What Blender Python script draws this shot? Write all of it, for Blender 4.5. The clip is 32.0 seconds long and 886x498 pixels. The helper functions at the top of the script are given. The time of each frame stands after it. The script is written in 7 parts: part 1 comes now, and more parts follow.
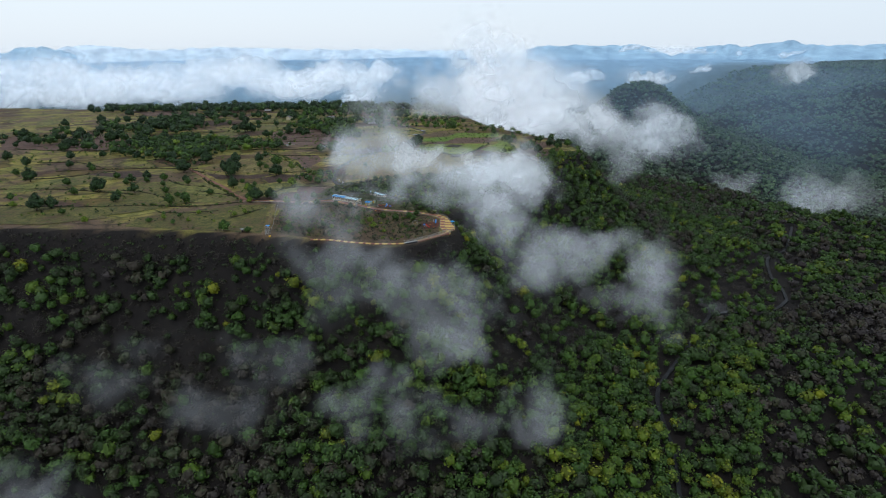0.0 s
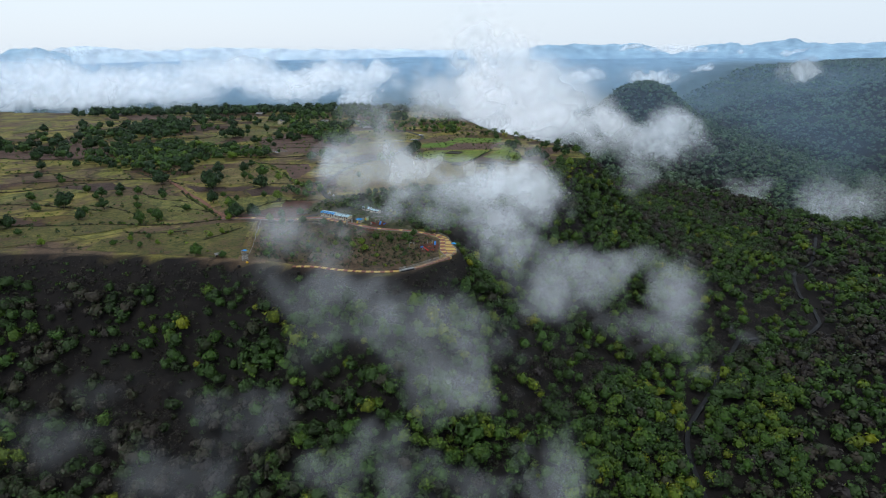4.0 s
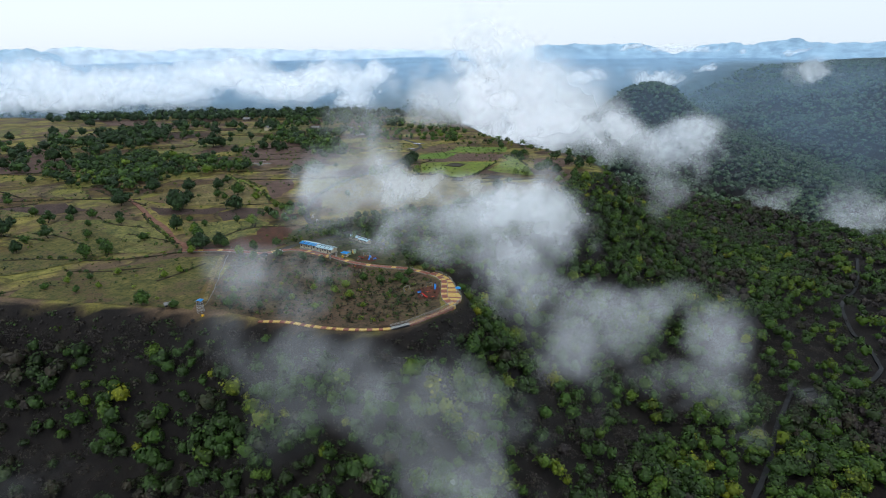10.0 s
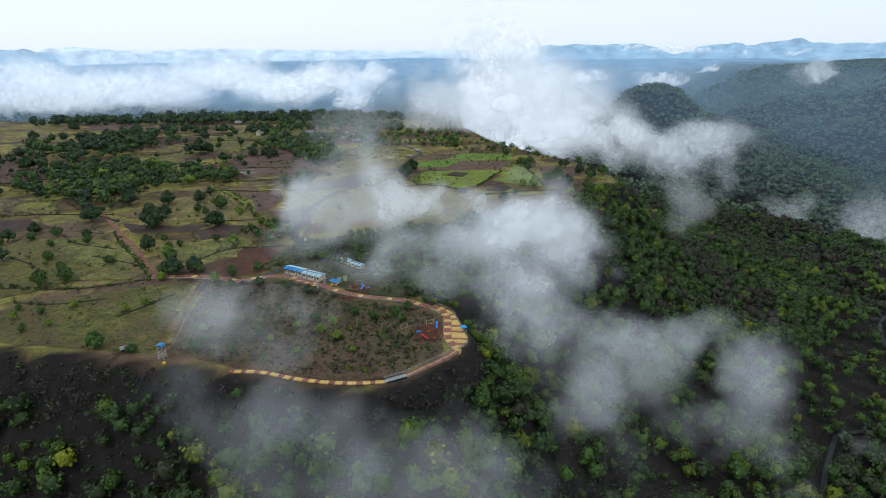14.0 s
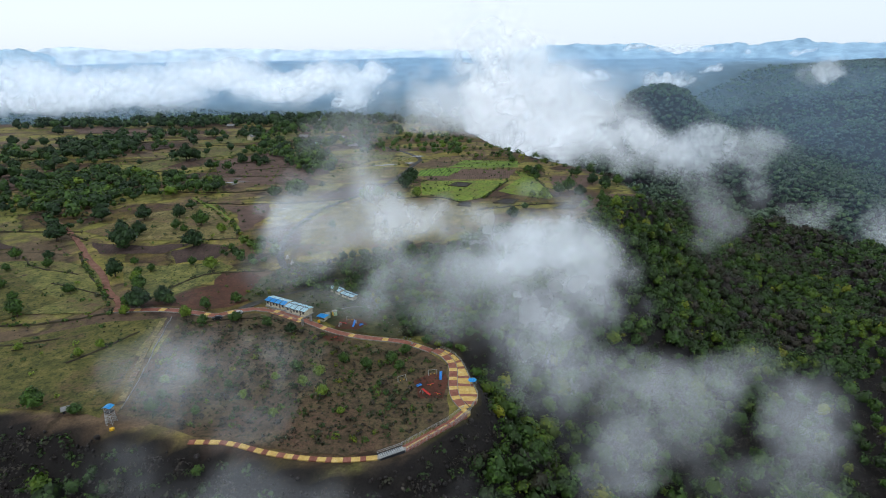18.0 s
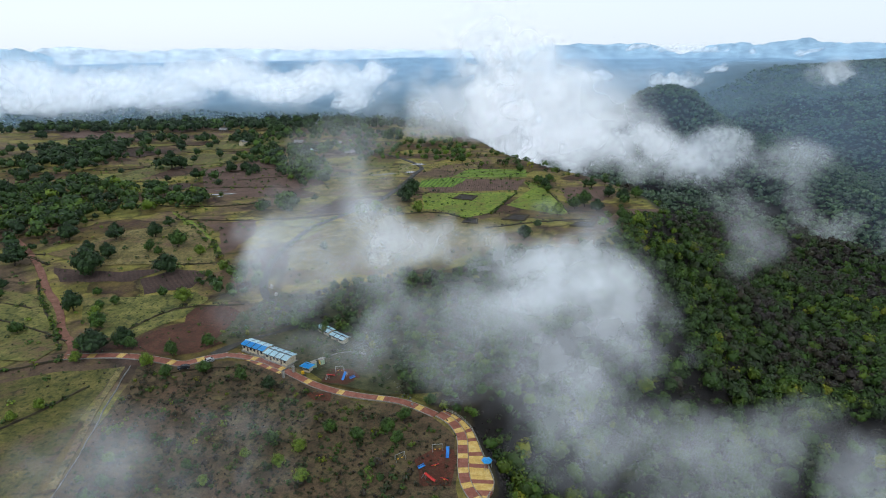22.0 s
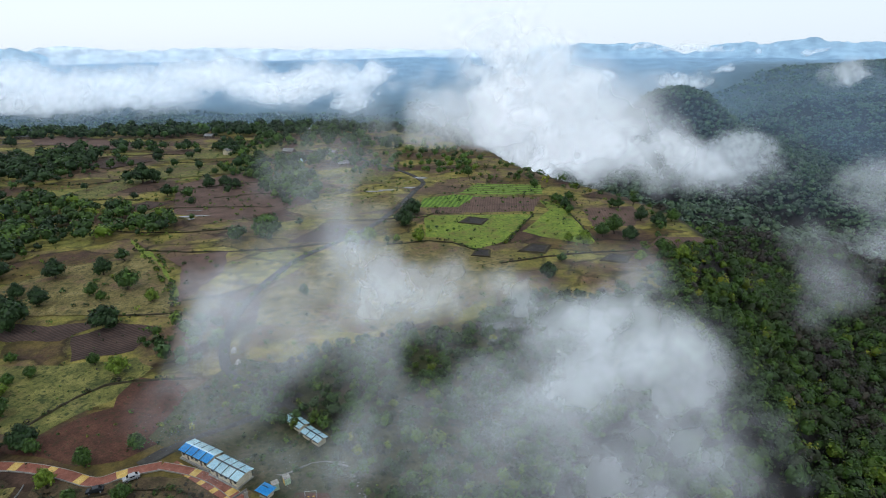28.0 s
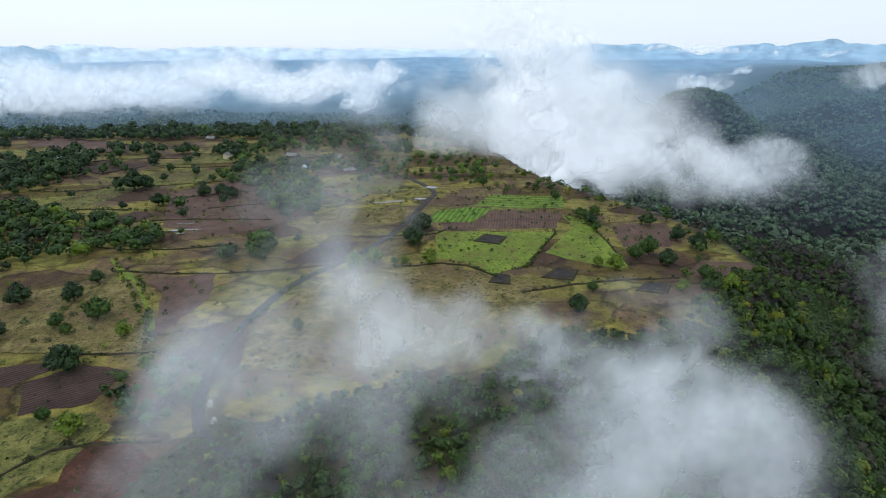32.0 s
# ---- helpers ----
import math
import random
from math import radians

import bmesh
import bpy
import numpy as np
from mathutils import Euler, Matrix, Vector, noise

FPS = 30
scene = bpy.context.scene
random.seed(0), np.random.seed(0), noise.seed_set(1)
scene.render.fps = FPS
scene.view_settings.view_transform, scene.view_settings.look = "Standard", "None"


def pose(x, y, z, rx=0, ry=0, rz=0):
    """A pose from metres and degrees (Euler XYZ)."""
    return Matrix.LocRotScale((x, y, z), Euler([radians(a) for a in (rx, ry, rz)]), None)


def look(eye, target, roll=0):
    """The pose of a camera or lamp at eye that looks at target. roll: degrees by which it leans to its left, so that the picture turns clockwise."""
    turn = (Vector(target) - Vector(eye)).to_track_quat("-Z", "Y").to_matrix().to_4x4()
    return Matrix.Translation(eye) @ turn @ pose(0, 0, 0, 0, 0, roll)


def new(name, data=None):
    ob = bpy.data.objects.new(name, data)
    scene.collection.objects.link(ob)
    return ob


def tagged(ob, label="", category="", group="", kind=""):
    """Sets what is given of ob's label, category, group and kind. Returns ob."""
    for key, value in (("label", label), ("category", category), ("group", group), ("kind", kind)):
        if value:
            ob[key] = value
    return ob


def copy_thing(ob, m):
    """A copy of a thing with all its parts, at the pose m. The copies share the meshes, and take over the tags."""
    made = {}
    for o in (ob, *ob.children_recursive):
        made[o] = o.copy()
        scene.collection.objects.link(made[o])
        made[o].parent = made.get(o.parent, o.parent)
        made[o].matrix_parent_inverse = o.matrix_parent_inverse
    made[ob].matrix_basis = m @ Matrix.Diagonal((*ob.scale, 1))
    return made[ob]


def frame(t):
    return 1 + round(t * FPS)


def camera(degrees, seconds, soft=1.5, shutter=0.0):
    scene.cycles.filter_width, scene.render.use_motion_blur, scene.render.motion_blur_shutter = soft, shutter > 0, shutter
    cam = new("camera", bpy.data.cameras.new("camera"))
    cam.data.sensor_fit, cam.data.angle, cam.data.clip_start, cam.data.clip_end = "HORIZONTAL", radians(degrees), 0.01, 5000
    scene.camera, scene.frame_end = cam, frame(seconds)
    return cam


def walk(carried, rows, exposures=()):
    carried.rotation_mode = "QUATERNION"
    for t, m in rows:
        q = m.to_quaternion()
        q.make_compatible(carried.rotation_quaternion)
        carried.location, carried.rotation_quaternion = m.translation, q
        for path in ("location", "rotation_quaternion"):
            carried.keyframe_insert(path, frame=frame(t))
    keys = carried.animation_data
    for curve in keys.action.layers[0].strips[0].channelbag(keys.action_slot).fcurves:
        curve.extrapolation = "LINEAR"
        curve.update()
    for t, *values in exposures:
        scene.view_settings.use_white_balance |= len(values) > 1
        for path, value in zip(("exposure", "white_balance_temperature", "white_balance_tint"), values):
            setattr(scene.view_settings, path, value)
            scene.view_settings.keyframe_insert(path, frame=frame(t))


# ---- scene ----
cam = camera(74.6, 32.0, 1.0)
PATH = [
    (0, (-1.347, -307.174, 98.543), (-1.289, -305.286, 97.884), -0.3),
    (1, (-1.291, -296.895, 98.5), (-1.232, -295.008, 97.841), -0.4),
    (2, (-1.013, -286.487, 98.409), (-0.954, -284.599, 97.75), -0.4),
    (3, (-0.568, -276.077, 98.499), (-0.51, -274.189, 97.841), -0.5),
    (3.5, (-0.517, -270.755, 98.626), (-0.457, -268.868, 97.967), -0.5),
    (5.5, (0.117, -250.223, 99.498), (0.175, -248.337, 98.837), -0.6),
    (6, (0.208, -245.187, 99.521), (0.268, -243.3, 98.861), -0.6),
    (7, (0.376, -235.04, 99.615), (0.437, -233.153, 98.953), -0.6),
    (8, (0.679, -224.907, 99.492), (0.74, -223.021, 98.831), -0.7),
    (9, (0.612, -215.035, 99.26), (0.675, -213.148, 98.6), -0.7),
    (10, (0.241, -205.332, 99.321), (0.306, -203.446, 98.661), -0.6),
    (11, (0.199, -195.791, 99.305), (0.265, -193.904, 98.646), -0.5),
    (12, (-0.012, -186.186, 99.329), (0.055, -184.3, 98.669), -0.5),
    (13, (0.197, -177.024, 99.388), (0.264, -175.137, 98.729), -0.5),
    (14, (0.287, -167.655, 99.335), (0.354, -165.768, 98.676), -0.6),
    (14.5, (0.284, -162.907, 99.302), (0.35, -161.02, 98.643), -0.6),
    (16.5, (-0.101, -144.052, 99.229), (-0.035, -142.165, 98.57), -0.6),
    (17, (0.008, -139.423, 99.294), (0.075, -137.536, 98.634), -0.6),
    (18, (0.086, -130.399, 99.642), (0.153, -128.513, 98.982), -0.6),
    (19, (0.131, -121.13, 99.948), (0.197, -119.243, 99.289), -0.5),
    (20, (-0.067, -111.981, 100.194), (-0.002, -110.094, 99.535), -0.5),
    (21, (-0.233, -102.059, 100.071), (-0.167, -100.172, 99.411), -0.6),
    (22, (-0.223, -92.374, 100.232), (-0.159, -90.487, 99.571), -0.6),
    (23, (-0.228, -82.536, 100.301), (-0.164, -80.65, 99.639), -0.6),
    (24, (-0.119, -72.793, 100.47), (-0.056, -70.907, 99.806), -0.7),
    (25, (-0.343, -62.991, 100.521), (-0.28, -61.106, 99.857), -0.7),
    (25.5, (-0.557, -57.897, 100.506), (-0.492, -56.012, 99.841), -0.6),
    (27.5, (-0.914, -37.725, 100.114), (-0.85, -35.839, 99.45), -0.6),
    (28, (-0.686, -32.943, 100.038), (-0.624, -31.057, 99.376), -0.6),
    (29, (-0.396, -23.693, 100.009), (-0.335, -21.807, 99.345), -0.6),
    (30, (-0.897, -14.195, 99.929), (-0.836, -12.309, 99.266), -0.5),
    (30.5, (-1.243, -9.259, 99.947), (-1.181, -7.373, 99.284), -0.5),
    (31, (-1.429, -4.792, 99.851), (-1.371, -2.906, 99.189), -0.5),
    (31.5, (-1.552, -0.739, 99.728), (-1.507, 1.148, 99.067), -0.4),
    (32, (-1.758, 2.755, 99.602), (-1.727, 4.642, 98.94), -0.3),
]
walk(cam, [(t, look(eye, target, roll)) for t, eye, target, roll in PATH],
     [(0.0, 0.16, 6100, 6), (6.0, 0.18, 6100, 6), (8.5, 0.29, 6150, 6), (19.0, 0.3, 6150, 6), (32.0, 0.29, 6150, 6)])


# ---- world and light ----
world = bpy.data.worlds.new("overcast_sky")
scene.world = world
world.use_nodes = True
wn = world.node_tree.nodes
wl = world.node_tree.links
wn.clear()
sky = wn.new("ShaderNodeTexSky")
sky.sky_type, sky.sun_disc = "NISHITA", False
sky.sun_elevation, sky.sun_rotation = radians(50), radians(-30)
sky.air_density, sky.dust_density, sky.altitude = 1.0, 3.0, 600
bright = wn.new("ShaderNodeMixRGB")
bright.blend_type = "MULTIPLY"
bright.inputs[0].default_value = 1.0
bright.inputs[2].default_value = (0.10, 0.10, 0.10, 1)
veil = wn.new("ShaderNodeMixRGB")          # a closed layer of bright high cloud over the blue
veil.inputs[0].default_value = 0.86
veil.inputs[2].default_value = (0.76, 0.81, 0.88, 1)
back = wn.new("ShaderNodeBackground")
back.inputs[1].default_value = 1.0
wout = wn.new("ShaderNodeOutputWorld")
wl.new(sky.outputs[0], bright.inputs[1])
wl.new(bright.outputs[0], veil.inputs[1])
wl.new(veil.outputs[0], back.inputs[0])
wl.new(back.outputs[0], wout.inputs[0])

sun = new("sun", bpy.data.lights.new("sun", "SUN"))
sun.data.energy, sun.data.angle, sun.data.color = 0.7, radians(18), (1.0, 0.96, 0.9)
sun.matrix_world = look((0, 0, 400), (110, 190, 0))
scene.cycles.transparent_max_bounces = 64


# ---- numbers ----
def hashed(ix, iy, iz, seed):
    n = ix.astype(np.int64) * 374761393 + iy.astype(np.int64) * 668265263 + iz.astype(np.int64) * 2147483647 + seed * 1274126177
    n = (n ^ (n >> 13)) * 1103515245
    n = n ^ (n >> 16)
    return ((n * 60493) & 0xFFFF) / 65535.0


def value_noise(x, y, z, seed=0):
    x, y, z = np.broadcast_arrays(np.asarray(x, float), np.asarray(y, float), np.asarray(z, float))
    ix, iy, iz = np.floor(x), np.floor(y), np.floor(z)
    fx, fy, fz = x - ix, y - iy, z - iz
    fx, fy, fz = (f * f * (3 - 2 * f) for f in (fx, fy, fz))
    total = 0
    for a in (0, 1):
        for b in (0, 1):
            for c in (0, 1):
                w = (fx if a else 1 - fx) * (fy if b else 1 - fy) * (fz if c else 1 - fz)
                total = total + w * hashed(ix + a, iy + b, iz + c, seed)
    return total


def fbm(x, y, z=0.0, octaves=4, seed=0):
    total, amp, norm = 0, 1.0, 0
    for o in range(octaves):
        total = total + amp * value_noise(x * 2 ** o, y * 2 ** o, np.asarray(z) * 2 ** o, seed + o)
        norm += amp
        amp *= 0.5
    return total / norm


def smooth(a, b, v):
    t = np.clip((np.asarray(v, float) - a) / (b - a), 0, 1)
    return t * t * (3 - 2 * t)


# ---- the lie of the land ----
EDGE = [(-1100, 95), (-420, 55), (-190, 31), (-160, 29), (-123, 21), (-91, 14), (-66, 6), (-44, -2), (-21, -9), (-5, -3),
        (9, 12), (18, 26), (16, 40), (12, 52), (26, 76), (48, 100), (75, 122), (99, 145), (105, 172), (124, 212), (153, 252),
        (156, 310), (140, 358), (110, 410), (80, 478), (60, 600), (40, 720), (-20, 770), (-170, 790), (-400, 780), (-560, 770), (-1100, 900)]


MESA = [(1660, 2200), (1720, 1880), (1960, 1700), (2400, 1500), (3400, 1700), (3400, 3000), (2400, 2900), (1880, 2560)]


def inside(x, y, poly):
    hit = np.zeros(np.shape(x), bool)
    for (x0, y0), (x1, y1) in zip(poly, poly[1:] + poly[:1]):
        if y0 != y1:
            cross = ((y0 > y) != (y1 > y)) & (x < (x1 - x0) * (y - y0) / (y1 - y0) + x0)
            hit ^= cross
    return hit


def beyond(x, y, poly):
    """Metres outside the polygon's edge; negative within."""
    best = np.full(np.shape(x), 1e9)
    for (x0, y0), (x1, y1) in zip(poly, poly[1:] + poly[:1]):
        dx, dy = x1 - x0, y1 - y0
        t = np.clip(((x - x0) * dx + (y - y0) * dy) / (dx * dx + dy * dy), 0, 1)
        best = np.minimum(best, np.hypot(x - x0 - t * dx, y - y0 - t * dy))
    return np.where(inside(x, y, poly), -best, best)


def height(x, y):
    x, y = np.asarray(x, float), np.asarray(y, float)
    d = beyond(x, y, EDGE)
    top = -5 + 4 * smooth(90, 260, y) + 2.2 * (fbm(x / 90, y / 90, 0, 3, 5) - 0.5) * smooth(20, 120, -d) * smooth(120, 200, y)
    top = top - 4.0 * smooth(500, 760, y)
    out = np.maximum(d, 0)
    wob = out * (1 + 0.5 * (fbm(x / 45, y / 45, 0, 3, 9) - 0.5) * smooth(0, 40, out))
    fall = np.interp(wob, [0, 2, 6, 25, 50, 100, 180, 260, 400, 700, 1000], [0, 4, 11, 33, 60, 78, 86, 92, 130, 225, 280])
    fall = fall + 20 * smooth(20, -120, y) * smooth(30, 160, out)
    gully = (fbm(x / 130, y / 130, 0, 4, 21) - 0.5) * 2
    z = top - fall + gully * 16 * smooth(25, 120, out) + (fbm(x / 420, y / 420, 0, 4, 33) - 0.5) * 150 * smooth(350, 900, out)
    # the wooded ridge that runs on from the plateau to the flat-topped hill
    along = np.clip(((x - 120) * 530 + (y - 470) * 910) / (530 ** 2 + 910 ** 2), 0, 1)
    off = np.hypot(x - 120 - along * 530, y - 470 - along * 910)
    z = np.maximum(z, -70 - 60 * np.sin(along * np.pi) - off * 0.42 + gully * 12 * smooth(20, 120, out))
    hill = np.hypot((x - 622) / 1.0, (y - 1400) / 1.7)
    z = np.maximum(z, np.interp(hill, [0, 25, 58, 85, 140, 250, 700], [-7, -10, -22, -50, -96, -150, -300]) + gully * 14 * smooth(70, 200, hill))
    # right-hand mountains behind the valley, and the far country that climbs to the skyline
    r = np.hypot(x, y)
    range_d = np.hypot((x - 2900) / 1.1, (y - 2900) / 1.0) - 1150
    z = np.maximum(z, np.interp(range_d, [-100, 0, 60, 240, 300, 620, 680, 1150], [0, -8, -45, -85, -125, -165, -195, -240]) - 6 + gully * 44 * smooth(-60, 200, range_d) + 6 * gully + (fbm(x / 330, y / 330, 0, 4, 61) - 0.5) * 250 * smooth(-40, 350, range_d))
    mesa = beyond(x, y, MESA)
    z = np.maximum(z, np.interp(mesa, [-200, 0, 30, 130, 160, 300, 340, 600, 1000], [16, 8, -16, -55, -82, -128, -160, -215, -320]) + gully * 18 * smooth(0, 120, mesa) + (fbm(x / 300, y / 300, 0, 4, 63) - 0.5) * 110 * smooth(60, 320, mesa))
    far = smooth(2700, 4600, r)
    ridges = (fbm(x / 900, y / 500, 0, 5, 51) - 0.5) * 2
    base = -235 + 245 * far + ridges * 75 * smooth(1500, 2600, r) * (1 - 0.8 * smooth(3600, 4600, r))
    return np.maximum(z, base)


def ground_at(x, y):
    return float(height(np.array([x]), np.array([y]))[0])


# ---- materials ----
def material(name, rough=0.8, metal=0.0):
    m = bpy.data.materials.new(name)
    m.use_nodes = True
    nt = m.node_tree
    b = nt.nodes["Principled BSDF"]
    b.inputs["Roughness"].default_value, b.inputs["Metallic"].default_value = rough, metal
    b.inputs["Specular IOR Level"].default_value = 0.25
    return m, nt, b


def noise_node(nt, scale, detail=4, rough=0.6, coords=None):
    n = nt.nodes.new("ShaderNodeTexNoise")
    n.inputs["Scale"].default_value, n.inputs["Detail"].default_value, n.inputs["Roughness"].default_value = scale, detail, rough
    if coords:
        nt.links.new(coords, n.inputs["Vector"])
    return n


def ramp(nt, source, stops):
    r = nt.nodes.new("ShaderNodeValToRGB")
    e = r.color_ramp.elements
    while len(e) < len(stops):
        e.new(0.5)
    for el, (p, c) in zip(e, stops):
        el.position, el.color = p, (*c, 1)
    nt.links.new(source, r.inputs[0])
    return r


def mix(nt, fac, a, b, kind="MIX"):
    m = nt.nodes.new("ShaderNodeMixRGB")
    m.blend_type = kind
    for i, v in enumerate((fac, a, b)):
        if hasattr(v, "links"):
            nt.links.new(v, m.inputs[i])
        elif i == 0:
            m.inputs[0].default_value = v
        else:
            m.inputs[i].default_value = (*v, 1)
    return m


def bump(nt, b, source, strength, distance):
    n = nt.nodes.new("ShaderNodeBump")
    n.inputs["Strength"].default_value, n.inputs["Distance"].default_value = strength, distance
    nt.links.new(source, n.inputs["Height"])
    nt.links.new(n.outputs[0], b.inputs["Normal"])


def place(nt):
    return nt.nodes.new("ShaderNodeNewGeometry").outputs["Position"]


def surface(name, dark, mid, light, coarse, fine, rough=0.85, relief=0.3, depth=0.05, metal=0.0):
    """A surface of three tones, mottled at two scales, with fine relief."""
    m, nt, b = material(name, rough, metal)
    p = place(nt)
    big, small = noise_node(nt, coarse, 5, 0.6, p), noise_node(nt, fine, 4, 0.7, p)
    c = ramp(nt, big.outputs[0], [(0.3, dark), (0.5, mid), (0.72, light)])
    s = ramp(nt, small.outputs[0], [(0.3, (0.6, 0.6, 0.6)), (0.7, (1.25, 1.25, 1.25))])
    nt.links.new(mix(nt, 1.0, c.outputs[0], s.outputs[0], "MULTIPLY").outputs[0], b.inputs["Base Color"])
    bump(nt, b, small.outputs[0], relief, depth)
    return m


def ground_material():
    """Dry grass and bare soil on the plateau, dark leaf litter and rock on the slopes."""
    m, nt, b = material("plateau_and_slope", 0.95)
    p = place(nt)
    big, mid, fine = noise_node(nt, 0.02, 5, 0.65, p), noise_node(nt, 0.14, 6, 0.7, p), noise_node(nt, 1.3, 4, 0.7, p)
    grass = ramp(nt, mid.outputs[0], [(0.32, (0.06, 0.055, 0.018)), (0.5, (0.135, 0.118, 0.03)), (0.68, (0.215, 0.17, 0.055))])
    soil = ramp(nt, mid.outputs[0], [(0.3, (0.05, 0.033, 0.024)), (0.7, (0.122, 0.078, 0.054))])
    pick = ramp(nt, big.outputs[0], [(0.46, (0, 0, 0)), (0.56, (1, 1, 1))])
    land = mix(nt, pick.outputs[0], grass.outputs[0], soil.outputs[0])
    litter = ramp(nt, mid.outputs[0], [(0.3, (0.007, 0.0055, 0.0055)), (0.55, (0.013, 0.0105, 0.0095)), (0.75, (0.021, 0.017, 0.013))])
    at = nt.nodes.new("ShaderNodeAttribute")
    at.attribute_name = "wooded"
    bent = nt.nodes.new("ShaderNodeVectorMath")
    bent.operation = "MULTIPLY_ADD"
    nt.links.new(big.outputs[1], bent.inputs[0])
    bent.inputs[1].default_value = (34, 34, 0)
    nt.links.new(p, bent.inputs[2])
    flat = nt.nodes.new("ShaderNodeVectorMath")
    flat.operation = "MULTIPLY"
    flat.inputs[1].default_value = (0.022, 0.036, 0.0)
    nt.links.new(bent.outputs[0], flat.inputs[0])
    plots, edges = nt.nodes.new("ShaderNodeTexVoronoi"), nt.nodes.new("ShaderNodeTexVoronoi")
    edges.feature = "DISTANCE_TO_EDGE"
    for v in (plots, edges):
        v.inputs["Scale"].default_value = 1.0
        nt.links.new(flat.outputs[0], v.inputs["Vector"])
    own = nt.nodes.new("ShaderNodeSeparateColor")
    nt.links.new(plots.outputs["Color"], own.inputs[0])
    tone = ramp(nt, own.outputs[0], [(0.0, (0.62, 0.5, 0.52)), (0.28, (0.7, 0.6, 0.5)), (0.3, (1.0, 1.0, 0.9)), (0.6, (1.35, 1.35, 1.1)), (0.62, (1.0, 1.15, 0.9)), (1.0, (1.5, 1.45, 1.2))])
    land = mix(nt, 0.9, land.outputs[0], tone.outputs[0], "MULTIPLY")
    bund = ramp(nt, edges.outputs[0], [(0.015, (0.4, 0.42, 0.36)), (0.045, (1, 1, 1))])
    land = mix(nt, 0.85, land.outputs[0], bund.outputs[0], "MULTIPLY")
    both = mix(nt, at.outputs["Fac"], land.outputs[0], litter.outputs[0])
    s = ramp(nt, fine.outputs[0], [(0.3, (0.6, 0.6, 0.6)), (0.7, (1.3, 1.3, 1.3))])
    nt.links.new(mix(nt, 1.0, both.outputs[0], s.outputs[0], "MULTIPLY").outputs[0], b.inputs["Base Color"])
    bump(nt, b, fine.outputs[0], 0.6, 0.3)
    return m


def hazed_distance_material(name, near, far, r0, r1, glow=0.5):
    """The plain distance: haze painted as a blue that grows with depth, with a weak glow added."""
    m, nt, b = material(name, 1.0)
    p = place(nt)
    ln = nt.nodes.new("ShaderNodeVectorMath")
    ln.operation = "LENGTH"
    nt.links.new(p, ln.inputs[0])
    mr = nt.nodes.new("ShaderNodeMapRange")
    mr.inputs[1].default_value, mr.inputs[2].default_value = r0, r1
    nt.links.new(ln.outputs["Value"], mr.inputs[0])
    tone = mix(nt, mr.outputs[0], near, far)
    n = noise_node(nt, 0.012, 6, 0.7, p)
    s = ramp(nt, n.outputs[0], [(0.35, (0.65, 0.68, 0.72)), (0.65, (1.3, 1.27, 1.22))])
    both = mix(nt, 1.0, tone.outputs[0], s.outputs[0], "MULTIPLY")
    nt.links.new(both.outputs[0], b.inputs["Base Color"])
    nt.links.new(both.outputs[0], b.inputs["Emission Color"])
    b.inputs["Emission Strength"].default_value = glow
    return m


def leaf_material(name, stops, gloss=0.6):
    """Leaves whose hue follows each tree's own tint, mottled from clump to clump."""
    m, nt, b = material(name, gloss)
    at = nt.nodes.new("ShaderNodeAttribute")
    at.attribute_name = "tint"
    c = ramp(nt, at.outputs["Fac"], stops)
    isl = nt.nodes.new("ShaderNodeNewGeometry").outputs["Random Per Island"]
    s = ramp(nt, isl, [(0.0, (0.55, 0.55, 0.55)), (1.0, (1.4, 1.4, 1.3))])
    nt.links.new(mix(nt, 1.0, c.outputs[0], s.outputs[0], "MULTIPLY").outputs[0], b.inputs["Base Color"])
    return m


def cloud_material(name, colour, k, scale, detail):
    """Mist: the more droplets, the whiter; thin parts let the land through."""
    m, nt, b = material(name, 1.0)
    at = nt.nodes.new("ShaderNodeAttribute")
    at.attribute_name = "droplets"
    n = noise_node(nt, scale, detail, 0.5, place(nt))
    s = ramp(nt, n.outputs[0], [(0.3, (0.5, 0.5, 0.5)), (0.7, (1.4, 1.4, 1.4))])
    mul = nt.nodes.new("ShaderNodeMath")
    mul.operation = "MULTIPLY"
    nt.links.new(at.outputs["Fac"], mul.inputs[0])
    nt.links.new(s.outputs[0], mul.inputs[1])
    kk = nt.nodes.new("ShaderNodeMath")
    kk.operation, kk.use_clamp = "MULTIPLY", True
    kk.inputs[1].default_value = k
    nt.links.new(mul.outputs[0], kk.inputs[0])
    up = nt.nodes.new("ShaderNodeCombineXYZ")
    up.inputs[2].default_value = 1.0
    down = nt.nodes.new("ShaderNodeCombineXYZ")
    down.inputs[2].default_value = -1.0
    dif, tra, clear = (nt.nodes.new("ShaderNodeBsdf" + s) for s in ("Diffuse", "Translucent", "Transparent"))
    dif.inputs["Color"].default_value = tra.inputs["Color"].default_value = (*colour, 1)
    nt.links.new(up.outputs[0], dif.inputs["Normal"])
    nt.links.new(down.outputs[0], tra.inputs["Normal"])
    body, whole = nt.nodes.new("ShaderNodeAddShader"), nt.nodes.new("ShaderNodeMixShader")
    nt.links.new(dif.outputs[0], body.inputs[0])
    nt.links.new(tra.outputs[0], body.inputs[1])
    nt.links.new(kk.outputs[0], whole.inputs[0])
    nt.links.new(clear.outputs[0], whole.inputs[1])
    nt.links.new(body.outputs[0], whole.inputs[2])
    nt.links.new(whole.outputs[0], nt.nodes["Material Output"].inputs[0])
    return m


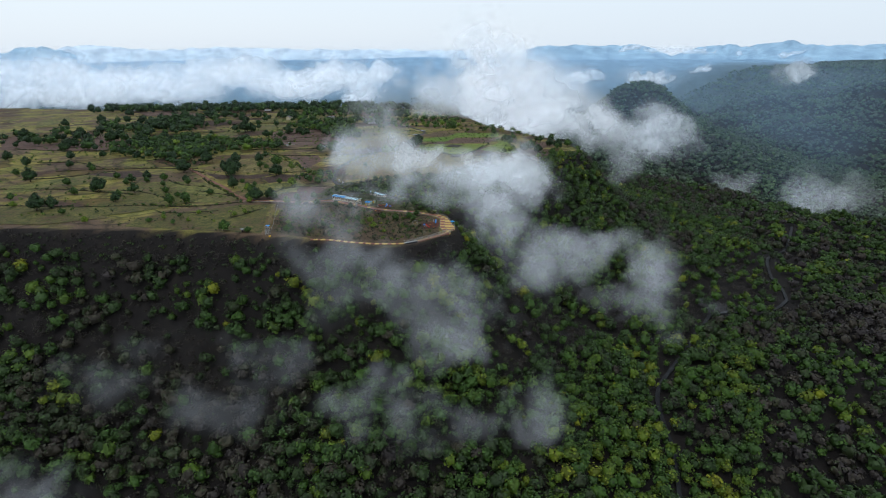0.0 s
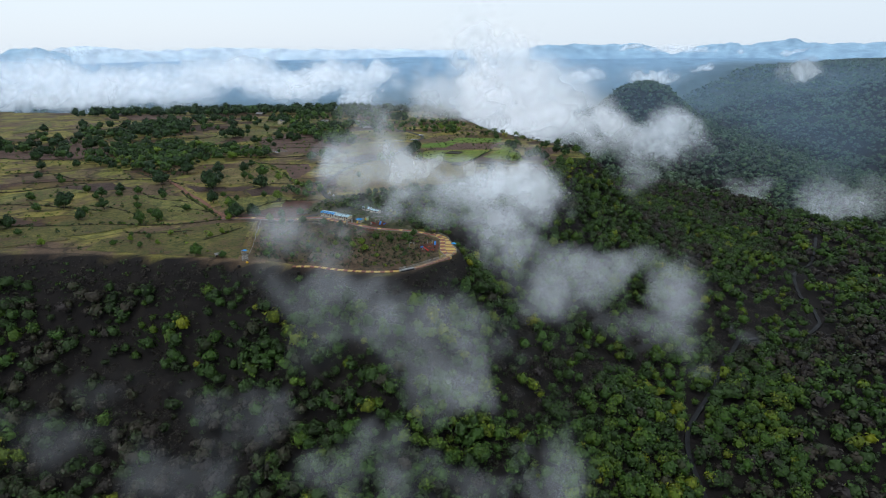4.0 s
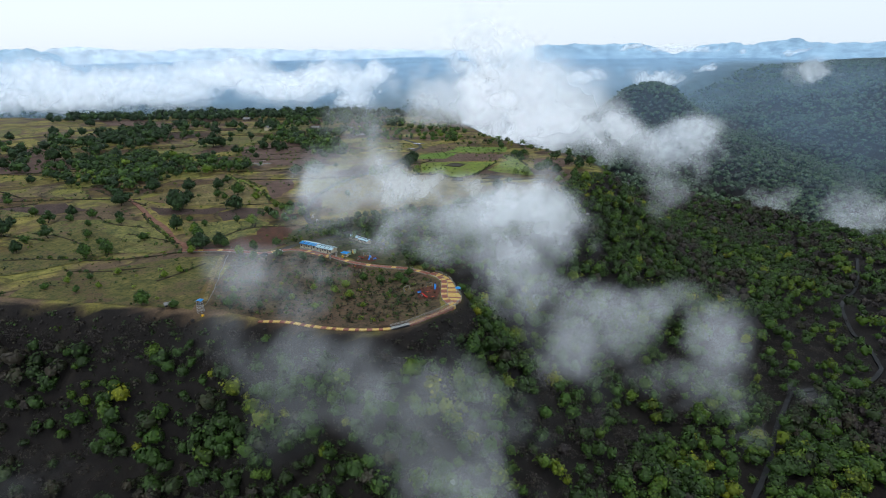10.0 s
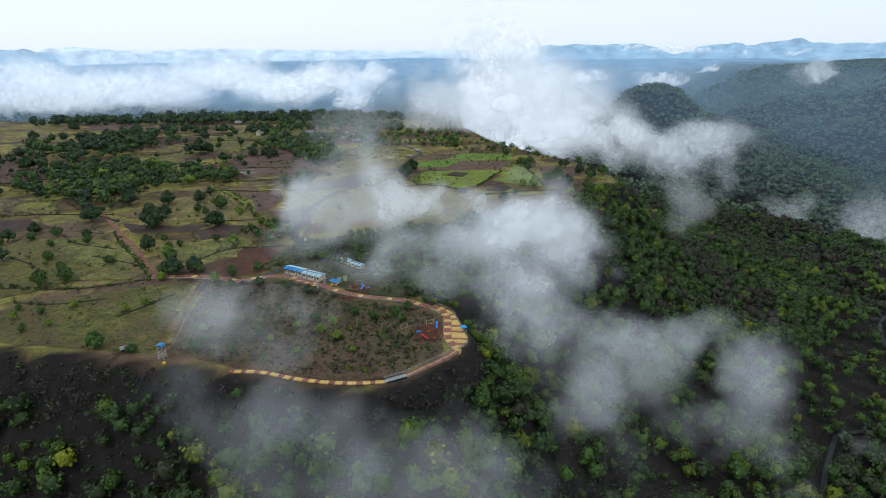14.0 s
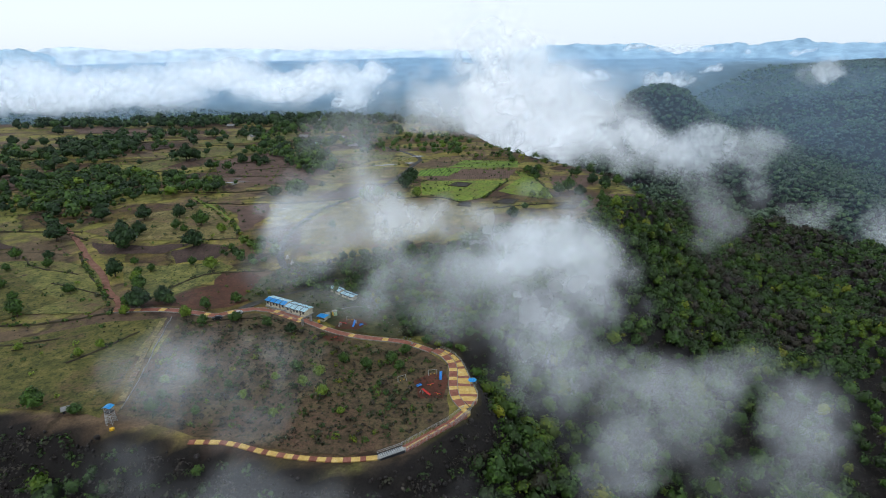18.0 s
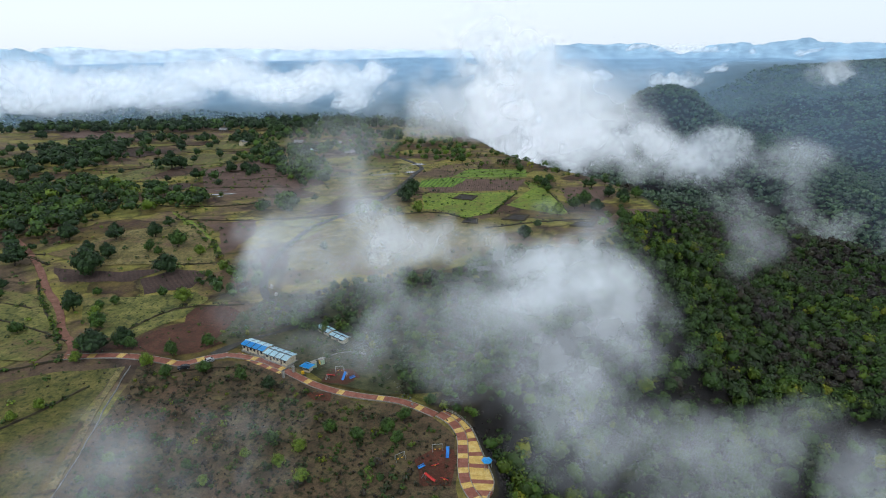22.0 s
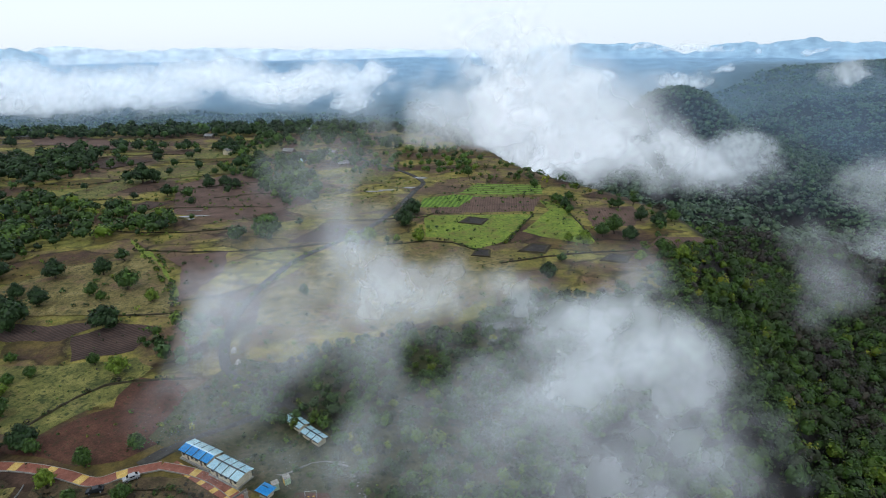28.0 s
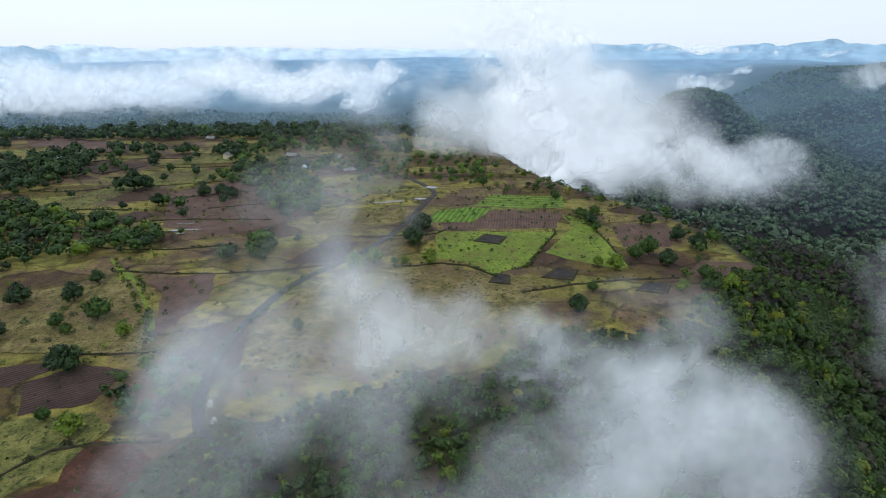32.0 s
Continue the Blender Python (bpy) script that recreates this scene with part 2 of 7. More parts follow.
GROUND = ground_material()
# air blue is painted on by distance, and the land glows weakly
FAR_LAND = hazed_distance_material("haze_blue_land", (0.03, 0.042, 0.036), (0.15, 0.25, 0.36), 2900, 4500, 0.3)
WOODS = leaf_material("forest_leaves", [(0.0, (0.027, 0.021, 0.021)), (0.16, (0.036, 0.030, 0.020)), (0.3, (0.021, 0.038, 0.010)), (0.5, (0.03, 0.066, 0.009)),
                                        (0.74, (0.065, 0.1, 0.007)), (1.0, (0.15, 0.155, 0.007))])
# distance haze is mixed into these leaf colours: paler and greyer than the near forest
HAZED_WOODS = leaf_material("hazed_far_leaves", [(0.0, (0.058, 0.074, 0.058)), (0.5, (0.056, 0.092, 0.052)), (1.0, (0.085, 0.13, 0.056))])
TREE_LEAF = leaf_material("field_tree_leaves", [(0.0, (0.017, 0.037, 0.012)), (0.3, (0.034, 0.068, 0.013)), (0.5, (0.052, 0.1, 0.014)), (1.0, (0.14, 0.19, 0.014))])
BARK = surface("bark", (0.035, 0.026, 0.02), (0.06, 0.047, 0.036), (0.1, 0.08, 0.06), 1.5, 14)
MIST = cloud_material("mist", (0.84, 0.87, 0.91), 1.0, 0.09, 4)
CLOUD = cloud_material("cloud", (0.9, 0.915, 0.94), 1.0, 0.02, 3)
# the blue of light scattered in air, given to the added haze curtains as colour
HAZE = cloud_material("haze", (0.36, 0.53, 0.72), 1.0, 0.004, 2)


# ---- helpers for meshes ----
def part(name, bm, mat, parent=None, label=""):
    me = bpy.data.meshes.new(name)
    bm.to_mesh(me)
    bm.free()
    me.materials.append(mat)
    ob = new(name, me)
    ob.parent = parent
    return tagged(ob, label)


def block(bm, x0, x1, y0, y1, z0, z1, m=None):
    made = bmesh.ops.create_cube(bm, size=1)["verts"]
    for v in made:
        v.co = Vector((x0 if v.co.x < 0 else x1, y0 if v.co.y < 0 else y1, z0 if v.co.z < 0 else z1))
        if m:
            v.co = m @ v.co
    return made


def thing(name, m, label, category, group="", kind=""):
    ob = new(name)
    ob.matrix_world = m
    return tagged(ob, label, category, group, kind)


def sheet(name, verts, faces, mats, attributes=(), face_mats=None, shade=False):
    """One mesh object from arrays."""
    me = bpy.data.meshes.new(name)
    faces = np.asarray(faces, np.int32)
    n, k = faces.shape
    me.vertices.add(len(verts))
    me.vertices.foreach_set("co", np.asarray(verts, np.float32).ravel())
    me.loops.add(n * k)
    me.loops.foreach_set("vertex_index", faces.ravel())
    me.polygons.add(n)
    me.polygons.foreach_set("loop_start", np.arange(0, n * k, k, dtype=np.int32))
    me.polygons.foreach_set("loop_total", np.full(n, k, np.int32))
    if face_mats is not None:
        me.polygons.foreach_set("material_index", np.asarray(face_mats, np.int32))
    if shade:
        me.polygons.foreach_set("use_smooth", np.ones(n, bool))
    for mt in mats:
        me.materials.append(mt)
    for key, values in attributes:
        me.attributes.new(key, "FLOAT", "POINT").data.foreach_set("value", np.asarray(values, np.float32))
    me.update(calc_edges=True)
    return new(name, me)


# ---- the ground, one sheet to the skyline ----
def steps(fine, half, ratio, end):
    out, s = [0.0], fine
    while out[-1] < end:
        s = s if out[-1] < half else s * ratio
        out.append(out[-1] + s)
    return out


gx = steps(3.5, 255, 1.05, 4750)
gx = np.array([-v for v in gx[:0:-1]] + gx)
gy = np.array(sorted([-130 - v for v in steps(20, 200, 1.2, 700)[1:]] + [-130 + v for v in steps(3.5, 590, 1.04, 5000)]))
GX, GY = np.meshgrid(gx, gy)
GZ = height(GX, GY)
GD = beyond(GX, GY, EDGE)
nx, ny = len(gx), len(gy)
idx = np.arange(nx * ny).reshape(ny, nx)
quads = np.stack([idx[:-1, :-1], idx[:-1, 1:], idx[1:, 1:], idx[1:, :-1]], -1).reshape(-1, 4)
mid_r = np.hypot(GX, GY)[:-1, :-1].ravel()
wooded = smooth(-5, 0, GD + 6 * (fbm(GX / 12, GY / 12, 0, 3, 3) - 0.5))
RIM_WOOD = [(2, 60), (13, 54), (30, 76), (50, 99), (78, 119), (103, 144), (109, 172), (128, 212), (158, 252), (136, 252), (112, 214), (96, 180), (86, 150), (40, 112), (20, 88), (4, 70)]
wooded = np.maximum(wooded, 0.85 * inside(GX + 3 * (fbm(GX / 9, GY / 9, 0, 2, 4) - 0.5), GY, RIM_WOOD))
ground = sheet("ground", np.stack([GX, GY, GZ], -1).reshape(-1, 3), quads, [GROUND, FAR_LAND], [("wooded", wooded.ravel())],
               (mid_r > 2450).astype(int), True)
tagged(ground, "rolling plateau of dry grass with steep wooded slopes", "ground", kind="structure")


# ---- woods ----
def crowns(points, radii, tints, clumps, size, seed, squash=0.8, upright=0.25, under=0.35, core=(0, 0)):
    """Leaf clumps, as bent quads, scattered over the lumpy crowns of many trees: vertices, faces and each vertex's tint."""
    rng = np.random.default_rng(seed)
    n = len(points)
    v = rng.normal(size=(n, clumps, 3))
    v[..., 2] = np.where(v[..., 2] < -under, -v[..., 2], v[..., 2])
    v /= np.linalg.norm(v, axis=-1, keepdims=True)
    lobes = rng.normal(size=(n, 6, 3))
    lobes[..., 2] = np.abs(lobes[..., 2])
    lobes /= np.linalg.norm(lobes, axis=-1, keepdims=True)

    def reach(w):
        bulge = np.max(np.einsum("nck,nlk->ncl", w, lobes), -1)
        return radii[:, None] * (0.52 + 0.58 * np.clip(bulge, 0, 1) ** 4)

    c = v * (reach(v) * rng.uniform(0.82, 1.12, (n, clumps)))[..., None]
    c[..., 2] *= squash
    c = c + points[:, None, :]
    nrm = v + rng.normal(size=v.shape) * 0.34
    nrm[..., 2] += upright
    nrm /= np.linalg.norm(nrm, axis=-1, keepdims=True)
    a = np.cross(nrm, rng.normal(size=v.shape))
    a /= np.linalg.norm(a, axis=-1, keepdims=True)
    b = np.cross(nrm, a)
    s = (size * radii)[:, None, None] * rng.uniform(0.6, 1.25, (n, clumps, 1))
    bend = nrm * s * 0.35
    quad = np.stack([c - a * s - bend, c + b * s * 0.8, c + a * s - bend, c - b * s * 0.8], 2)
    verts = quad.reshape(-1, 3)
    faces = np.arange(len(verts)).reshape(-1, 4)
    tint = np.repeat(np.clip(tints[:, None] + rng.normal(size=(n, clumps)) * 0.05, 0, 1).ravel(), 4)
    rings, segs = core
    if rings:                                  # the inner foliage that closes the crown, its shade put into a darker tint
        pol, azi = np.meshgrid(np.radians(np.linspace(10, 128, rings + 1)), np.arange(segs) * 2 * np.pi / segs, indexing="ij")
        w = np.stack([np.sin(pol) * np.cos(azi), np.sin(pol) * np.sin(azi), np.cos(pol)], -1).reshape(1, -1, 3)
        w = w + rng.normal(size=(n, w.shape[1], 3)) * 0.2
        w /= np.linalg.norm(w, axis=-1, keepdims=True)
        inner = w * (reach(w) * rng.uniform(0.66, 0.94, w.shape[:2]))[..., None]
        inner[..., 2] *= squash
        inner = (inner + points[:, None, :]).reshape(-1, 3)
        ids = np.arange((rings + 1) * segs).reshape(rings + 1, segs)
        nxt = np.roll(ids, -1, 1)
        q = np.stack([ids[:-1], ids[1:], nxt[1:], nxt[:-1]], -1).reshape(1, -1, 4) + (np.arange(n) * ids.size)[:, None, None]
        faces = np.concatenate([faces, q.reshape(-1, 4) + len(verts)])
        verts = np.concatenate([verts, inner])
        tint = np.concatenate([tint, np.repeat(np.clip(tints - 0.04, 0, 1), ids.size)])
    return verts, faces, tint


def scatter(x0, x1, y0, y1, step, seed):
    rng = np.random.default_rng(seed)
    x, y = np.meshgrid(np.arange(x0, x1, step), np.arange(y0, y1, step))
    return x.ravel() + rng.uniform(-0.48, 0.48, x.size) * step, y.ravel() + rng.uniform(-0.48, 0.48, x.size) * step, rng


def wood(name, x, y, rng, radius, mat, clumps, size, label, tint_of, lift=0.95, squash=0.8, core=(0, 0), under=0.35):
    r = radius * rng.uniform(0.5, 1.45, len(x))
    z = height(x, y) + r * lift
    v, f, t = crowns(np.stack([x, y, z], -1), r, tint_of, clumps, size, 7, squash, under=under, core=core)
    return tagged(sheet(name, v, f, [mat], [("tint", t)]), label, "trees", kind="stuff")


def hue(x, y, rng):
    return np.clip(0.42 + 0.9 * (fbm(x / 60, y / 60, 0, 3, 71) - 0.5) + rng.normal(size=len(x)) * 0.2, 0, 1)


ROADS = [[(112, -104), (119, -84), (125, -63), (125, -47), (127, -29), (136, -13), (157, 9), (179, 40), (202, 66)],
         [(202, 66), (236, 70), (270, 84), (282, 106), (283, 124), (295, 161), (318, 186), (349, 214), (378, 258)]]


def off_road(x, y, clear):
    ok = np.ones(len(x), bool)
    for line in ROADS:
        for (x0, y0), (x1, y1) in zip(line, line[1:]):
            t = np.clip(((x - x0) * (x1 - x0) + (y - y0) * (y1 - y0)) / ((x1 - x0) ** 2 + (y1 - y0) ** 2), 0, 1)
            ok &= np.hypot(x - x0 - t * (x1 - x0), y - y0 - t * (y1 - y0)) > clear
    return ok


# stretches of the slope where the trees stand leafless over dark soil
BARE = [[(205, 138), (262, 160), (330, 205), (352, 192), (270, 92), (214, 56), (174, 62), (124, 30), (66, -6), (58, -36), (28, -52), (24, -20), (50, 38), (72, 55), (120, 92), (164, 119)],
        [(-340, 30), (-228, 14), (-172, 8), (-132, -12), (-94, -28), (-66, -56), (-108, -66), (-171, -52), (-212, -25), (-340, -20)],
        [(-250, -80), (-170, -78), (-100, -92), (-60, -112), (-250, -112)]]


def bareness(x, y):
    out = np.zeros(np.shape(x))
    for poly in BARE:
        out = np.maximum(out, smooth(14, -12, beyond(x, y, poly) + 46 * (fbm(x / 26, y / 26, 0, 3, 83) - 0.5)))
    return out


x, y, rng = scatter(-350, 340, -112, 500, 4.2, 1)
d = beyond(x, y, EDGE)
ahead = np.abs(x) < 50 + 0.8 * (y + 310)
bare = bareness(x, y)
cliff = np.where(x < 12, smooth(3, 18, d + 14 * (fbm(x / 18, y / 18, 0, 2, 84) - 0.5)), 1.0)
near = (d > 3) & (d < 175) & ahead & off_road(x, y, 2.6)
open_wood = smooth(0.34, 0.5, fbm(x / 34, y / 34, 0, 3, 85))
chance = cliff * (1 - np.where(x < 0, 0.58, 0.72) * bare) * (0.62 + 0.36 * open_wood) * np.where(x < -60, 0.95, 1.0)
dice = rng.random(len(x))
fresh = rng.random(len(x)) < 0.07
# left-hand trees are a duller green, with the slope's deep shade in their tint
tints = np.clip(0.4 + 0.7 * (fbm(x / 45, y / 45, 0, 3, 71) - 0.5) + rng.normal(size=len(x)) * 0.12 + np.where(x < -10, -0.07, 0.04) + 0.34 * fresh, 0, 1)
green = near & (dice < chance)
brown = near & ~green & (rng.random(len(x)) < 0.04 + 0.55 * bare + 0.5 * (1 - cliff))
size = np.where(d[green] < 8, 2.3, 3.5)
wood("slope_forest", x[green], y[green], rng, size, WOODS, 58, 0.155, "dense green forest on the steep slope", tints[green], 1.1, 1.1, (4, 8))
wood("leafless_forest", x[brown], y[brown], rng, 2.9, WOODS, 60, 0.1, "leafless brown trees among the slope forest", 0.13 * rng.random(brown.sum()), 1.1)
x, y, rng = scatter(-330, 260, -112, 260, 3.3, 6)
d = beyond(x, y, EDGE)
bare = bareness(x, y)
low = (d > 1.5) & (d < 110) & (np.abs(x) < 50 + 0.8 * (y + 310)) & off_road(x, y, 2.4) & (rng.random(len(x)) < 0.85 - 0.55 * bare)
wood("undergrowth", x[low], y[low], rng, 1.6, WOODS, 16, 0.28, "dark undergrowth on the slope", np.clip(0.3 + rng.normal(size=low.sum()) * 0.14 - 0.12 * bare[low], 0, 1), 0.6)
x, y, rng = scatter(-560, 640, -112, 560, 6.2, 4)
d = beyond(x, y, EDGE)
bare = bareness(x, y)
later = (d > 175) & (d < 560) & off_road(x, y, 3.4) & (np.abs(x) < 60 + 0.82 * (y + 310)) & (rng.random(len(x)) < 0.96 - 0.75 * bare)
tints = np.clip(0.36 + 0.8 * (fbm(x / 60, y / 60, 0, 3, 71) - 0.5) + rng.normal(size=len(x)) * 0.13, 0, 1)
dry = rng.random(len(x)) < 0.12 + 0.4 * bare
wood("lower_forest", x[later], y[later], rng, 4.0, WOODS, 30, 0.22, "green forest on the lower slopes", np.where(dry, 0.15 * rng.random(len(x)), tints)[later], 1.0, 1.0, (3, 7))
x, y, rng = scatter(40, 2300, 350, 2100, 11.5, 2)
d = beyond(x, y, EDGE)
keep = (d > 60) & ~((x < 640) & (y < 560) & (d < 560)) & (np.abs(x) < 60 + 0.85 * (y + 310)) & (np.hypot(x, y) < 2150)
wood("distant_forest", x[keep], y[keep], rng, 7.0, HAZED_WOODS, 8, 0.34, "distant dark forest over the hills and valley", hue(x[keep], y[keep], rng), 0.5, 0.8, (2, 6))
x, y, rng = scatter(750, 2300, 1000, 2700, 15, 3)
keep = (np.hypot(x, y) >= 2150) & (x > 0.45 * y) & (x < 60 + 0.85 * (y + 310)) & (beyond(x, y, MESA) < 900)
wood("distant_forest", x[keep], y[keep], rng, 9.0, HAZED_WOODS, 5, 0.4, "distant dark forest on the flat-topped mountain", hue(x[keep], y[keep], rng), 0.4, 0.8, (2, 6))

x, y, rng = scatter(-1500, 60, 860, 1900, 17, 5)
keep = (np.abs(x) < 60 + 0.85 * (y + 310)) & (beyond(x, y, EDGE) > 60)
wood("distant_forest", x[keep], y[keep], rng, 9.0, HAZED_WOODS, 5, 0.4, "distant forest on the lowland beyond the plateau", hue(x[keep], y[keep], rng), 0.4, 0.8, (2, 6))
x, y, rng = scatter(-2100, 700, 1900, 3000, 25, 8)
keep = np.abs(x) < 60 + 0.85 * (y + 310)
wood("distant_forest", x[keep], y[keep], rng, 11.0, HAZED_WOODS, 4, 0.4, "distant forest on the far lowland", hue(x[keep], y[keep], rng), 0.4, 0.7, (2, 6))


# ---- clouds and mist ----
def cloud(name, blobs, gap, cell, mat, label, seed, grain=26.0, cut=0.006, fade=8.0, bounds=(0.34, 0.64), skirt=0.45, erode=0.24, roll=2.2):
    """A bank of droplets in curved layers set gap metres apart, thick in the heart and thinning to nothing.
    Each swell of it: place, half sizes, and how thick it is through the middle."""
    blobs = np.array(blobs, float)
    core = len(blobs)
    if skirt:                                  # a thin veil round every thick part
        blobs = np.concatenate([blobs, blobs * (1, 1, 1, 2.0, 1.35, 1.9, skirt)])
    swell = np.array([0.5, 0, 0.4]) * grain * roll * 0.6
    lo, hi = (blobs[:, :3] - blobs[:, 3:6]).min(0) - swell, (blobs[:, :3] + blobs[:, 3:6]).max(0) + swell
    u = np.arange(lo[0], hi[0] + cell, cell)
    w = np.arange(lo[2], hi[2] + cell, cell)
    vs, fs, ds, count = [], [], [], 0
    lean = 0.36 * (hi[2] - lo[2]) / 2
    layers = max(3, round((hi[1] - lo[1]) / gap))
    for y0 in np.linspace(lo[1] - lean * 0.5, hi[1] + lean * 0.5, layers):
        U, W = np.meshgrid(u, w)
        V = y0 + (fbm(U / grain / 2.5, W / grain / 2.5, y0 / 40, 2, seed) - 0.5) * min(gap * 0.9, grain * 0.5) * 0.6 + 0.36 * (W - (lo[2] + hi[2]) / 2)
        h = grain * 1.25
        P = U + (fbm(U / h, V / h / 2, W / h, 3, seed + 13) - 0.5) * grain * roll
        Q = W + (fbm(U / h, V / h / 2, W / h, 3, seed + 17) - 0.5) * grain * roll * 0.8
        body, weight, thick = np.zeros(U.shape), np.full(U.shape, 1e-9), np.zeros(U.shape)
        for i, (bx, by, bz, rx, ry, rz, tau) in enumerate(blobs):
            q = np.clip(1 - ((P - bx) / rx) ** 2 - ((V - by) / ry) ** 2 - ((Q - bz) / rz) ** 2, 0, 1) ** 1.6
            body = body + q * (1 if i < core else 0.6)
            weight = weight + q
            thick = thick + q * tau / ry
        g = grain * 1.7
        warp = (fbm(U / g, V / g / 3, W / g, 3, seed + 8) - 0.5) * 1.6
        coarse = fbm(U / g + warp, V / g / 3, W / g - warp, 4, seed + 3)
        fine = fbm(U / g * 3.4 + 2 * warp, V / g, W / g * 3.8, 4, seed + 5)
        m = smooth(bounds[0], bounds[1], 0.62 * coarse + 0.38 * fine)
        dens = np.clip(1.5 * body * (0.2 + 0.95 * m) - erode * (1 - m), 0, 1.3) * thick / weight
        dens = 0.72 * (1 - np.exp(-dens * gap / 0.72)) * smooth(0.5, fade, W - height(U, V))
        dens[0], dens[-1], dens[:, 0], dens[:, -1] = 0, 0, 0, 0
        ids = np.arange(U.size).reshape(U.shape)
        q = np.stack([ids[:-1, :-1], ids[:-1, 1:], ids[1:, 1:], ids[1:, :-1]], -1).reshape(-1, 4)
        flat = np.where(dens < cut, 0, (dens - cut) * smooth(0, 6 * cut, dens - cut)).ravel()
        q = q[flat[q].max(1) > 0]
        if not len(q):
            continue
        used = np.unique(q)
        back_to = np.full(U.size, -1)
        back_to[used] = np.arange(len(used)) + count
        vs.append(np.stack([U.ravel(), V.ravel(), W.ravel()], -1)[used])
        fs.append(back_to[q])
        ds.append(flat[used])
        count += len(used)
    if not vs:
        return None
    ob = sheet(name, np.concatenate(vs), np.concatenate(fs), [mat], [("droplets", np.concatenate(ds))], None, True)
    return tagged(ob, label, "cloud", kind="stuff")


cloud("tall_cloud", [(86, 575, 72, 58, 50, 50, 9.0), (84, 580, 104, 52, 40, 30, 1.6), (124, 570, 23, 86, 60, 48, 9.0), (183, 568, 4, 62, 55, 42, 6.0), (160, 572, 50, 46, 45, 28, 4.0),
                     (32, 575, 35, 32, 40, 46, 1.0), (240, 570, -6, 58, 50, 34, 3.0), (300, 570, -22, 46, 45, 26, 1.2), (-4, 570, 2, 36, 40, 20, 0.4), (112, 560, -10, 90, 50, 34, 8.0), (70, 570, 40, 52, 45, 36, 2.5)],
      9, 3.6, CLOUD, "tall white cloud rising beyond the plateau edge", 11, 28, bounds=(0.34, 0.6), skirt=0.14, erode=0.36, roll=1.8)
rnd = random.Random(23)
bank = [(-2050, 2700, -60, 480, 260, 105, 8.0), (-1450, 2750, -70, 420, 260, 85, 8.0), (-560, 2780, -55, 260, 240, 80, 8.0), (-900, 2800, -35, 330, 200, 50, 6.0), (-1750, 2600, -110, 330, 200, 75, 6.0)]
for k in range(26):
    bx = -2500 + 88 * k + rnd.uniform(-60, 60)
    bank.append((bx, 2750 + rnd.uniform(-120, 120), -50 + rnd.uniform(-75, 60), rnd.uniform(110, 250), 200, rnd.uniform(40, 78), rnd.uniform(3.0, 8.0)))
cloud("cloud_bank", bank, 55, 11, CLOUD, "long white cloud bank lying over the far lowland", 23, 90, bounds=(0.36, 0.58), skirt=0.12, erode=0.55, roll=1.6)
cloud("cloud_bank", [(1800, 3950, 62, 300, 150, 30, 2.0), (2150, 3850, 50, 330, 150, 28, 2.0), (2550, 3650, 45, 320, 150, 24, 2.0), (1500, 4000, 75, 200, 120, 22, 1.2)],
      120, 14, CLOUD, "low white cloud streak before the far mountains", 27, 120, skirt=0.0, roll=1.0)
cloud("cloud_puff", [(705, 1620, 4, 60, 50, 22, 1.8), (760, 1600, -4, 45, 40, 18, 1.2)], 25, 5, CLOUD, "small white cloud behind the hill", 29, 36, roll=1.2)
cloud("cloud_puff", [(1330, 1800, 0, 60, 60, 34, 1.4), (1300, 1800, 20, 40, 50, 22, 1.0)], 30, 6, CLOUD, "small white cloud against the far range", 30, 40, roll=1.4)
for k, (px, py, pz, pr) in enumerate([(850, 3050, -70, 75), (1500, 2950, -25, 50), (-250, 3300, -30, 80), (1000, 3300, -70, 60), (1330, 3100, -60, 40), (420, 2900, -90, 60)]):
    cloud("cloud_puff", [(px, py, pz, pr, pr * 0.7, pr * 0.42, 1.4), (px + pr * 0.7, py, pz - pr * 0.1, pr * 0.7, pr * 0.6, pr * 0.3, 1.0)], 40, 8, CLOUD, "small white cloud over the far lowland", 130 + k, 40, roll=1.4)
cloud("mist_patch", [(56, 122, 5, 32, 24, 24, 2.3), (74, 124, 3, 25, 20, 20, 1.8), (42, 110, 6, 24, 20, 17, 1.2), (30, 118, 8, 24, 20, 16, 0.76)],
      6, 1.8, MIST, "dense white mist low over the scrub wood", 31, 20, fade=10.0, skirt=0.1, erode=0.2, roll=1.5)
cloud("mist_patch", [(14, 172, 8, 46, 24, 20, 1), (40, 160, 8, 34, 22, 18, 0.94), (-14, 178, 9, 36, 22, 16, 0.56), (60, 150, 8, 28, 20, 16, 0.75)],
      8, 2.0, MIST, "pale drifting mist over the meadow", 32, 22, fade=4.0)
cloud("mist_patch", [(-22, 86, 9, 30, 16, 12, 0.38), (6, 66, 6, 24, 14, 12, 0.3), (28, 96, 8, 40, 18, 14, 0.46), (-2, 110, 8, 34, 18, 12, 0.3), (12, 80, 8, 30, 16, 12, 0.3), (60, 86, -6, 30, 18, 22, 0.57), (40, 70, -4, 26, 16, 16, 0.42), (44, 52, -14, 22, 16, 22, 0.39)],
      7, 2.0, MIST, "thin mist hanging among the scrub trees", 33, 22, fade=4.0)
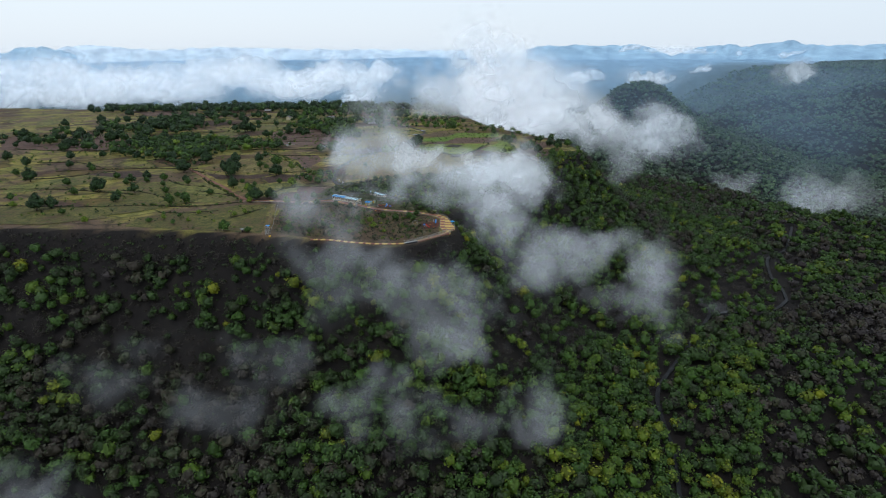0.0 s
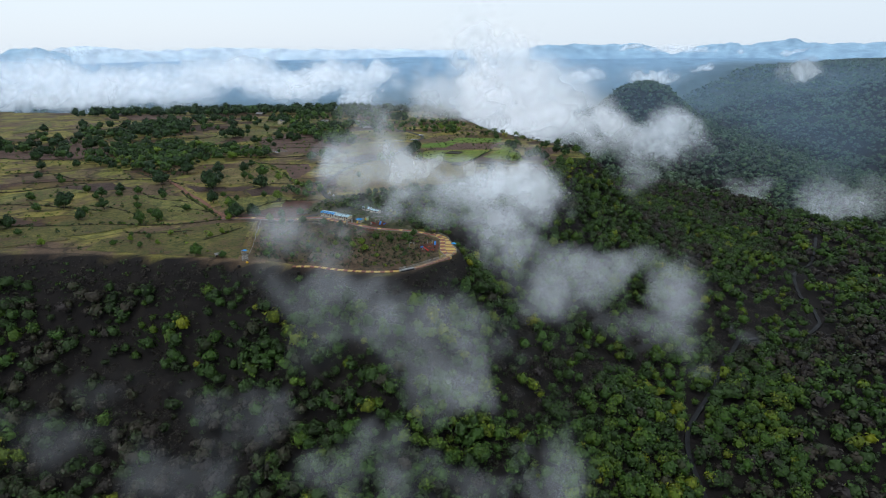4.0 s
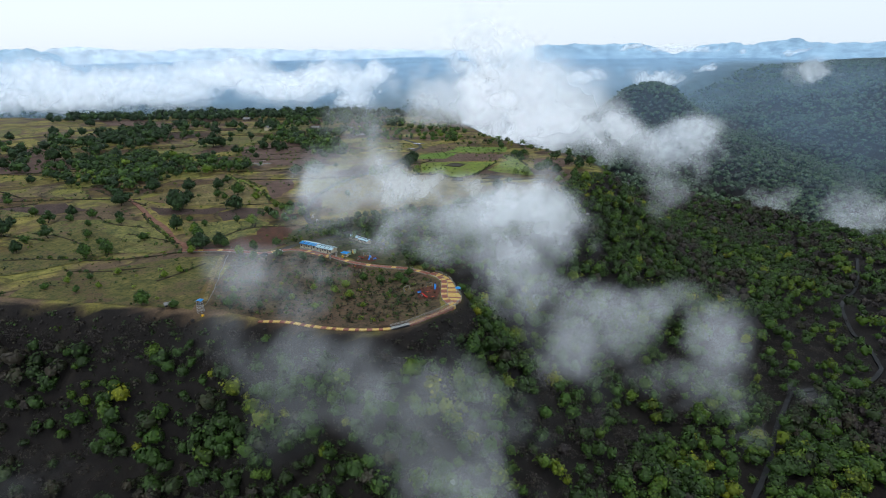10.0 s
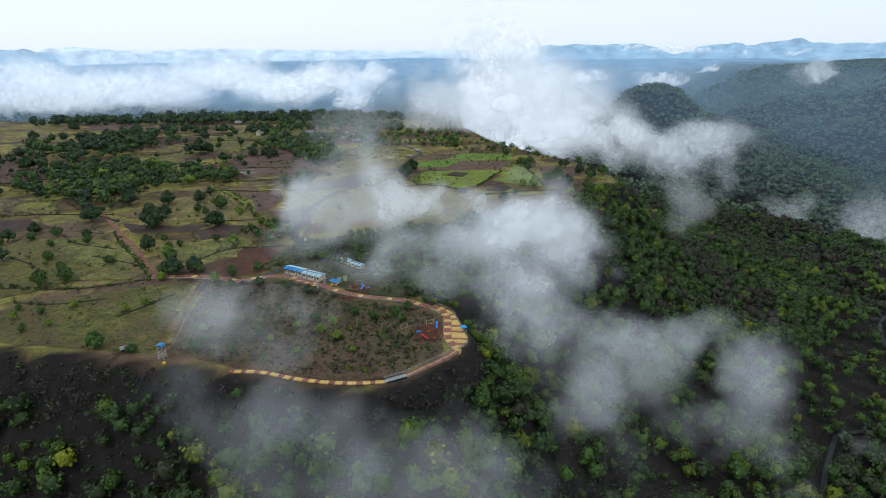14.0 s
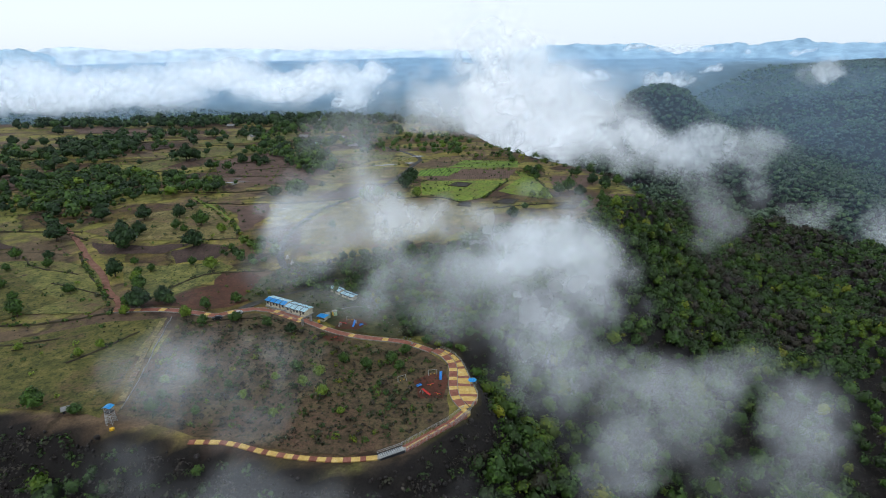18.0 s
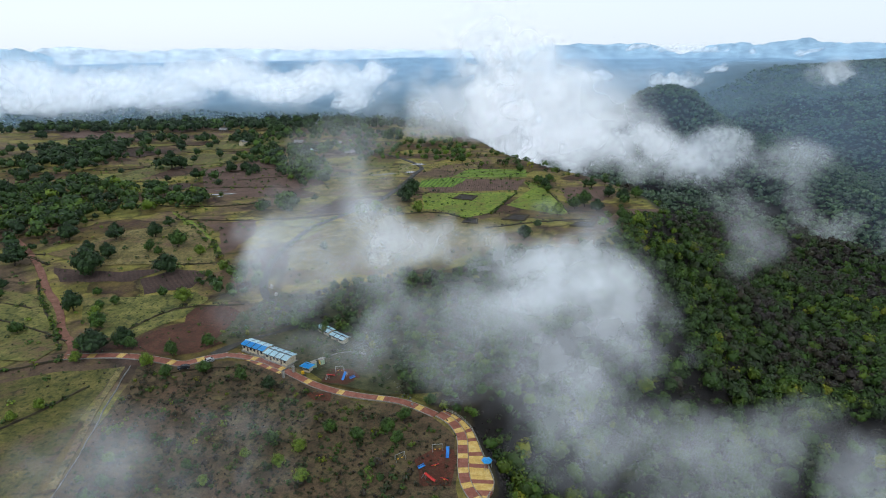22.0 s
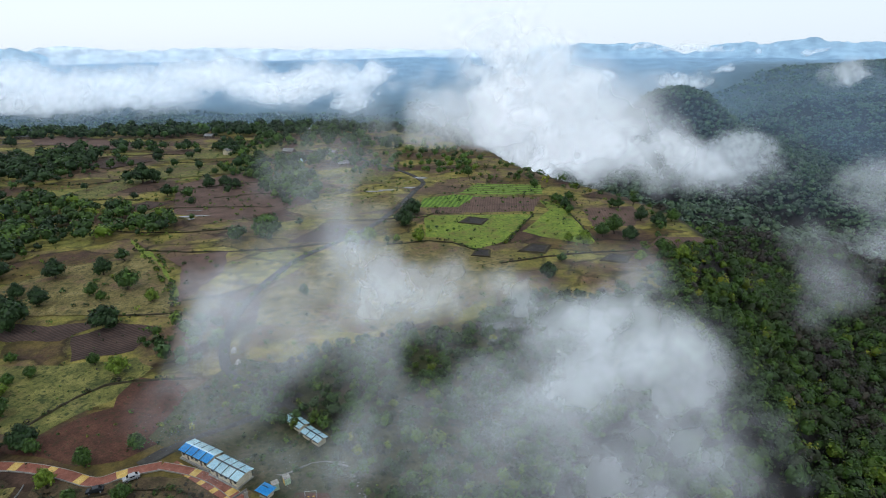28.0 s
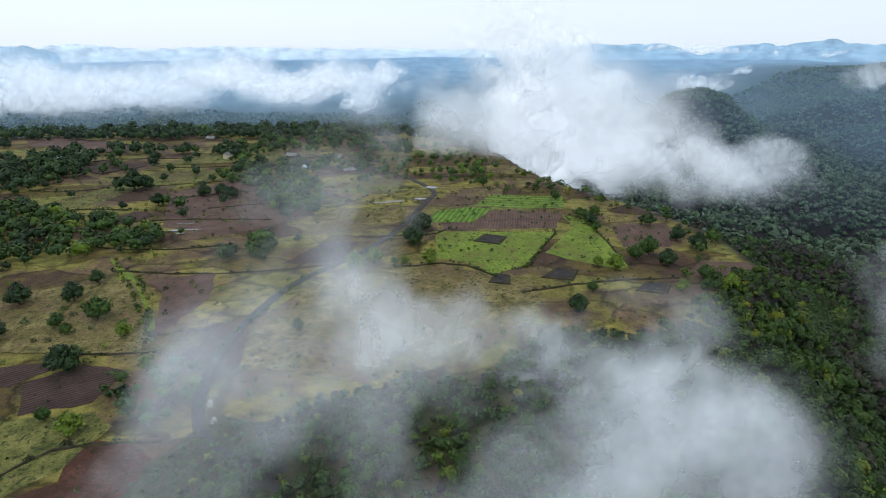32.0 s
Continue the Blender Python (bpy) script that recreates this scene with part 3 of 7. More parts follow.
cloud("mist_patch", [(-45, 120, 27, 40, 24, 22, 0.68), (-34, 132, 26, 30, 22, 18, 0.51), (-66, 148, 26, 28, 22, 15, 0.38), (-58, 96, 18, 34, 20, 15, 0.38), (-14, 140, 22, 32, 20, 16, 0.42), (-36, 140, 46, 26, 20, 18, 0.3)],
      7, 1.9, MIST, "drifting mist wisps above the cabins", 37, 24, skirt=0.3, erode=0.34)
cloud("mist_patch", [(-34, 196, 42, 34, 26, 26, 0.38), (-20, 206, 66, 24, 22, 22, 0.34), (-42, 190, 24, 36, 24, 16, 0.26)],
      9, 2.2, MIST, "faint rising streak of mist over the meadow", 36, 24, skirt=0.3)
cloud("mist_patch", [(-63, 26, 12, 27, 16, 17, 0.34), (-44, 48, 8, 27, 16, 13, 0.27), (-72, 6, 12, 24, 14, 15, 0.27), (-52, 10, 6, 26, 14, 13, 0.18)],
      6, 1.8, MIST, "thin mist drifting over the promontory scrub", 38, 20, fade=4.0)
cloud("mist_patch", [(103, 76, -36, 42, 24, 21, 0.52), (78, 70, -26, 32, 20, 20, 0.43), (136, 90, -36, 26, 18, 16, 0.33), (63, 34, -38, 20, 16, 30, 0.32), (86, 52, -42, 28, 18, 20, 0.22), (52, 20, -30, 20, 14, 18, 0.19)],
      7, 2.0, MIST, "mist rising from the wooded ravine", 41, 24)
cloud("mist_patch", [(156, 68, -48, 25, 20, 30, 0.58), (147, 46, -72, 22, 16, 23, 0.34), (182, 28, -58, 18, 14, 16, 0.34), (150, 24, -84, 20, 12, 13, 0.21), (128, 50, -66, 26, 16, 18, 0.21)],
      6, 2.0, MIST, "white mist patches over the lower forest", 42, 20, skirt=0.35)
cloud("mist_patch", [(-38, -18, -6, 42, 16, 19, 0.26), (3, -20, -26, 42, 16, 25, 0.48), (18, -46, -40, 32, 16, 24, 0.44), (-14, -32, -26, 36, 16, 19, 0.28), (34, -24, -30, 28, 14, 20, 0.24), (-64, -14, -2, 30, 14, 14, 0.16)],
      6, 2.0, MIST, "thin mist before the cliff", 43, 24, fade=5.0)
cloud("mist_patch", [(-19, -87, -50, 27, 14, 19, 0.35), (48, -76, -66, 21, 13, 28, 0.35), (20, -84, -64, 26, 13, 18, 0.2)],
      5, 1.9, MIST, "faint mist over the lower forest", 44, 18)
cloud("mist_patch", [(-105, -84, -52, 48, 16, 17, 0.18), (-80, -68, -34, 32, 14, 18, 0.13), (-150, -60, -56, 50, 18, 22, 0.16), (-172, -112, -76, 50, 18, 26, 0.21), (-130, -30, -46, 46, 16, 18, 0.11)],
      6, 2.0, MIST, "faint mist over the lower forest", 45, 24, erode=0.25)
cloud("mist_patch", [(441, 780, -62, 66, 50, 46, 1.3), (400, 760, -80, 44, 40, 34, 0.9), (480, 790, -40, 40, 40, 28, 0.9)],
      18, 4, MIST, "white mist clinging to the wooded ridge", 47, 32, fade=14.0, skirt=0.25, roll=2.2, erode=0.5)
cloud("mist_patch", [(198, 214, 43, 22, 18, 18, 0.56), (186, 200, 24, 20, 16, 22, 0.32), (170, 189, 4, 24, 16, 20, 0.28)],
      6, 2.0, MIST, "thin mist wisps above the wooded flank", 48, 20)
cloud("mist_patch", [(436, 492, -86, 44, 34, 22, 0.4), (563, 508, -112, 76, 40, 32, 0.5), (610, 520, -124, 44, 30, 24, 0.4)],
      14, 4, MIST, "white mist lying in the wooded valley", 49, 30, fade=10.0, roll=2.4, erode=0.55)


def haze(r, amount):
    """A thin curtain across the valley, added to stand in for the blue of hazy air, thinning upwards and towards the
    land.
    """
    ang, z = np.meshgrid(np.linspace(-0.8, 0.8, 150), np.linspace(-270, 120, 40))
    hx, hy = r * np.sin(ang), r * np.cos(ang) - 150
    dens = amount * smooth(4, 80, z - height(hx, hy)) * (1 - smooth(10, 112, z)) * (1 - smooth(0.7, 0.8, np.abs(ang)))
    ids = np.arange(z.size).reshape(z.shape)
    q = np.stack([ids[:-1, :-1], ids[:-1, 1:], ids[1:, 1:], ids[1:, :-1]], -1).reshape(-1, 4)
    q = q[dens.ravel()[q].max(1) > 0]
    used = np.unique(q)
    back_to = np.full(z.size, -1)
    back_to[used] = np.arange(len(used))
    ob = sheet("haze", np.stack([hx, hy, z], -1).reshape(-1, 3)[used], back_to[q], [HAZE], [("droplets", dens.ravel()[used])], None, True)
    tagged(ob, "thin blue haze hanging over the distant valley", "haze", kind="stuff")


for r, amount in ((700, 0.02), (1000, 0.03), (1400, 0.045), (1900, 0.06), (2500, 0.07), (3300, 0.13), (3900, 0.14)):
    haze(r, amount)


# ---- mountains on the skyline ----
def mountain(name, bearings, r, label, mat):
    """A far range: (bearing as x over y, height) along an arc, sloping down to both sides."""
    rows = []
    k = np.linspace(bearings[0][0], bearings[-1][0], 160)
    top = np.interp(k, [b for b, _ in bearings], [h for _, h in bearings])
    top = top + (fbm(k * 60, k * 0, 0, 4, 17) - 0.5) * 26 * np.clip(top / 60, 0, 1)
    ang = np.arctan(k)
    for out, part_of in ((-260, 0.0), (-130, 0.55), (-40, 0.9), (0, 1.0), (60, 0.8), (160, 0.0)):
        rows.append(np.stack([(r + out) * np.sin(ang), (r + out) * np.cos(ang), -30 + (top + 30) * part_of], -1))
    v = np.stack(rows)
    ids = np.arange(v.shape[0] * v.shape[1]).reshape(v.shape[:2])
    q = np.stack([ids[:-1, :-1], ids[:-1, 1:], ids[1:, 1:], ids[1:, :-1]], -1).reshape(-1, 4)
    return tagged(sheet(name, v.reshape(-1, 3), q, [mat], (), None, True), label, "mountain", kind="structure")


# the haze over these ranges lies in their colour and glow
FAR_RANGE = hazed_distance_material("haze_blue_range", (0.19, 0.29, 0.39), (0.22, 0.32, 0.42), 4300, 4700)
PALE_RANGE = hazed_distance_material("haze_pale_range", (0.37, 0.45, 0.53), (0.39, 0.46, 0.54), 4300, 4700)
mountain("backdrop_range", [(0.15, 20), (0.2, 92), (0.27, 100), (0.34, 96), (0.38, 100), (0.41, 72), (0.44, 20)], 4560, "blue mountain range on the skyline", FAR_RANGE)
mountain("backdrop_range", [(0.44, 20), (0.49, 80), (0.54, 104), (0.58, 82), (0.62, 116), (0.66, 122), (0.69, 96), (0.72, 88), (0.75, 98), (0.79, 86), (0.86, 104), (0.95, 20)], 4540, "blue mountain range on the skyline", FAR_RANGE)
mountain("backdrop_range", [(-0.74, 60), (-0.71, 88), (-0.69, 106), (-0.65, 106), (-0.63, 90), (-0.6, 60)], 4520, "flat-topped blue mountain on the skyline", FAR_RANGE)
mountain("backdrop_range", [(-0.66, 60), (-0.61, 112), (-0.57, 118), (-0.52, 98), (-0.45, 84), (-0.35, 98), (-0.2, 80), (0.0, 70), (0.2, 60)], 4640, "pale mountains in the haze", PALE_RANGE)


# ---- more materials ----
def furrowed(name, a, b, spacing, turn, rough=0.95):
    """Worked soil or crop in rows."""
    m, nt, p = material(name, rough)
    pos = place(nt)
    mp = nt.nodes.new("ShaderNodeMapping")
    mp.inputs["Rotation"].default_value = (0, 0, radians(turn))
    nt.links.new(pos, mp.inputs[0])
    w = nt.nodes.new("ShaderNodeTexWave")
    w.inputs["Scale"].default_value, w.inputs["Distortion"].default_value, w.inputs["Detail"].default_value = 0.314 / spacing, 1.5, 3
    w.inputs["Detail Scale"].default_value = 1.5
    nt.links.new(mp.outputs[0], w.inputs[0])
    big, fine = noise_node(nt, 0.11, 5, 0.65, pos), noise_node(nt, 1.1, 4, 0.7, pos)
    rows = ramp(nt, w.outputs[0], [(0.25, a), (0.75, b)])
    s = ramp(nt, big.outputs[0], [(0.3, (0.6, 0.6, 0.6)), (0.7, (1.3, 1.3, 1.3))])
    f = ramp(nt, fine.outputs[0], [(0.3, (0.7, 0.7, 0.7)), (0.7, (1.2, 1.2, 1.2))])
    c = mix(nt, 1.0, mix(nt, 1.0, rows.outputs[0], s.outputs[0], "MULTIPLY").outputs[0], f.outputs[0], "MULTIPLY")
    nt.links.new(c.outputs[0], p.inputs["Base Color"])
    bump(nt, p, w.outputs[0], 0.5, 0.25)
    return m


def land(name, dark, mid, light, soil, tuft):
    """Grazed land: three tones in patches, bare soil showing through, darker tufts."""
    m, nt, b = material(name, 0.95)
    p = place(nt)
    big, mid_n, small, fine = noise_node(nt, 0.03, 4, 0.6, p), noise_node(nt, 0.17, 5, 0.7, p), noise_node(nt, 0.6, 4, 0.7, p), noise_node(nt, 2.4, 3, 0.7, p)
    tone = ramp(nt, mid_n.outputs[0], [(0.34, dark), (0.5, mid), (0.66, light)])
    bare = ramp(nt, big.outputs[0], [(0.47, (0, 0, 0)), (0.6, (1, 1, 1))])
    worn = ramp(nt, mid_n.outputs[0], [(0.4, (0, 0, 0)), (0.6, (1, 1, 1))])
    where = mix(nt, 1.0, bare.outputs[0], worn.outputs[0], "MULTIPLY")
    c = mix(nt, where.outputs[0], tone.outputs[0], soil)
    spot = ramp(nt, small.outputs[0], [(0.54, (0, 0, 0)), (0.61, (0.9, 0.9, 0.9))])
    c = mix(nt, spot.outputs[0], c.outputs[0], tuft)
    f = ramp(nt, fine.outputs[0], [(0.3, (0.5, 0.5, 0.5)), (0.7, (1.55, 1.55, 1.5))])
    nt.links.new(mix(nt, 1.0, c.outputs[0], f.outputs[0], "MULTIPLY").outputs[0], b.inputs["Base Color"])
    bump(nt, b, small.outputs[0], 0.5, 0.3)
    return m


CROP = furrowed("young_crop", (0.065, 0.125, 0.014), (0.125, 0.21, 0.022), 3.2, 15)
CROP_STRIP = furrowed("crop_strips", (0.085, 0.115, 0.025), (0.135, 0.22, 0.024), 6.0, -80)
PASTURE = land("short_pasture", (0.056, 0.064, 0.018), (0.118, 0.116, 0.03), (0.195, 0.172, 0.056), (0.09, 0.055, 0.034), (0.022, 0.034, 0.009))
GRAZED = land("close_grazed_slope", (0.042, 0.045, 0.011), (0.085, 0.08, 0.019), (0.135, 0.112, 0.034), (0.07, 0.043, 0.025), (0.018, 0.026, 0.007))
DRY_MEADOW = land("dry_meadow", (0.07, 0.06, 0.02), (0.142, 0.115, 0.04), (0.22, 0.176, 0.075), (0.11, 0.065, 0.04), (0.034, 0.04, 0.013))
GREEN_CROP = land("green_pasture", (0.092, 0.132, 0.017), (0.139, 0.192, 0.023), (0.198, 0.224, 0.037), (0.106, 0.092, 0.026), (0.047, 0.079, 0.013))
PLOUGHED = furrowed("ploughed_brown_soil", (0.09, 0.055, 0.043), (0.118, 0.072, 0.055), 1.6, 8)
DARK_PLOT = furrowed("dark_tilled_soil", (0.036, 0.023, 0.019), (0.072, 0.044, 0.035), 1.4, 60)
RED_SOIL = land("red_soil", (0.045, 0.02, 0.013), (0.07, 0.029, 0.019), (0.095, 0.042, 0.027), (0.042, 0.03, 0.015), (0.036, 0.024, 0.012))
YARD_RED = land("red_play_yard", (0.045, 0.017, 0.01), (0.075, 0.022, 0.013), (0.1, 0.034, 0.02), (0.045, 0.032, 0.018), (0.045, 0.028, 0.015))
SCRUB_SOIL = land("brown_scrub_soil", (0.04, 0.028, 0.016), (0.074, 0.051, 0.028), (0.096, 0.078, 0.035), (0.084, 0.047, 0.031), (0.016, 0.021, 0.007))
SCRUB_GREEN = land("green_scrub_floor", (0.028, 0.032, 0.013), (0.05, 0.052, 0.022), (0.078, 0.074, 0.034), (0.06, 0.044, 0.03), (0.016, 0.024, 0.008))
TRACK = surface("grey_track", (0.022, 0.021, 0.021), (0.04, 0.038, 0.036), (0.07, 0.065, 0.06), 0.25, 2.2)
TAR = surface("wet_tar", (0.009, 0.009, 0.010), (0.014, 0.0145, 0.016), (0.022, 0.023, 0.025), 0.2, 2.2, 0.6)
DIRT_ROAD = surface("red_dirt_road", (0.1, 0.045, 0.028), (0.165, 0.075, 0.05), (0.22, 0.115, 0.08), 0.3, 2.4)
PAVE_RED = surface("red_paving", (0.15, 0.052, 0.033), (0.22, 0.078, 0.052), (0.28, 0.12, 0.085), 0.6, 5, 0.7, 0.2, 0.02)
PAVE_YELLOW = surface("yellow_paving", (0.4, 0.25, 0.06), (0.52, 0.35, 0.1), (0.6, 0.45, 0.18), 0.7, 5, 0.7, 0.2, 0.02)
KERB = surface("pale_concrete", (0.2, 0.185, 0.165), (0.28, 0.265, 0.24), (0.36, 0.345, 0.32), 0.9, 7, 0.8)
RUBBLE = surface("grey_rubble", (0.1, 0.098, 0.094), (0.18, 0.175, 0.165), (0.3, 0.29, 0.28), 0.8, 5)
ROCK = surface("dark_basalt", (0.014, 0.012, 0.012), (0.026, 0.022, 0.021), (0.05, 0.042, 0.036), 0.3, 2.0)
BUND = surface("earth_bund", (0.02, 0.016, 0.01), (0.038, 0.03, 0.016), (0.055, 0.052, 0.02), 0.3, 2.0)
WALL_CREAM = surface("cream_cabin_panel", (0.48, 0.41, 0.28), (0.58, 0.5, 0.36), (0.64, 0.57, 0.43), 0.5, 6, 0.6, 0.1, 0.01)
ROOF_BLUE = surface("blue_roof_sheet", (0.04, 0.34, 0.78), (0.06, 0.44, 0.9), (0.14, 0.54, 0.92), 0.4, 5, 0.35, 0.15, 0.01, 0.1)
ROOF_PALE = surface("pale_blue_roof_sheet", (0.5, 0.76, 0.88), (0.62, 0.86, 0.94), (0.74, 0.9, 0.95), 0.4, 5, 0.35, 0.15, 0.01, 0.1)
WALL_EARTH = surface("earth_plaster", (0.09, 0.07, 0.055), (0.14, 0.11, 0.085), (0.2, 0.165, 0.13), 0.5, 4)
ROOF_TIN = surface("weathered_tin_roof", (0.1, 0.095, 0.09), (0.17, 0.165, 0.16), (0.26, 0.255, 0.25), 0.4, 5, 0.5)
STEEL_DARK = surface("dark_steel", (0.015, 0.016, 0.02), (0.025, 0.027, 0.032), (0.04, 0.042, 0.05), 1, 9, 0.5)
STEEL_PALE = surface("galvanised_steel", (0.3, 0.31, 0.31), (0.42, 0.43, 0.43), (0.52, 0.53, 0.53), 1, 9, 0.45, 0.1, 0.01, 0.5)
WINDOW = surface("dark_window_glass", (0.012, 0.014, 0.017), (0.02, 0.023, 0.028), (0.03, 0.034, 0.04), 1, 3, 0.12)
DOOR_WOOD = surface("brown_door", (0.07, 0.045, 0.03), (0.1, 0.066, 0.042), (0.14, 0.095, 0.06), 1, 8, 0.6)
PAINT_RED = surface("red_play_paint", (0.4, 0.025, 0.02), (0.5, 0.035, 0.028), (0.55, 0.06, 0.05), 1, 8, 0.45)
PAINT_BLUE = surface("blue_play_paint", (0.02, 0.14, 0.45), (0.03, 0.2, 0.6), (0.06, 0.28, 0.68), 1, 8, 0.45)
PAINT_YELLOW = surface("yellow_paint", (0.6, 0.33, 0.01), (0.75, 0.42, 0.015), (0.8, 0.5, 0.05), 1, 8, 0.5)
PAINT_GREEN = surface("pale_green_panel", (0.3, 0.4, 0.26), (0.38, 0.48, 0.32), (0.45, 0.55, 0.4), 1, 8, 0.5)
CAR_DARK = surface("dark_car_paint", (0.02, 0.022, 0.027), (0.032, 0.035, 0.042), (0.05, 0.054, 0.06), 1, 5, 0.2, 0.02, 0.01, 0.3)
CAR_SILVER = surface("pale_car_trim", (0.28, 0.29, 0.3), (0.36, 0.37, 0.39), (0.42, 0.43, 0.45), 1, 5, 0.3, 0.02, 0.01, 0.2)
TYRE = surface("tyre_rubber", (0.01, 0.01, 0.01), (0.016, 0.016, 0.016), (0.025, 0.025, 0.025), 2, 12, 0.9)
WALL_WHITE = surface("whitewashed_wall", (0.5, 0.49, 0.46), (0.62, 0.61, 0.58), (0.7, 0.69, 0.66), 0.3, 4, 0.8)
WATER = surface("muddy_puddle", (0.2, 0.19, 0.18), (0.24, 0.23, 0.22), (0.28, 0.27, 0.26), 0.2, 1.0, 0.05, 0.02, 0.01)


# ---- land laid out in plots ----
def resampled(line, step, closed=False):
    pts = [Vector(p) for p in line]
    if closed:
        pts.append(pts[0])
    out = []
    for a, b in zip(pts, pts[1:]):
        n = max(1, round((b - a).length / step))
        out += [a.lerp(b, i / n) for i in range(n)]
    return out if closed else out + [pts[-1]]


def bent(line, rounds=2):
    """A polyline with its corners rounded off."""
    pts = [Vector(p) for p in line]
    for _ in range(rounds):
        new_pts = [pts[0]]
        for a, b in zip(pts, pts[1:]):
            new_pts += [a.lerp(b, 0.25), a.lerp(b, 0.75)]
        pts = new_pts + [pts[-1]]
    return pts


def drape(points, mat, name, lift, cut=12.0, ragged=0.8):
    """A plot of land: a ragged polygon that lies on the ground, as a mesh."""
    bm = bmesh.new()
    ring = []
    for i, p in enumerate(resampled(points, 5.0, True)):
        j = ragged * 2 * (noise.noise(Vector((p.x * 0.13, p.y * 0.13, 3))))
        k = ragged * 2 * (noise.noise(Vector((p.x * 0.13, p.y * 0.13, 9))))
        ring.append(bm.verts.new((p.x + j, p.y + k, 0)))
    bm.faces.new(ring)
    bmesh.ops.triangulate(bm, faces=bm.faces[:])
    xs, ys = [v.co.x for v in bm.verts], [v.co.y for v in bm.verts]
    for axis, lo, hi in ((0, min(xs), max(xs)), (1, min(ys), max(ys))):
        at = lo + cut
        while at < hi:
            co, no = [0, 0, 0], [0, 0, 0]
            co[axis], no[axis] = at, 1
            bmesh.ops.bisect_plane(bm, geom=bm.verts[:] + bm.edges[:] + bm.faces[:], plane_co=co, plane_no=no)
            at += cut
    xy = np.array([v.co[:2] for v in bm.verts])
    for v, z in zip(bm.verts, height(xy[:, 0], xy[:, 1])):
        v.co.z = z + lift + (0.35 if v.co.y > 430 else 0)
    bm.normal_update()
    if sum(f.normal.z for f in bm.faces) < 0:
        bmesh.ops.reverse_faces(bm, faces=bm.faces[:])
    return part(name, bm, mat)


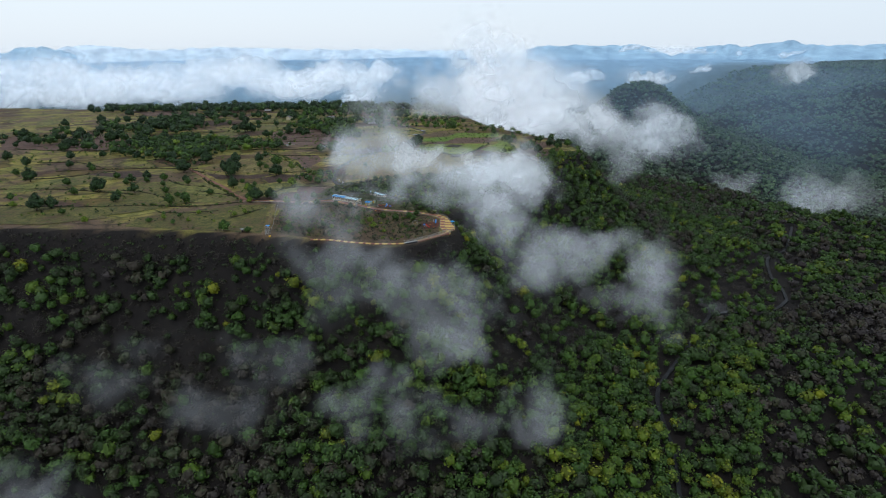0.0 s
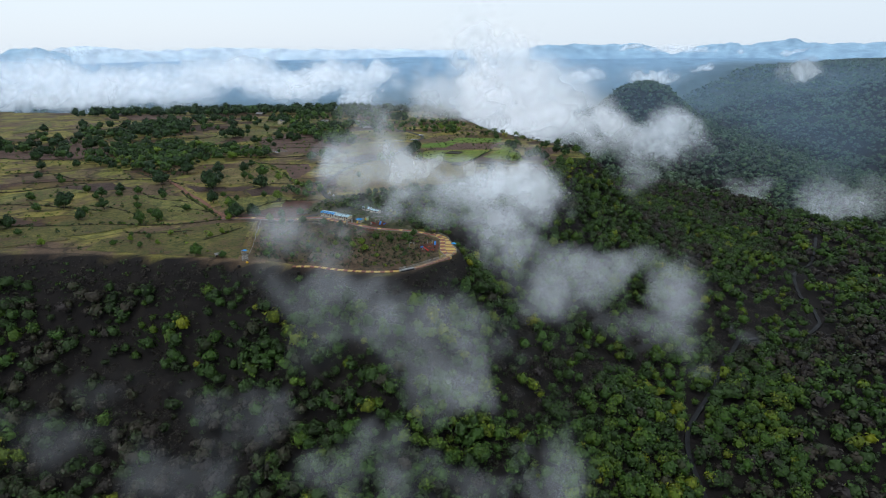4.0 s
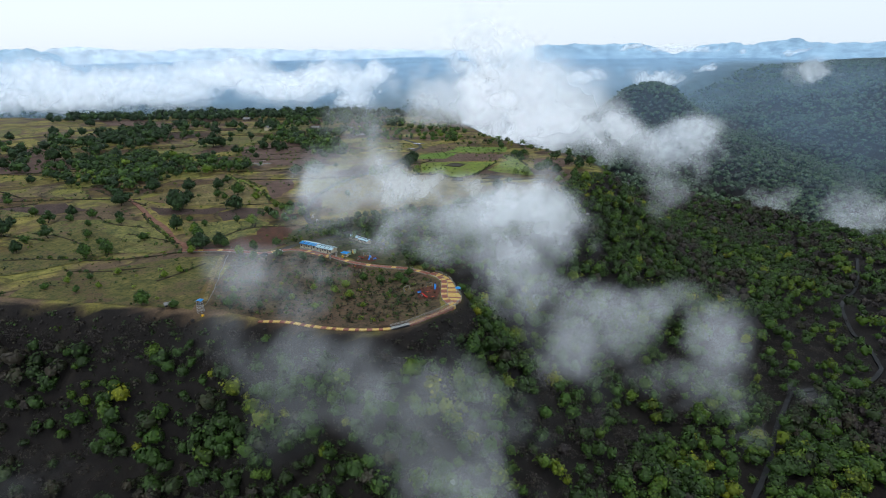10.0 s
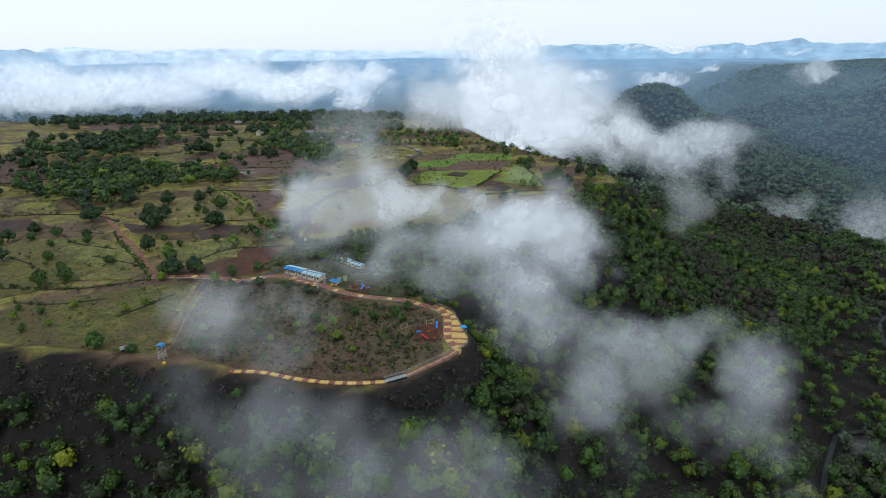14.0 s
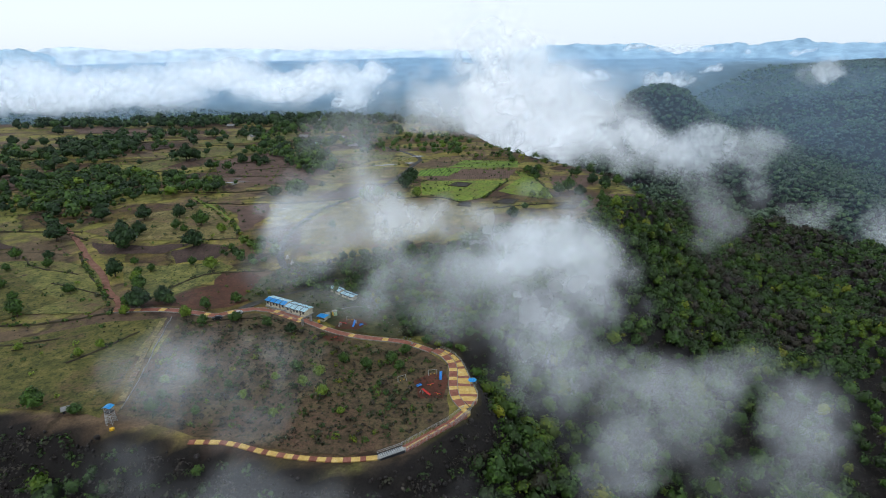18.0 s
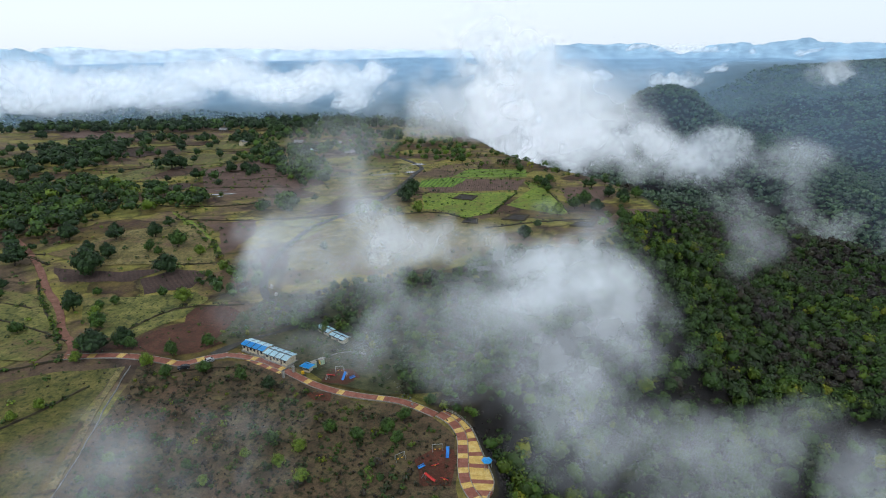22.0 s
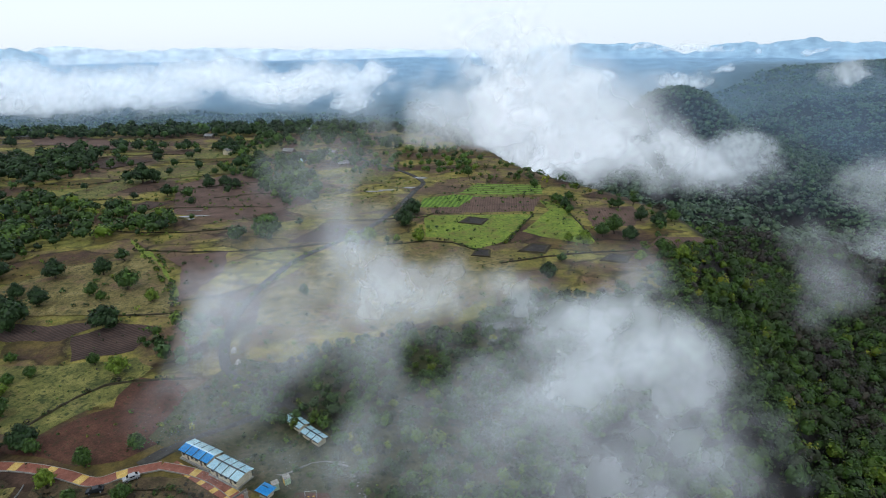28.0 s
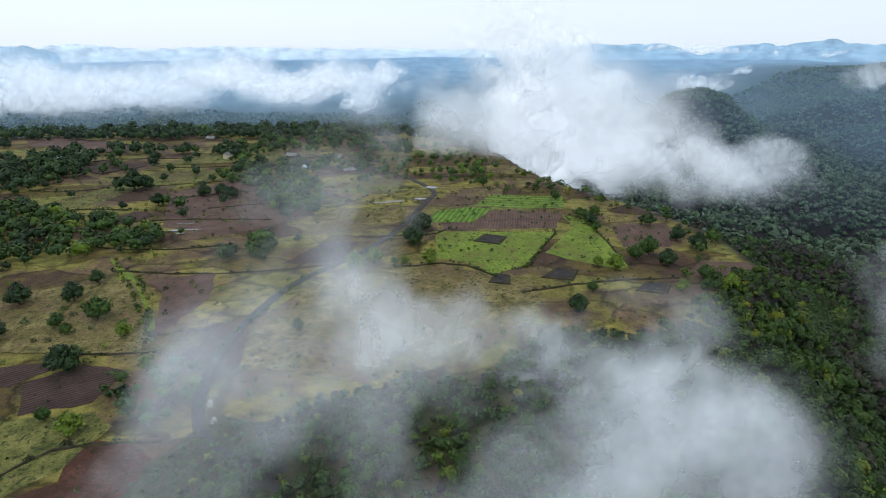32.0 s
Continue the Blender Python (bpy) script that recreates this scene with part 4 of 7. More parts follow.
PLOTS = [
    ("crop_field", CROP_STRIP, "bright green field of young crop in strips", [(24, 375), (40, 405), (88, 397), (84, 368), (40, 370)]),
    ("crop_field", CROP, "bright green field of young crop in strips", [(-4, 337), (-1, 362), (21, 371), (40, 366), (21, 337)]),
    ("crop_field", GREEN_CROP, "bright green sloping crop field beside a hedge", [(55, 282), (80, 326), (78, 352), (91, 341), (92, 263), (87, 257), (64, 273)]),
    ("pasture", GREEN_CROP, "green pasture round a square pit", [(-1, 318), (68, 317), (43, 266), (26, 252), (8, 274), (0, 274)]),
    ("ploughed_field", PLOUGHED, "brown ploughed field between green crops", [(2, 336), (23, 336), (34, 364), (81, 359), (72, 336), (70, 324), (5, 321)]),
    ("ploughed_field", PLOUGHED, "brown ploughed plot near the wood", [(116, 250), (128, 268), (150, 265), (150, 252), (138, 244)]),
    ("ploughed_field", PLOUGHED, "brown ploughed plot among scattered trees", [(98, 290), (102, 328), (136, 332), (133, 306), (122, 288)]),
    ("red_field", RED_SOIL, "bare red soil field beside the road", [(-121, 104), (-98, 124), (-101, 141), (-83, 137), (-72, 126), (-75, 108), (-83, 99), (-95, 98), (-108, 102)]),
    ("tilled_plot", DARK_PLOT, "dark tilled plot with lone trees", [(-186, 186), (-172, 168), (-138, 166), (-128, 180), (-150, 179)]),
    ("tilled_plot", DARK_PLOT, "dark tilled plot with lone trees", [(-135, 168), (-126, 152), (-107, 157), (-104, 175), (-122, 179)]),
    ("pasture", PASTURE, "yellow-green pasture beyond the red field", [(-152, 150), (-128, 150), (-104, 153), (-96, 146), (-100, 128), (-114, 112), (-128, 113), (-142, 130)]),
    ("meadow", DRY_MEADOW, "wide dry yellow meadow", [(-38, 264), (0, 268), (26, 250), (44, 244), (41, 212), (12, 180), (-24, 165), (-68, 176), (-72, 205), (-56, 245)]),
    ("pasture", GRAZED, "sloping green pasture along the cliff top", [(-187, 60), (-186, 40), (-124, 27), (-98, 22), (-104, 56), (-108, 90), (-130, 88), (-150, 78)]),
    ("scrub_land", SCRUB_SOIL, "brown scrubland inside the looping walkway", [(-101, 90), (-94, 24), (-67, 11), (-44, 5), (-22, 0.5), (-8, 4), (6, 15), (7, 26), (7.5, 46), (0, 56.5), (-10, 63), (-24, 65.5), (-44, 79), (-62, 92), (-80, 92)]),
    ("ploughed_field", PLOUGHED, "wide brown field with dark furrows", [(-162, 334), (-194, 420), (-150, 470), (-95, 400), (-76, 355), (-118, 316)]),
    ("pasture", PASTURE, "long green pasture on a gentle slope", [(-276, 370), (-247, 442), (-232, 500), (-166, 500), (-154, 462), (-221, 441), (-232, 382)]),
    ("pasture", PASTURE, "green pasture below the village trees", [(-249, 518), (-219, 615), (-133, 648), (-114, 580), (-181, 538)]),
    ("pasture", PASTURE, "yellow-green pasture beside the far road", [(-73, 410), (-60, 464), (-24, 450), (-30, 408)]),
    ("meadow", DRY_MEADOW, "pale dry meadow strip", [(-91, 337), (-64, 372), (-14, 363), (-24, 334), (-67, 314)]),
    ("ploughed_field", PLOUGHED, "far brown ploughed field", [(-410, 610), (-396, 680), (-298, 648), (-329, 606)]),
    ("ploughed_field", PLOUGHED, "far brown ploughed field", [(-100, 615), (-101, 664), (-46, 668), (-58, 613)]),
    ("red_field", RED_SOIL, "far patch of red earth", [(-151, 584), (-152, 636), (-136, 614), (-139, 576)]),
    ("tilled_plot", DARK_PLOT, "dark reddish tilled plot beside a hedge", [(-76, 270), (-62, 301), (-42, 302), (-49, 270)]),
    ("tilled_plot", DARK_PLOT, "far dark tilled plot", [(-312, 502), (-306, 548), (-254, 520), (-277, 484)]),
    ("tilled_plot", DARK_PLOT, "dark tilled plot behind the grove", [(-203, 346), (-195, 369), (-174, 361), (-186, 345)]),
    ("ploughed_field", PLOUGHED, "brown bare slope below the hedge", [(-131, 249), (-116, 256), (-104, 258), (-97, 231), (-103, 202), (-108, 190), (-119, 198), (-112, 214), (-120, 236)]),
    ("pasture", GREEN_CROP, "bright green grass strip along the hedge", [(-165, 281), (-140, 254), (-120, 225), (-107, 203), (-111, 199), (-126, 226), (-146, 252)]),
    ("pasture", PASTURE, "green pasture among dark tree belts", [(-420, 470), (-400, 520), (-372, 505), (-366, 452), (-388, 440)]),
    ("ploughed_field", PLOUGHED, "far purple-brown ploughed field", [(-422, 420), (-412, 437), (-381, 416), (-360, 380), (-371, 364), (-384, 360)]),
    ("ploughed_field", PLOUGHED, "far purple-brown ploughed field", [(-489, 712), (-435, 725), (-362, 668), (-378, 640), (-440, 646)]),
    ("tilled_plot", DARK_PLOT, "dark tilled oval plot", [(-272, 178), (-274, 194), (-248, 197), (-233, 178), (-243, 169)]),
    ("tilled_plot", DARK_PLOT, "dark strip of tilled soil", [(-210, 130), (-198, 143), (-177, 146), (-172, 138), (-191, 132), (-206, 126)]),
    ("pasture", PASTURE, "green pasture with scattered bushes", [(-238, 128), (-200, 100), (-140, 96), (-136, 112), (-150, 130), (-165, 152), (-200, 160), (-230, 158)]),
    ("meadow", DRY_MEADOW, "dry meadow dotted with round trees", [(-200, 205), (-168, 188), (-128, 186), (-104, 182), (-116, 216), (-140, 252), (-178, 240)]),
    ("pasture", PASTURE, "green field strip between dark banks", [(-318, 127), (-326, 150), (-303, 171), (-270, 194), (-249, 181), (-279, 146)]),
    ("ploughed_field", PLOUGHED, "far brown ploughed field", [(-426, 316), (-406, 368), (-358, 374), (-290, 330), (-339, 293)]),
    ("ploughed_field", PLOUGHED, "far brown ploughed field", [(-498, 398), (-472, 418), (-405, 324), (-437, 306)]),
    ("pasture", PASTURE, "far green pasture strip", [(-562, 570), (-555, 634), (-508, 560), (-514, 486)]),
    ("meadow", GRAZED, "tan dry meadow crossed by tracks", [(-232, 98), (-203, 143), (-160, 110), (-178, 84), (-205, 66), (-240, 74)]),
    ("tilled_plot", DARK_PLOT, "dark strip of tilled soil", [(-289, 187), (-251, 193), (-222, 180), (-247, 170)]),
    ("meadow", GRAZED, "dry brown meadow along the cliff top", [(-330, 118), (-300, 94), (-236, 86), (-205, 60), (-240, 46), (-330, 58)]),
    ("scrub_land", SCRUB_GREEN, "green ground beneath the scrub wood", [(-58, 120), (-50, 144), (-24, 162), (16, 166), (40, 198), (70, 190), (98, 203), (108, 190), (100, 170), (94, 147), (72, 124), (45, 104), (25, 83), (8, 68), (-6, 68), (-20, 94), (-30, 108)]),
    ("scrub_land", SCRUB_GREEN, "rough green ground round the cabins", [(-80, 108), (-78, 130), (-66, 150), (-50, 146), (-32, 110), (-20, 94), (-6, 68), (-14, 68), (-34, 76), (-48, 88), (-60, 97), (-70, 102)]),
    ("play_yard", YARD_RED, "red earth play yard with slides", [(-4, 36), (-2, 27), (6, 26), (7, 41), (1, 41)]),
    ("play_yard", YARD_RED, "red earth play yard beside the walkway", [(-36, 77), (-27, 74), (-22, 79), (-26, 84), (-34, 85)]),
    ("play_yard", YARD_RED, "small red earth play yard", [(-40, 71), (-37, 66), (-31, 65), (-31, 70)]),
]
for i, (name, mat, label, points) in enumerate(PLOTS):
    tagged(drape(points, mat, name, 0.06 + 0.006 * i), label, "field")


def pit(corners):
    """A square dug pit with an earth rim and a dark wet bed."""
    cx, cy = sum(p[0] for p in corners) / 4, sum(p[1] for p in corners) / 4
    z = ground_at(cx, cy)
    t = thing("farm_pit", pose(cx, cy, z), "square dug pit with a low earth rim", "pit", "farm pits")
    bm, bed = bmesh.new(), bmesh.new()
    rings = []
    for grow, h in ((1.45, -0.2), (1.28, 0.7), (1.12, 0.6), (0.98, 0.32)):
        rings.append([bm.verts.new(((x - cx) * grow, (y - cy) * grow, h)) for x, y in corners])
    for a, b in zip(rings, rings[1:]):
        for i in range(4):
            bm.faces.new((a[i], a[(i + 1) % 4], b[(i + 1) % 4], b[i]))
    bmesh.ops.recalc_face_normals(bm, faces=bm.faces[:])
    bed.faces.new([bed.verts.new((x - cx, y - cy, 0.36)) for x, y in corners])
    part("rim", bm, BUND, t)
    part("bed", bed, ROCK, t, "dark wet bed")


for corners in ([(22, 301), (32, 297), (36, 306), (27, 310)], [(24, 244), (31, 242), (32, 250), (27, 252)],
                [(50, 250), (60, 247), (64, 256), (57, 259)], [(88, 234), (97, 231), (101, 238), (94, 241)]):
    pit(corners)


# ---- roads, walkway and terrace ----
def sides(line, width):
    pts = [Vector((p[0], p[1])) for p in line]
    left, right = [], []
    for i, p in enumerate(pts):
        d = (pts[min(i + 1, len(pts) - 1)] - pts[max(i - 1, 0)]).normalized()
        n = Vector((-d.y, d.x)) * width / 2
        left.append(p + n)
        right.append(p - n)
    return left, right


def road(name, line, width, mat, label, lift, step=4.0):
    line = resampled(bent(line), step)
    left, right = sides(line, width)
    bm = bmesh.new()
    rows = []
    for i, (l, r) in enumerate(zip(left, right)):
        w = 0.35 * noise.noise(Vector((l.x * 0.2, l.y * 0.2, 1)))
        l, r = l + (l - r).normalized() * w, r + (r - l).normalized() * w
        c = (l + r) / 2
        rows.append([bm.verts.new((p.x, p.y, ground_at(p.x, p.y) + h)) for p, h in ((l, -0.1), (l.lerp(c, 0.1), lift), (c, lift + 0.05), (r.lerp(c, 0.1), lift), (r, -0.1))])
    for a, b in zip(rows, rows[1:]):
        for i in range(4):
            bm.faces.new((a[i], a[i + 1], b[i + 1], b[i]))
    bmesh.ops.recalc_face_normals(bm, faces=bm.faces[:])
    return tagged(part(name, bm, mat), label, "road", kind="structure")


road("road", [(-130, 98), (-132, 107), (-143, 117), (-155, 138), (-174, 160), (-190, 183), (-208, 205), (-230, 228)], 3.3, DIRT_ROAD, "red dirt road with worn edges", 0.32)
road("road", [(-78, 97), (-69, 107), (-59, 112), (-48, 120), (-41, 128)], 4.0, TRACK, "dark gravel track behind the cabins", 0.3)
road("road", [(-36, 112), (-41, 120), (-55, 132), (-68, 140), (-76, 160), (-78, 186), (-74, 214), (-65, 245), (-50, 267), (-29, 301), (-16, 345), (-6, 390), (2, 415), (-23, 464), (-66, 525), (-121, 571), (-170, 640)],
     4.0, TRACK, "narrow grey lane past the meadow to the village", 0.3)
road("road", [(-107, 90), (-105, 78), (-103, 64), (-99, 46), (-96, 30)], 2.4, DRY_MEADOW, "pale grassy track beside a low wall", 0.25)
for line in ROADS:
    road("road", line, 2.6, TAR, "narrow tarred road winding up the wooded slope", 1.2, 3)


def slab(bm, a, b, c, d, z0, z1, deep=0.35):
    """A paving piece between four plan points: a, b at its start with height z0, c, d at its end with z1."""
    top = [bm.verts.new((p.x, p.y, z)) for p, z in ((a, z0), (b, z0), (c, z1), (d, z1))]
    low = [bm.verts.new((v.co.x, v.co.y, v.co.z - deep)) for v in top]
    bm.faces.new(top)
    bm.faces.new(low[::-1])
    for i in range(4):
        bm.faces.new((top[i], low[i], low[(i + 1) % 4], top[(i + 1) % 4]))
    bmesh.ops.recalc_face_normals(bm, faces=bm.faces[:])


def paved(name, line, width, pattern, label, lift=0.3, kerb=True, gap=0.03):
    """A walkway of coloured sections: pattern gives (length, material) in turn; kerbs run along both sides."""
    line = bent(line, 2)
    lengths = np.cumsum([0] + [(b - a).length for a, b in zip(line, line[1:])])

    def at(s):
        i = min(int(np.searchsorted(lengths, s, "right")) - 1, len(line) - 2)
        return line[i].lerp(line[i + 1], (s - lengths[i]) / (lengths[i + 1] - lengths[i]))

    t = tagged(new(name), label, "walkway", kind="structure")
    marks, s, k = [0.0], 0.0, 0
    mats = []
    while s < lengths[-1] - 0.2:
        n, mat = pattern[k % len(pattern)]
        cuts = max(1, round(n / 2.0))
        for _ in range(cuts):
            s = min(s + n / cuts, lengths[-1])
            marks.append(s)
            mats.append(mat)
        k += 1
    pts = [at(min(m, lengths[-1])) for m in marks]
    left, right = sides(pts, width)
    zs = [ground_at(p.x, p.y) + lift for p in pts]
    for i, mat in enumerate(mats):
        if (pts[i + 1] - pts[i]).length < 0.05:
            continue
        bm = bmesh.new()
        g = gap / max((pts[i + 1] - pts[i]).length, 0.1)
        slab(bm, left[i].lerp(left[i + 1], g), right[i].lerp(right[i + 1], g), right[i + 1], left[i + 1], zs[i], zs[i + 1])
        part("paving_section", bm, mat, t)
    if kerb:
        for edge, sign in ((left, 1), (right, -1)):
            bm = bmesh.new()
            for i in range(len(pts) - 1):
                o0, o1 = (left[i] - right[i]).normalized() * sign * 0.13, (left[i + 1] - right[i + 1]).normalized() * sign * 0.13
                slab(bm, edge[i] + o0 * 0.02, edge[i] + o0, edge[i + 1] + o1, edge[i + 1] + o1 * 0.02, zs[i] + 0.1, zs[i + 1] + 0.1, 0.5)
            part("kerb", bm, KERB, t)
    return t


paved("pavement", [(2, 56.5), (-3, 60.5), (-10, 65), (-22, 67.5), (-35, 73), (-46, 82), (-55, 90), (-63, 94), (-72, 96.5)], 2.6,
      [(5.0, PAVE_RED), (2.2, PAVE_YELLOW), (6.5, PAVE_RED)], "red walkway with yellow paved bands")
paved("pavement", [(-72, 96.5), (-81, 94), (-86, 90), (-96, 94.5), (-109, 98), (-120, 98.5), (-131, 98)], 3.2,
      [(8, PAVE_RED), (2.6, PAVE_YELLOW)], "red walkway joining the dirt road", 0.34)
paved("pavement", [(3, 57), (6.5, 53.5), (8.8, 48.5), (9.4, 44), (9.0, 38), (8.6, 32), (9.0, 26), (11.8, 20)], 2.7,
      [(3.6, PAVE_RED), (2.0, PAVE_YELLOW)], "red inner lane with yellow bands along the terrace")
paved("pavement", [(-13.5, -0.8), (-23, -1.5), (-34, 0), (-45, 3), (-56, 8), (-67, 8.5)], 1.7,
      [(3.0, PAVE_YELLOW), (1.6, PAVE_RED), (2.4, PAVE_YELLOW), (2.2, PAVE_RED)], "narrow yellow and red cliff-edge walkway", 0.45, False)


def terrace():
    """The viewing terrace of yellow and red bands outside the inner lane."""
    inner = bent([(4.4, 58.0), (7.9, 54.4), (10.4, 49), (11.0, 44), (10.6, 38), (10.2, 32), (10.6, 26), (13.0, 21.6)], 2)
    outer = bent([(4.6, 58.4), (8.6, 55.2), (11.9, 50), (13.3, 44.2), (14.2, 38), (15.6, 31), (16.4, 25.5), (14.0, 21.4)], 2)
    t = tagged(new("pavement"), "viewing terrace paved in yellow and red bands", "terrace", kind="structure")
    n = 26
    pa = [inner[round(i * (len(inner) - 1) / n)] for i in range(n + 1)]
    pb = [outer[round(i * (len(outer) - 1) / n)] for i in range(n + 1)]
    for i in range(n):
        bm = bmesh.new()
        z0, z1 = ground_at(pa[i].x, pa[i].y) + 0.42, ground_at(pa[i + 1].x, pa[i + 1].y) + 0.42
        slab(bm, pa[i], pb[i], pb[i + 1].lerp(pb[i], 0.02), pa[i + 1].lerp(pa[i], 0.02), z0, z1, 1.6)
        part("paving_section", bm, (PAVE_YELLOW, PAVE_YELLOW, PAVE_RED)[i % 3], t)
    return [Vector((p.x, p.y)) for p in pb]


def railing(line, height_m, lift, spacing, label, mat=None, thick=0.07):
    mat = mat or KERB
    line = resampled(line, spacing)
    t = tagged(new("railing"), label, "railing")
    zs = [ground_at(p.x, p.y) + lift for p in line]
    for p, z in zip(line, zs):
        bm = bmesh.new()
        block(bm, p.x - thick, p.x + thick, p.y - thick, p.y + thick, z - 1.2, z + height_m)
        part("post", bm, mat, t)
    for i in range(len(line) - 1):
        a, b = line[i], line[i + 1]
        d = (b - a).normalized()
        nn = Vector((-d.y, d.x)) * thick * 0.5
        for h in (0.5, 0.95):
            bm = bmesh.new()
            slab(bm, a + nn, a - nn, b - nn, b + nn, zs[i] + h * height_m, zs[i + 1] + h * height_m, thick)
            part("rail", bm, mat, t)
    return t


outer_line = terrace()
railing(outer_line[2:] + [Vector((13.6, 20.6))], 1.1, 0.42, 2.4, "pale concrete railing along the terrace edge")


def stepped_sections():
    """Flat red decks with short flights between them, going down from the terrace to the cliff walk."""
    line = [Vector(p) for p in ((12.2, 19.4), (7, 13.4), (-3, 5.2), (-6.4, 2.4))]
    pts = resampled(line, 0.5)
    t = tagged(new("pavement"), "red stepped walkway with pale edge bands", "walkway", kind="structure")
    left, right = sides(pts, 2.5)
    i = 0
    sizes = [3, 8, 2, 4, 2, 7, 2, 4, 2, 6]
    level = ground_at(12, 19.5) + 0.5
    k = 0
    while i < len(pts) - 1:
        j = min(i + sizes[k % len(sizes)], len(pts) - 1)
        step = sizes[k % len(sizes)] <= 2
        z = max(level - 0.22 * k, ground_at(pts[j].x, pts[j].y) + 0.4)
        bm = bmesh.new()
        slab(bm, left[i], right[i], right[j], left[j], z, z - (0.35 if step else 0.02), 1.4)
        part("deck", bm, PAVE_YELLOW if k in (0,) else PAVE_RED, t)
        if not step:
            bm = bmesh.new()
            w = (right[i] - left[i]) * 0.42
            w2 = (right[j] - left[j]) * 0.42
            slab(bm, left[i] + w, right[i] - w * 0.9, right[j] - w2 * 0.9, left[j] + w2, z + 0.012, z - 0.008, 0.03)
            part("edge_band", bm, PAVE_YELLOW, t)
        i, k = j, k + 1
    railing(left[::1], 0.9, 0.9, 2.5, "thin pale rail beside the stepped walkway", STEEL_PALE, 0.04)
    railing(right[::1], 0.9, 0.9, 2.5, "thin pale rail beside the stepped walkway", STEEL_PALE, 0.04)


def footbridge():
    """A steel grid gangway between the stepped decks and the cliff walk."""
    a, b = Vector((-6.6, 2.2)), Vector((-13.2, -0.7))
    d = (b - a).normalized()
    n = Vector((-d.y, d.x))
    za, zb = ground_at(a.x, a.y) + 0.75, ground_at(b.x, b.y) + 0.5
    t = tagged(new("gangway"), "grey steel grid gangway with side rails", "gangway")
    for k in range(12):
        p, q = a.lerp(b, k / 12), a.lerp(b, (k + 0.62) / 12)
        bm = bmesh.new()
        slab(bm, p + n * 1.1, p - n * 1.1, q - n * 1.1, q + n * 1.1, za + (zb - za) * k / 12, za + (zb - za) * (k + 0.62) / 12, 0.08)
        part("tread", bm, STEEL_PALE, t)
    for s in (1.15, -1.15):
        bm = bmesh.new()
        slab(bm, a + n * s, a + n * (s - 0.12), b + n * (s - 0.12), b + n * s, za + 0.1, zb + 0.1, 0.9)
        part("girder", bm, STEEL_DARK, t)
        for h in (1.0, 0.55):
            bm = bmesh.new()
            slab(bm, a + n * s, a + n * (s - 0.07), b + n * (s - 0.07), b + n * s, za + h, zb + h, 0.07)
            part("rail", bm, STEEL_PALE, t)
    for p, z in ((a, za), (b, zb)):
        bm = bmesh.new()
        block(bm, p.x - 0.7, p.x + 0.7, p.y - 0.7, p.y + 0.7, z - 4, z - 0.1)
        part("pier", bm, KERB, t)


stepped_sections()
footbridge()


# ---- low walls, bunds and hedges ----
def bund(line, w, h, mat, label, name="field_bund", step=2.5):
    line = resampled(bent(line, 1), step)
    bm = bmesh.new()
    rows = []
    left, right = sides(line, w)
    for l, r in zip(left, right):
        j = 0.7 + 0.6 * noise.noise(Vector((l.x * 0.4, l.y * 0.4, 5)))
        c, s = (l + r) / 2, noise.noise(Vector((l.x * 0.1, l.y * 0.1, 7))) * 0.8
        n = (l - r).normalized() * s
        z = ground_at(c.x, c.y)
        rows.append([bm.verts.new((p.x + n.x, p.y + n.y, z + q)) for p, q in ((l, -0.2), (l.lerp(r, 0.25), h * j), (l.lerp(r, 0.6), h * j * 1.1), (r, -0.2))])
    for a, b in zip(rows, rows[1:]):
        for i in range(3):
            bm.faces.new((a[i], a[i + 1], b[i + 1], b[i]))
    bmesh.ops.recalc_face_normals(bm, faces=bm.faces[:])
    return tagged(part(name, bm, mat), label, "bank")


BUNDS = [[(-203, 90), (-181, 87), (-161, 86), (-145, 90), (-131, 96)], [(-233, 134), (-209, 126), (-187, 107)], [(-119, 116), (-113, 129), (-104, 138), (-78, 139)],
         [(-154, 262), (-112, 257), (-79, 260), (-52, 268)], [(42, 261), (53, 285), (68, 318)], [(-136, 104), (-150, 124), (-168, 146), (-184, 170)],
         [(-210, 165), (-196, 150), (-168, 140)], [(-200, 300), (-150, 290), (-110, 300)], [(-188, 345), (-150, 350), (-100, 345)], [(-150, 375), (-120, 385), (-90, 380)],
         [(-185, 400), (-150, 420), (-110, 425)], [(-282, 365), (-232, 376), (-200, 372)], [(-240, 510), (-180, 520), (-110, 560)], [(-20, 262), (10, 268), (27, 250)],
        [(36, 232), (70, 244), (110, 246)], [(92, 262), (92, 300), (90, 340)], [(-175, 130), (-150, 118), (-137, 110)],
         [(-245, 232), (-215, 205), (-190, 190)], [(-127, 55), (-118, 66), (-112, 78)], [(-178, 72), (-160, 68), (-140, 74)], [(-40, 310), (0, 312), (5, 322)],
         [(-300, 430), (-270, 425), (-245, 440)], [(-330, 540), (-280, 560), (-240, 555)], [(-260, 240), (-235, 260), (-205, 262)], [(-140, 190), (-120, 184), (-100, 186)], [(-297, 95), (-235, 87), (-203, 90)], [(-329, 142), (-276, 140), (-216, 120)], [(-319, 199), (-260, 207), (-200, 204)], [(-430, 316), (-340, 290), (-285, 330)], [(-360, 240), (-320, 236), (-290, 214)], [(-330, 172), (-300, 176), (-268, 198)], [(-500, 395), (-470, 422), (-400, 372)]]
for line in BUNDS:
    bund(line, 1.5, 0.75, BUND, "low dark earth bank between fields")
